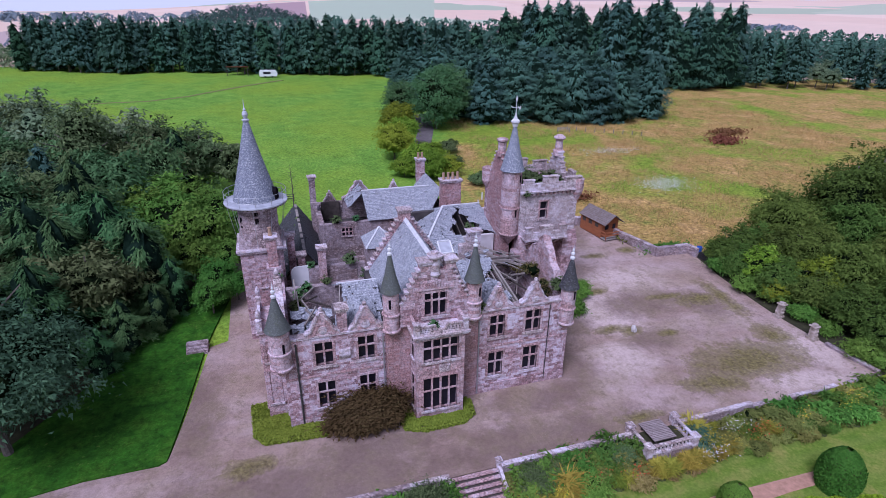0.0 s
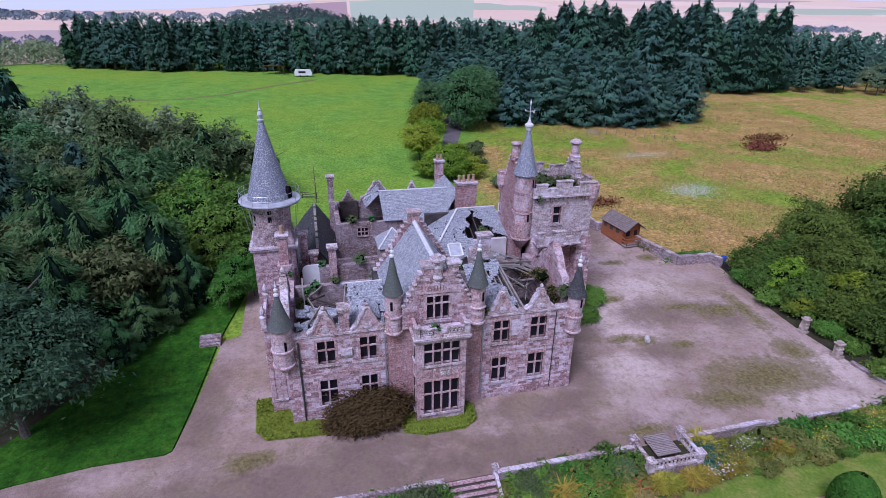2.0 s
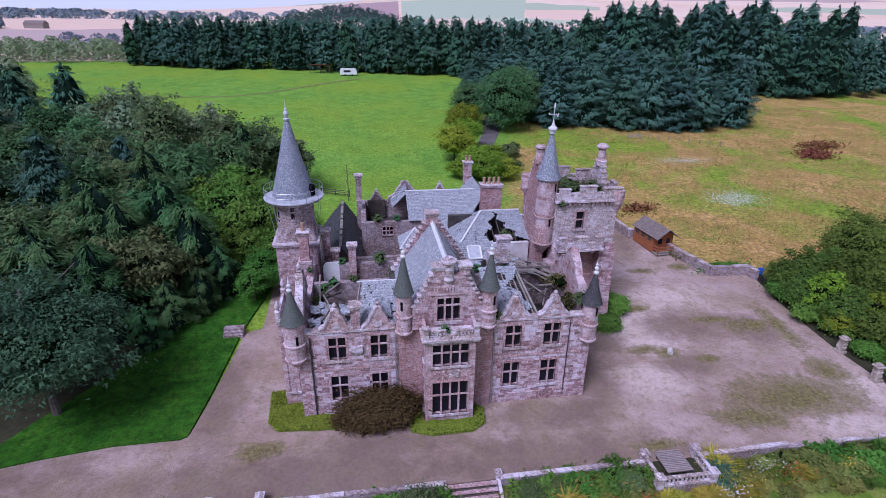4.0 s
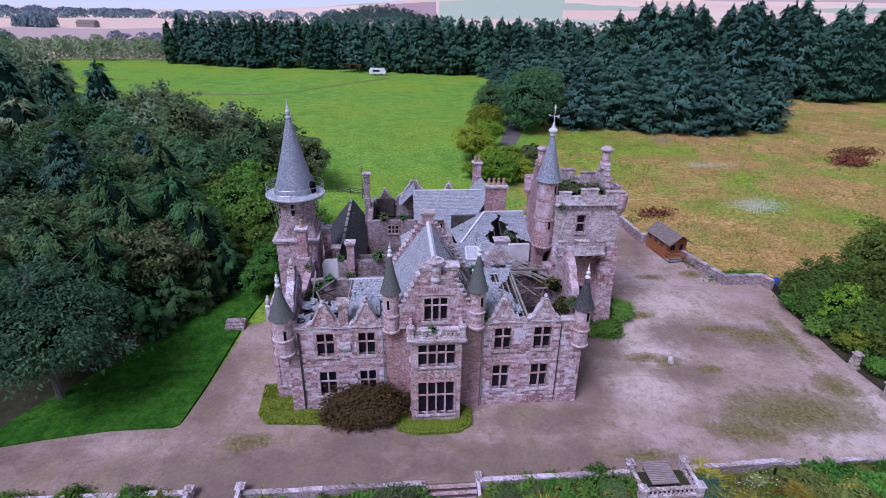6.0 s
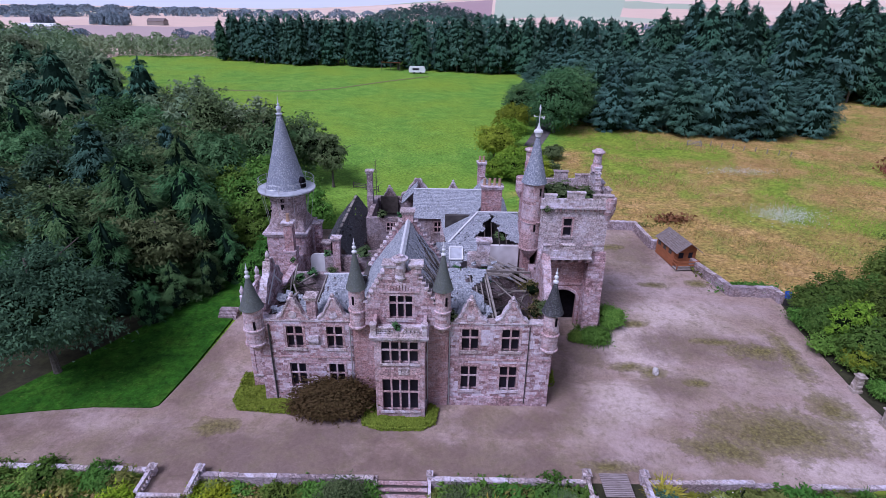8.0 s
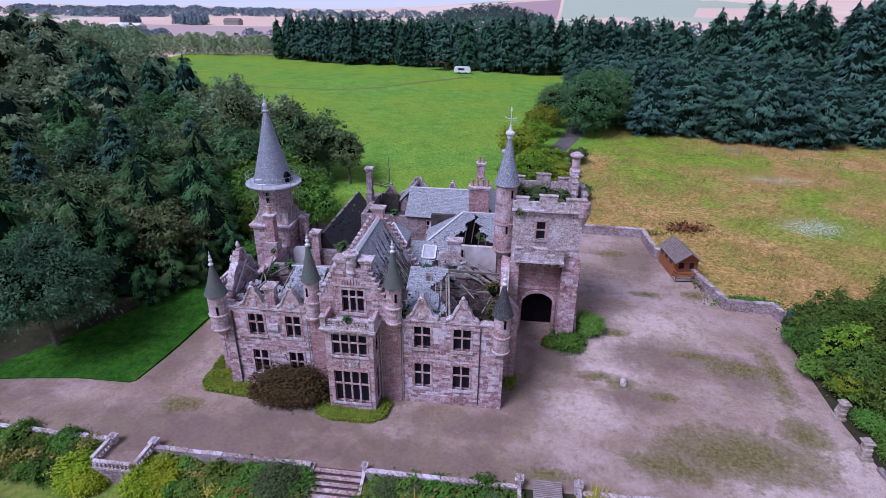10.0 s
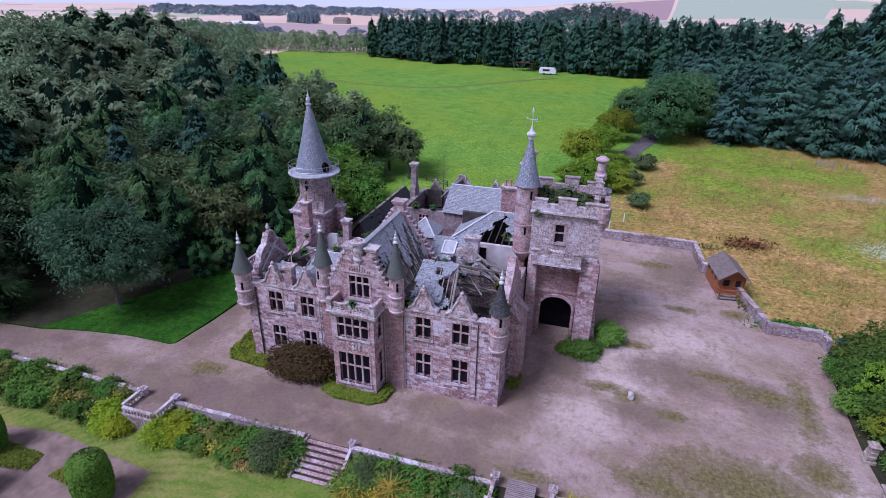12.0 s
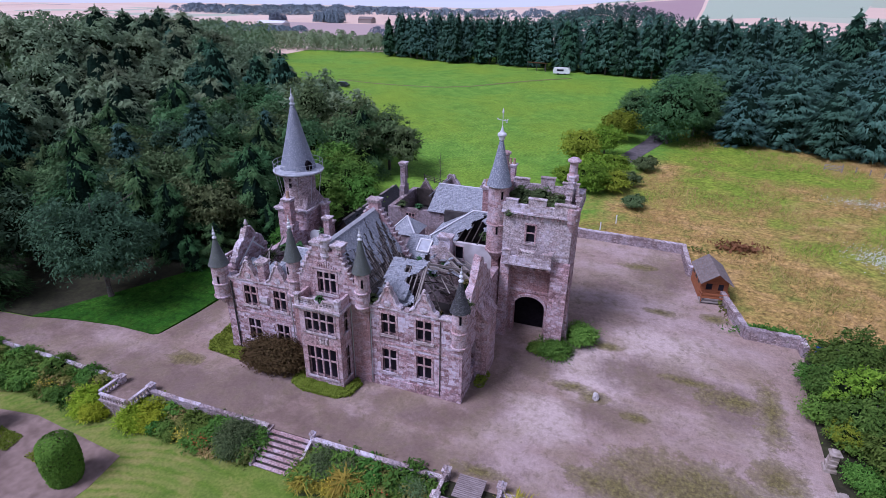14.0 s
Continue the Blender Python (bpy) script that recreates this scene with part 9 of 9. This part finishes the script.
M_block = block_material()
BLOCKS = []
for k in range(8):
    bm = bmesh.new()
    box(bm, -0.5, 0.5, -0.012 - 0.004 * (k % 4), 0.06, -0.158, 0.158)
    rag(bm, 0.006, 500 + k)
    bl = bpy.data.meshes.new("block")
    bm.to_mesh(bl)
    bm.free()
    bl.materials.append(M_block)
    BLOCKS.append(bl)
rng = random.Random(77)
rest = bmesh.new()
made = 0
holes_b = [(a - 0.2, b + 0.2, z0 - 0.2, z1 + 0.2) for a, b, z0, z1 in holes]
for u0, u1 in ((-11.6, -4.2), (3.5, 11.6)):
    for zb, zt in ((0.9, 4.48), (4.72, 7.98)):
        rows_b = int(round((zt - zb) / 0.25))
        ch = (zt - zb) / rows_b
        for r in range(rows_b):
            z0 = zb + r * ch
            cuts = sorted((max(a, u0), min(b, u1)) for a, b, c, d in holes_b if c < z0 + ch - 0.03 and d > z0 + 0.03 and b > u0 and a < u1)
            spans, at = [], u0
            for a, b in cuts:
                spans.append((at, a))
                at = b
            spans.append((at, u1))
            for a, b in spans:
                u = a
                while u < b - 0.12:
                    ln = min(rng.uniform(0.32, 0.75), b - u)
                    if b - u - ln < 0.25:
                        ln = b - u
                    m = pose(u + ln / 2, 0, z0 + ch / 2) @ Matrix.Diagonal((ln - 0.014, 1, (ch - 0.013) / 0.316, 1))
                    if made < 300:
                        o = new("block", BLOCKS[rng.randrange(8)])
                        o.matrix_basis = m
                        o.parent = wall_f
                    else:
                        c = box(rest, u + 0.011, u + ln - 0.011, -rng.uniform(0.012, 0.026), 0.06, z0 + 0.01, z0 + ch - 0.01)
                    made += 1
                    u += ln
tagged(part("block_infill", rest, M_block, front), kind="stuff")


# ---- small things by the yard's end ----
for x, y, r0 in ((42.4, 18.2, 0.4),):
    bm = bmesh.new()
    g = ground_z(x, y)
    lathe(bm, x, y, [(r0 * 0.8, g - 0.05), (r0, g + 0.75), (r0 * 0.9, g + 0.8), (r0 * 0.7, g + 0.3), (0.02, g + 0.28)], 12)
    tagged(part("blue_tub", bm, M_blue), "blue plastic tub behind the yard wall", "tub")

# creepers and brown weeds inside the broken east end
creeper = shrub(1.4, 0.7, 93, L_creeper, 0.12, 260, "dry brown and green creeper on the broken wall", "creeper", 6, spray=0.3)
creeper.location = (10.6, 2.2, 7.3)
for k, (x, y, z, sc) in enumerate(((10.8, 3.0, 7.6, 1.3), (10.7, 5.0, 8.0, 1.7), (10.8, 6.5, 7.4, 1.5), (10.3, 7.9, 7.2, 1.4), (10.9, 4.2, 6.4, 1.6), (9.6, 8.6, 7.4, 1.2), (11.5, 1.0, 8.1, 0.9), (9.8, 0.5, 8.15, 0.5), (8.4, 9.4, 7.7, 1.0), (6.8, 9.4, 7.7, 1.1), (-10.4, 5.2, 7.6, 1.2), (-9.4, 8.8, 7.4, 1.3), (-7.6, 9.2, 7.6, 0.9))):
    place(tuft_models[(k + 1) % 2] if k > 8 else creeper, x, y, sc * 0.75, k * 71, z)

bm = bmesh.new()
bmesh.ops.create_icosphere(bm, subdivisions=2, radius=0.3)
for v in bm.verts:
    v.co.z *= 1.5
rag(bm, 0.05, 9)
bmesh.ops.translate(bm, vec=(22.7, 4.6, 0.32), verts=bm.verts)
tagged(part("loose_stone", bm, M_lime), "pale upright stone standing on the gravel", "stone")
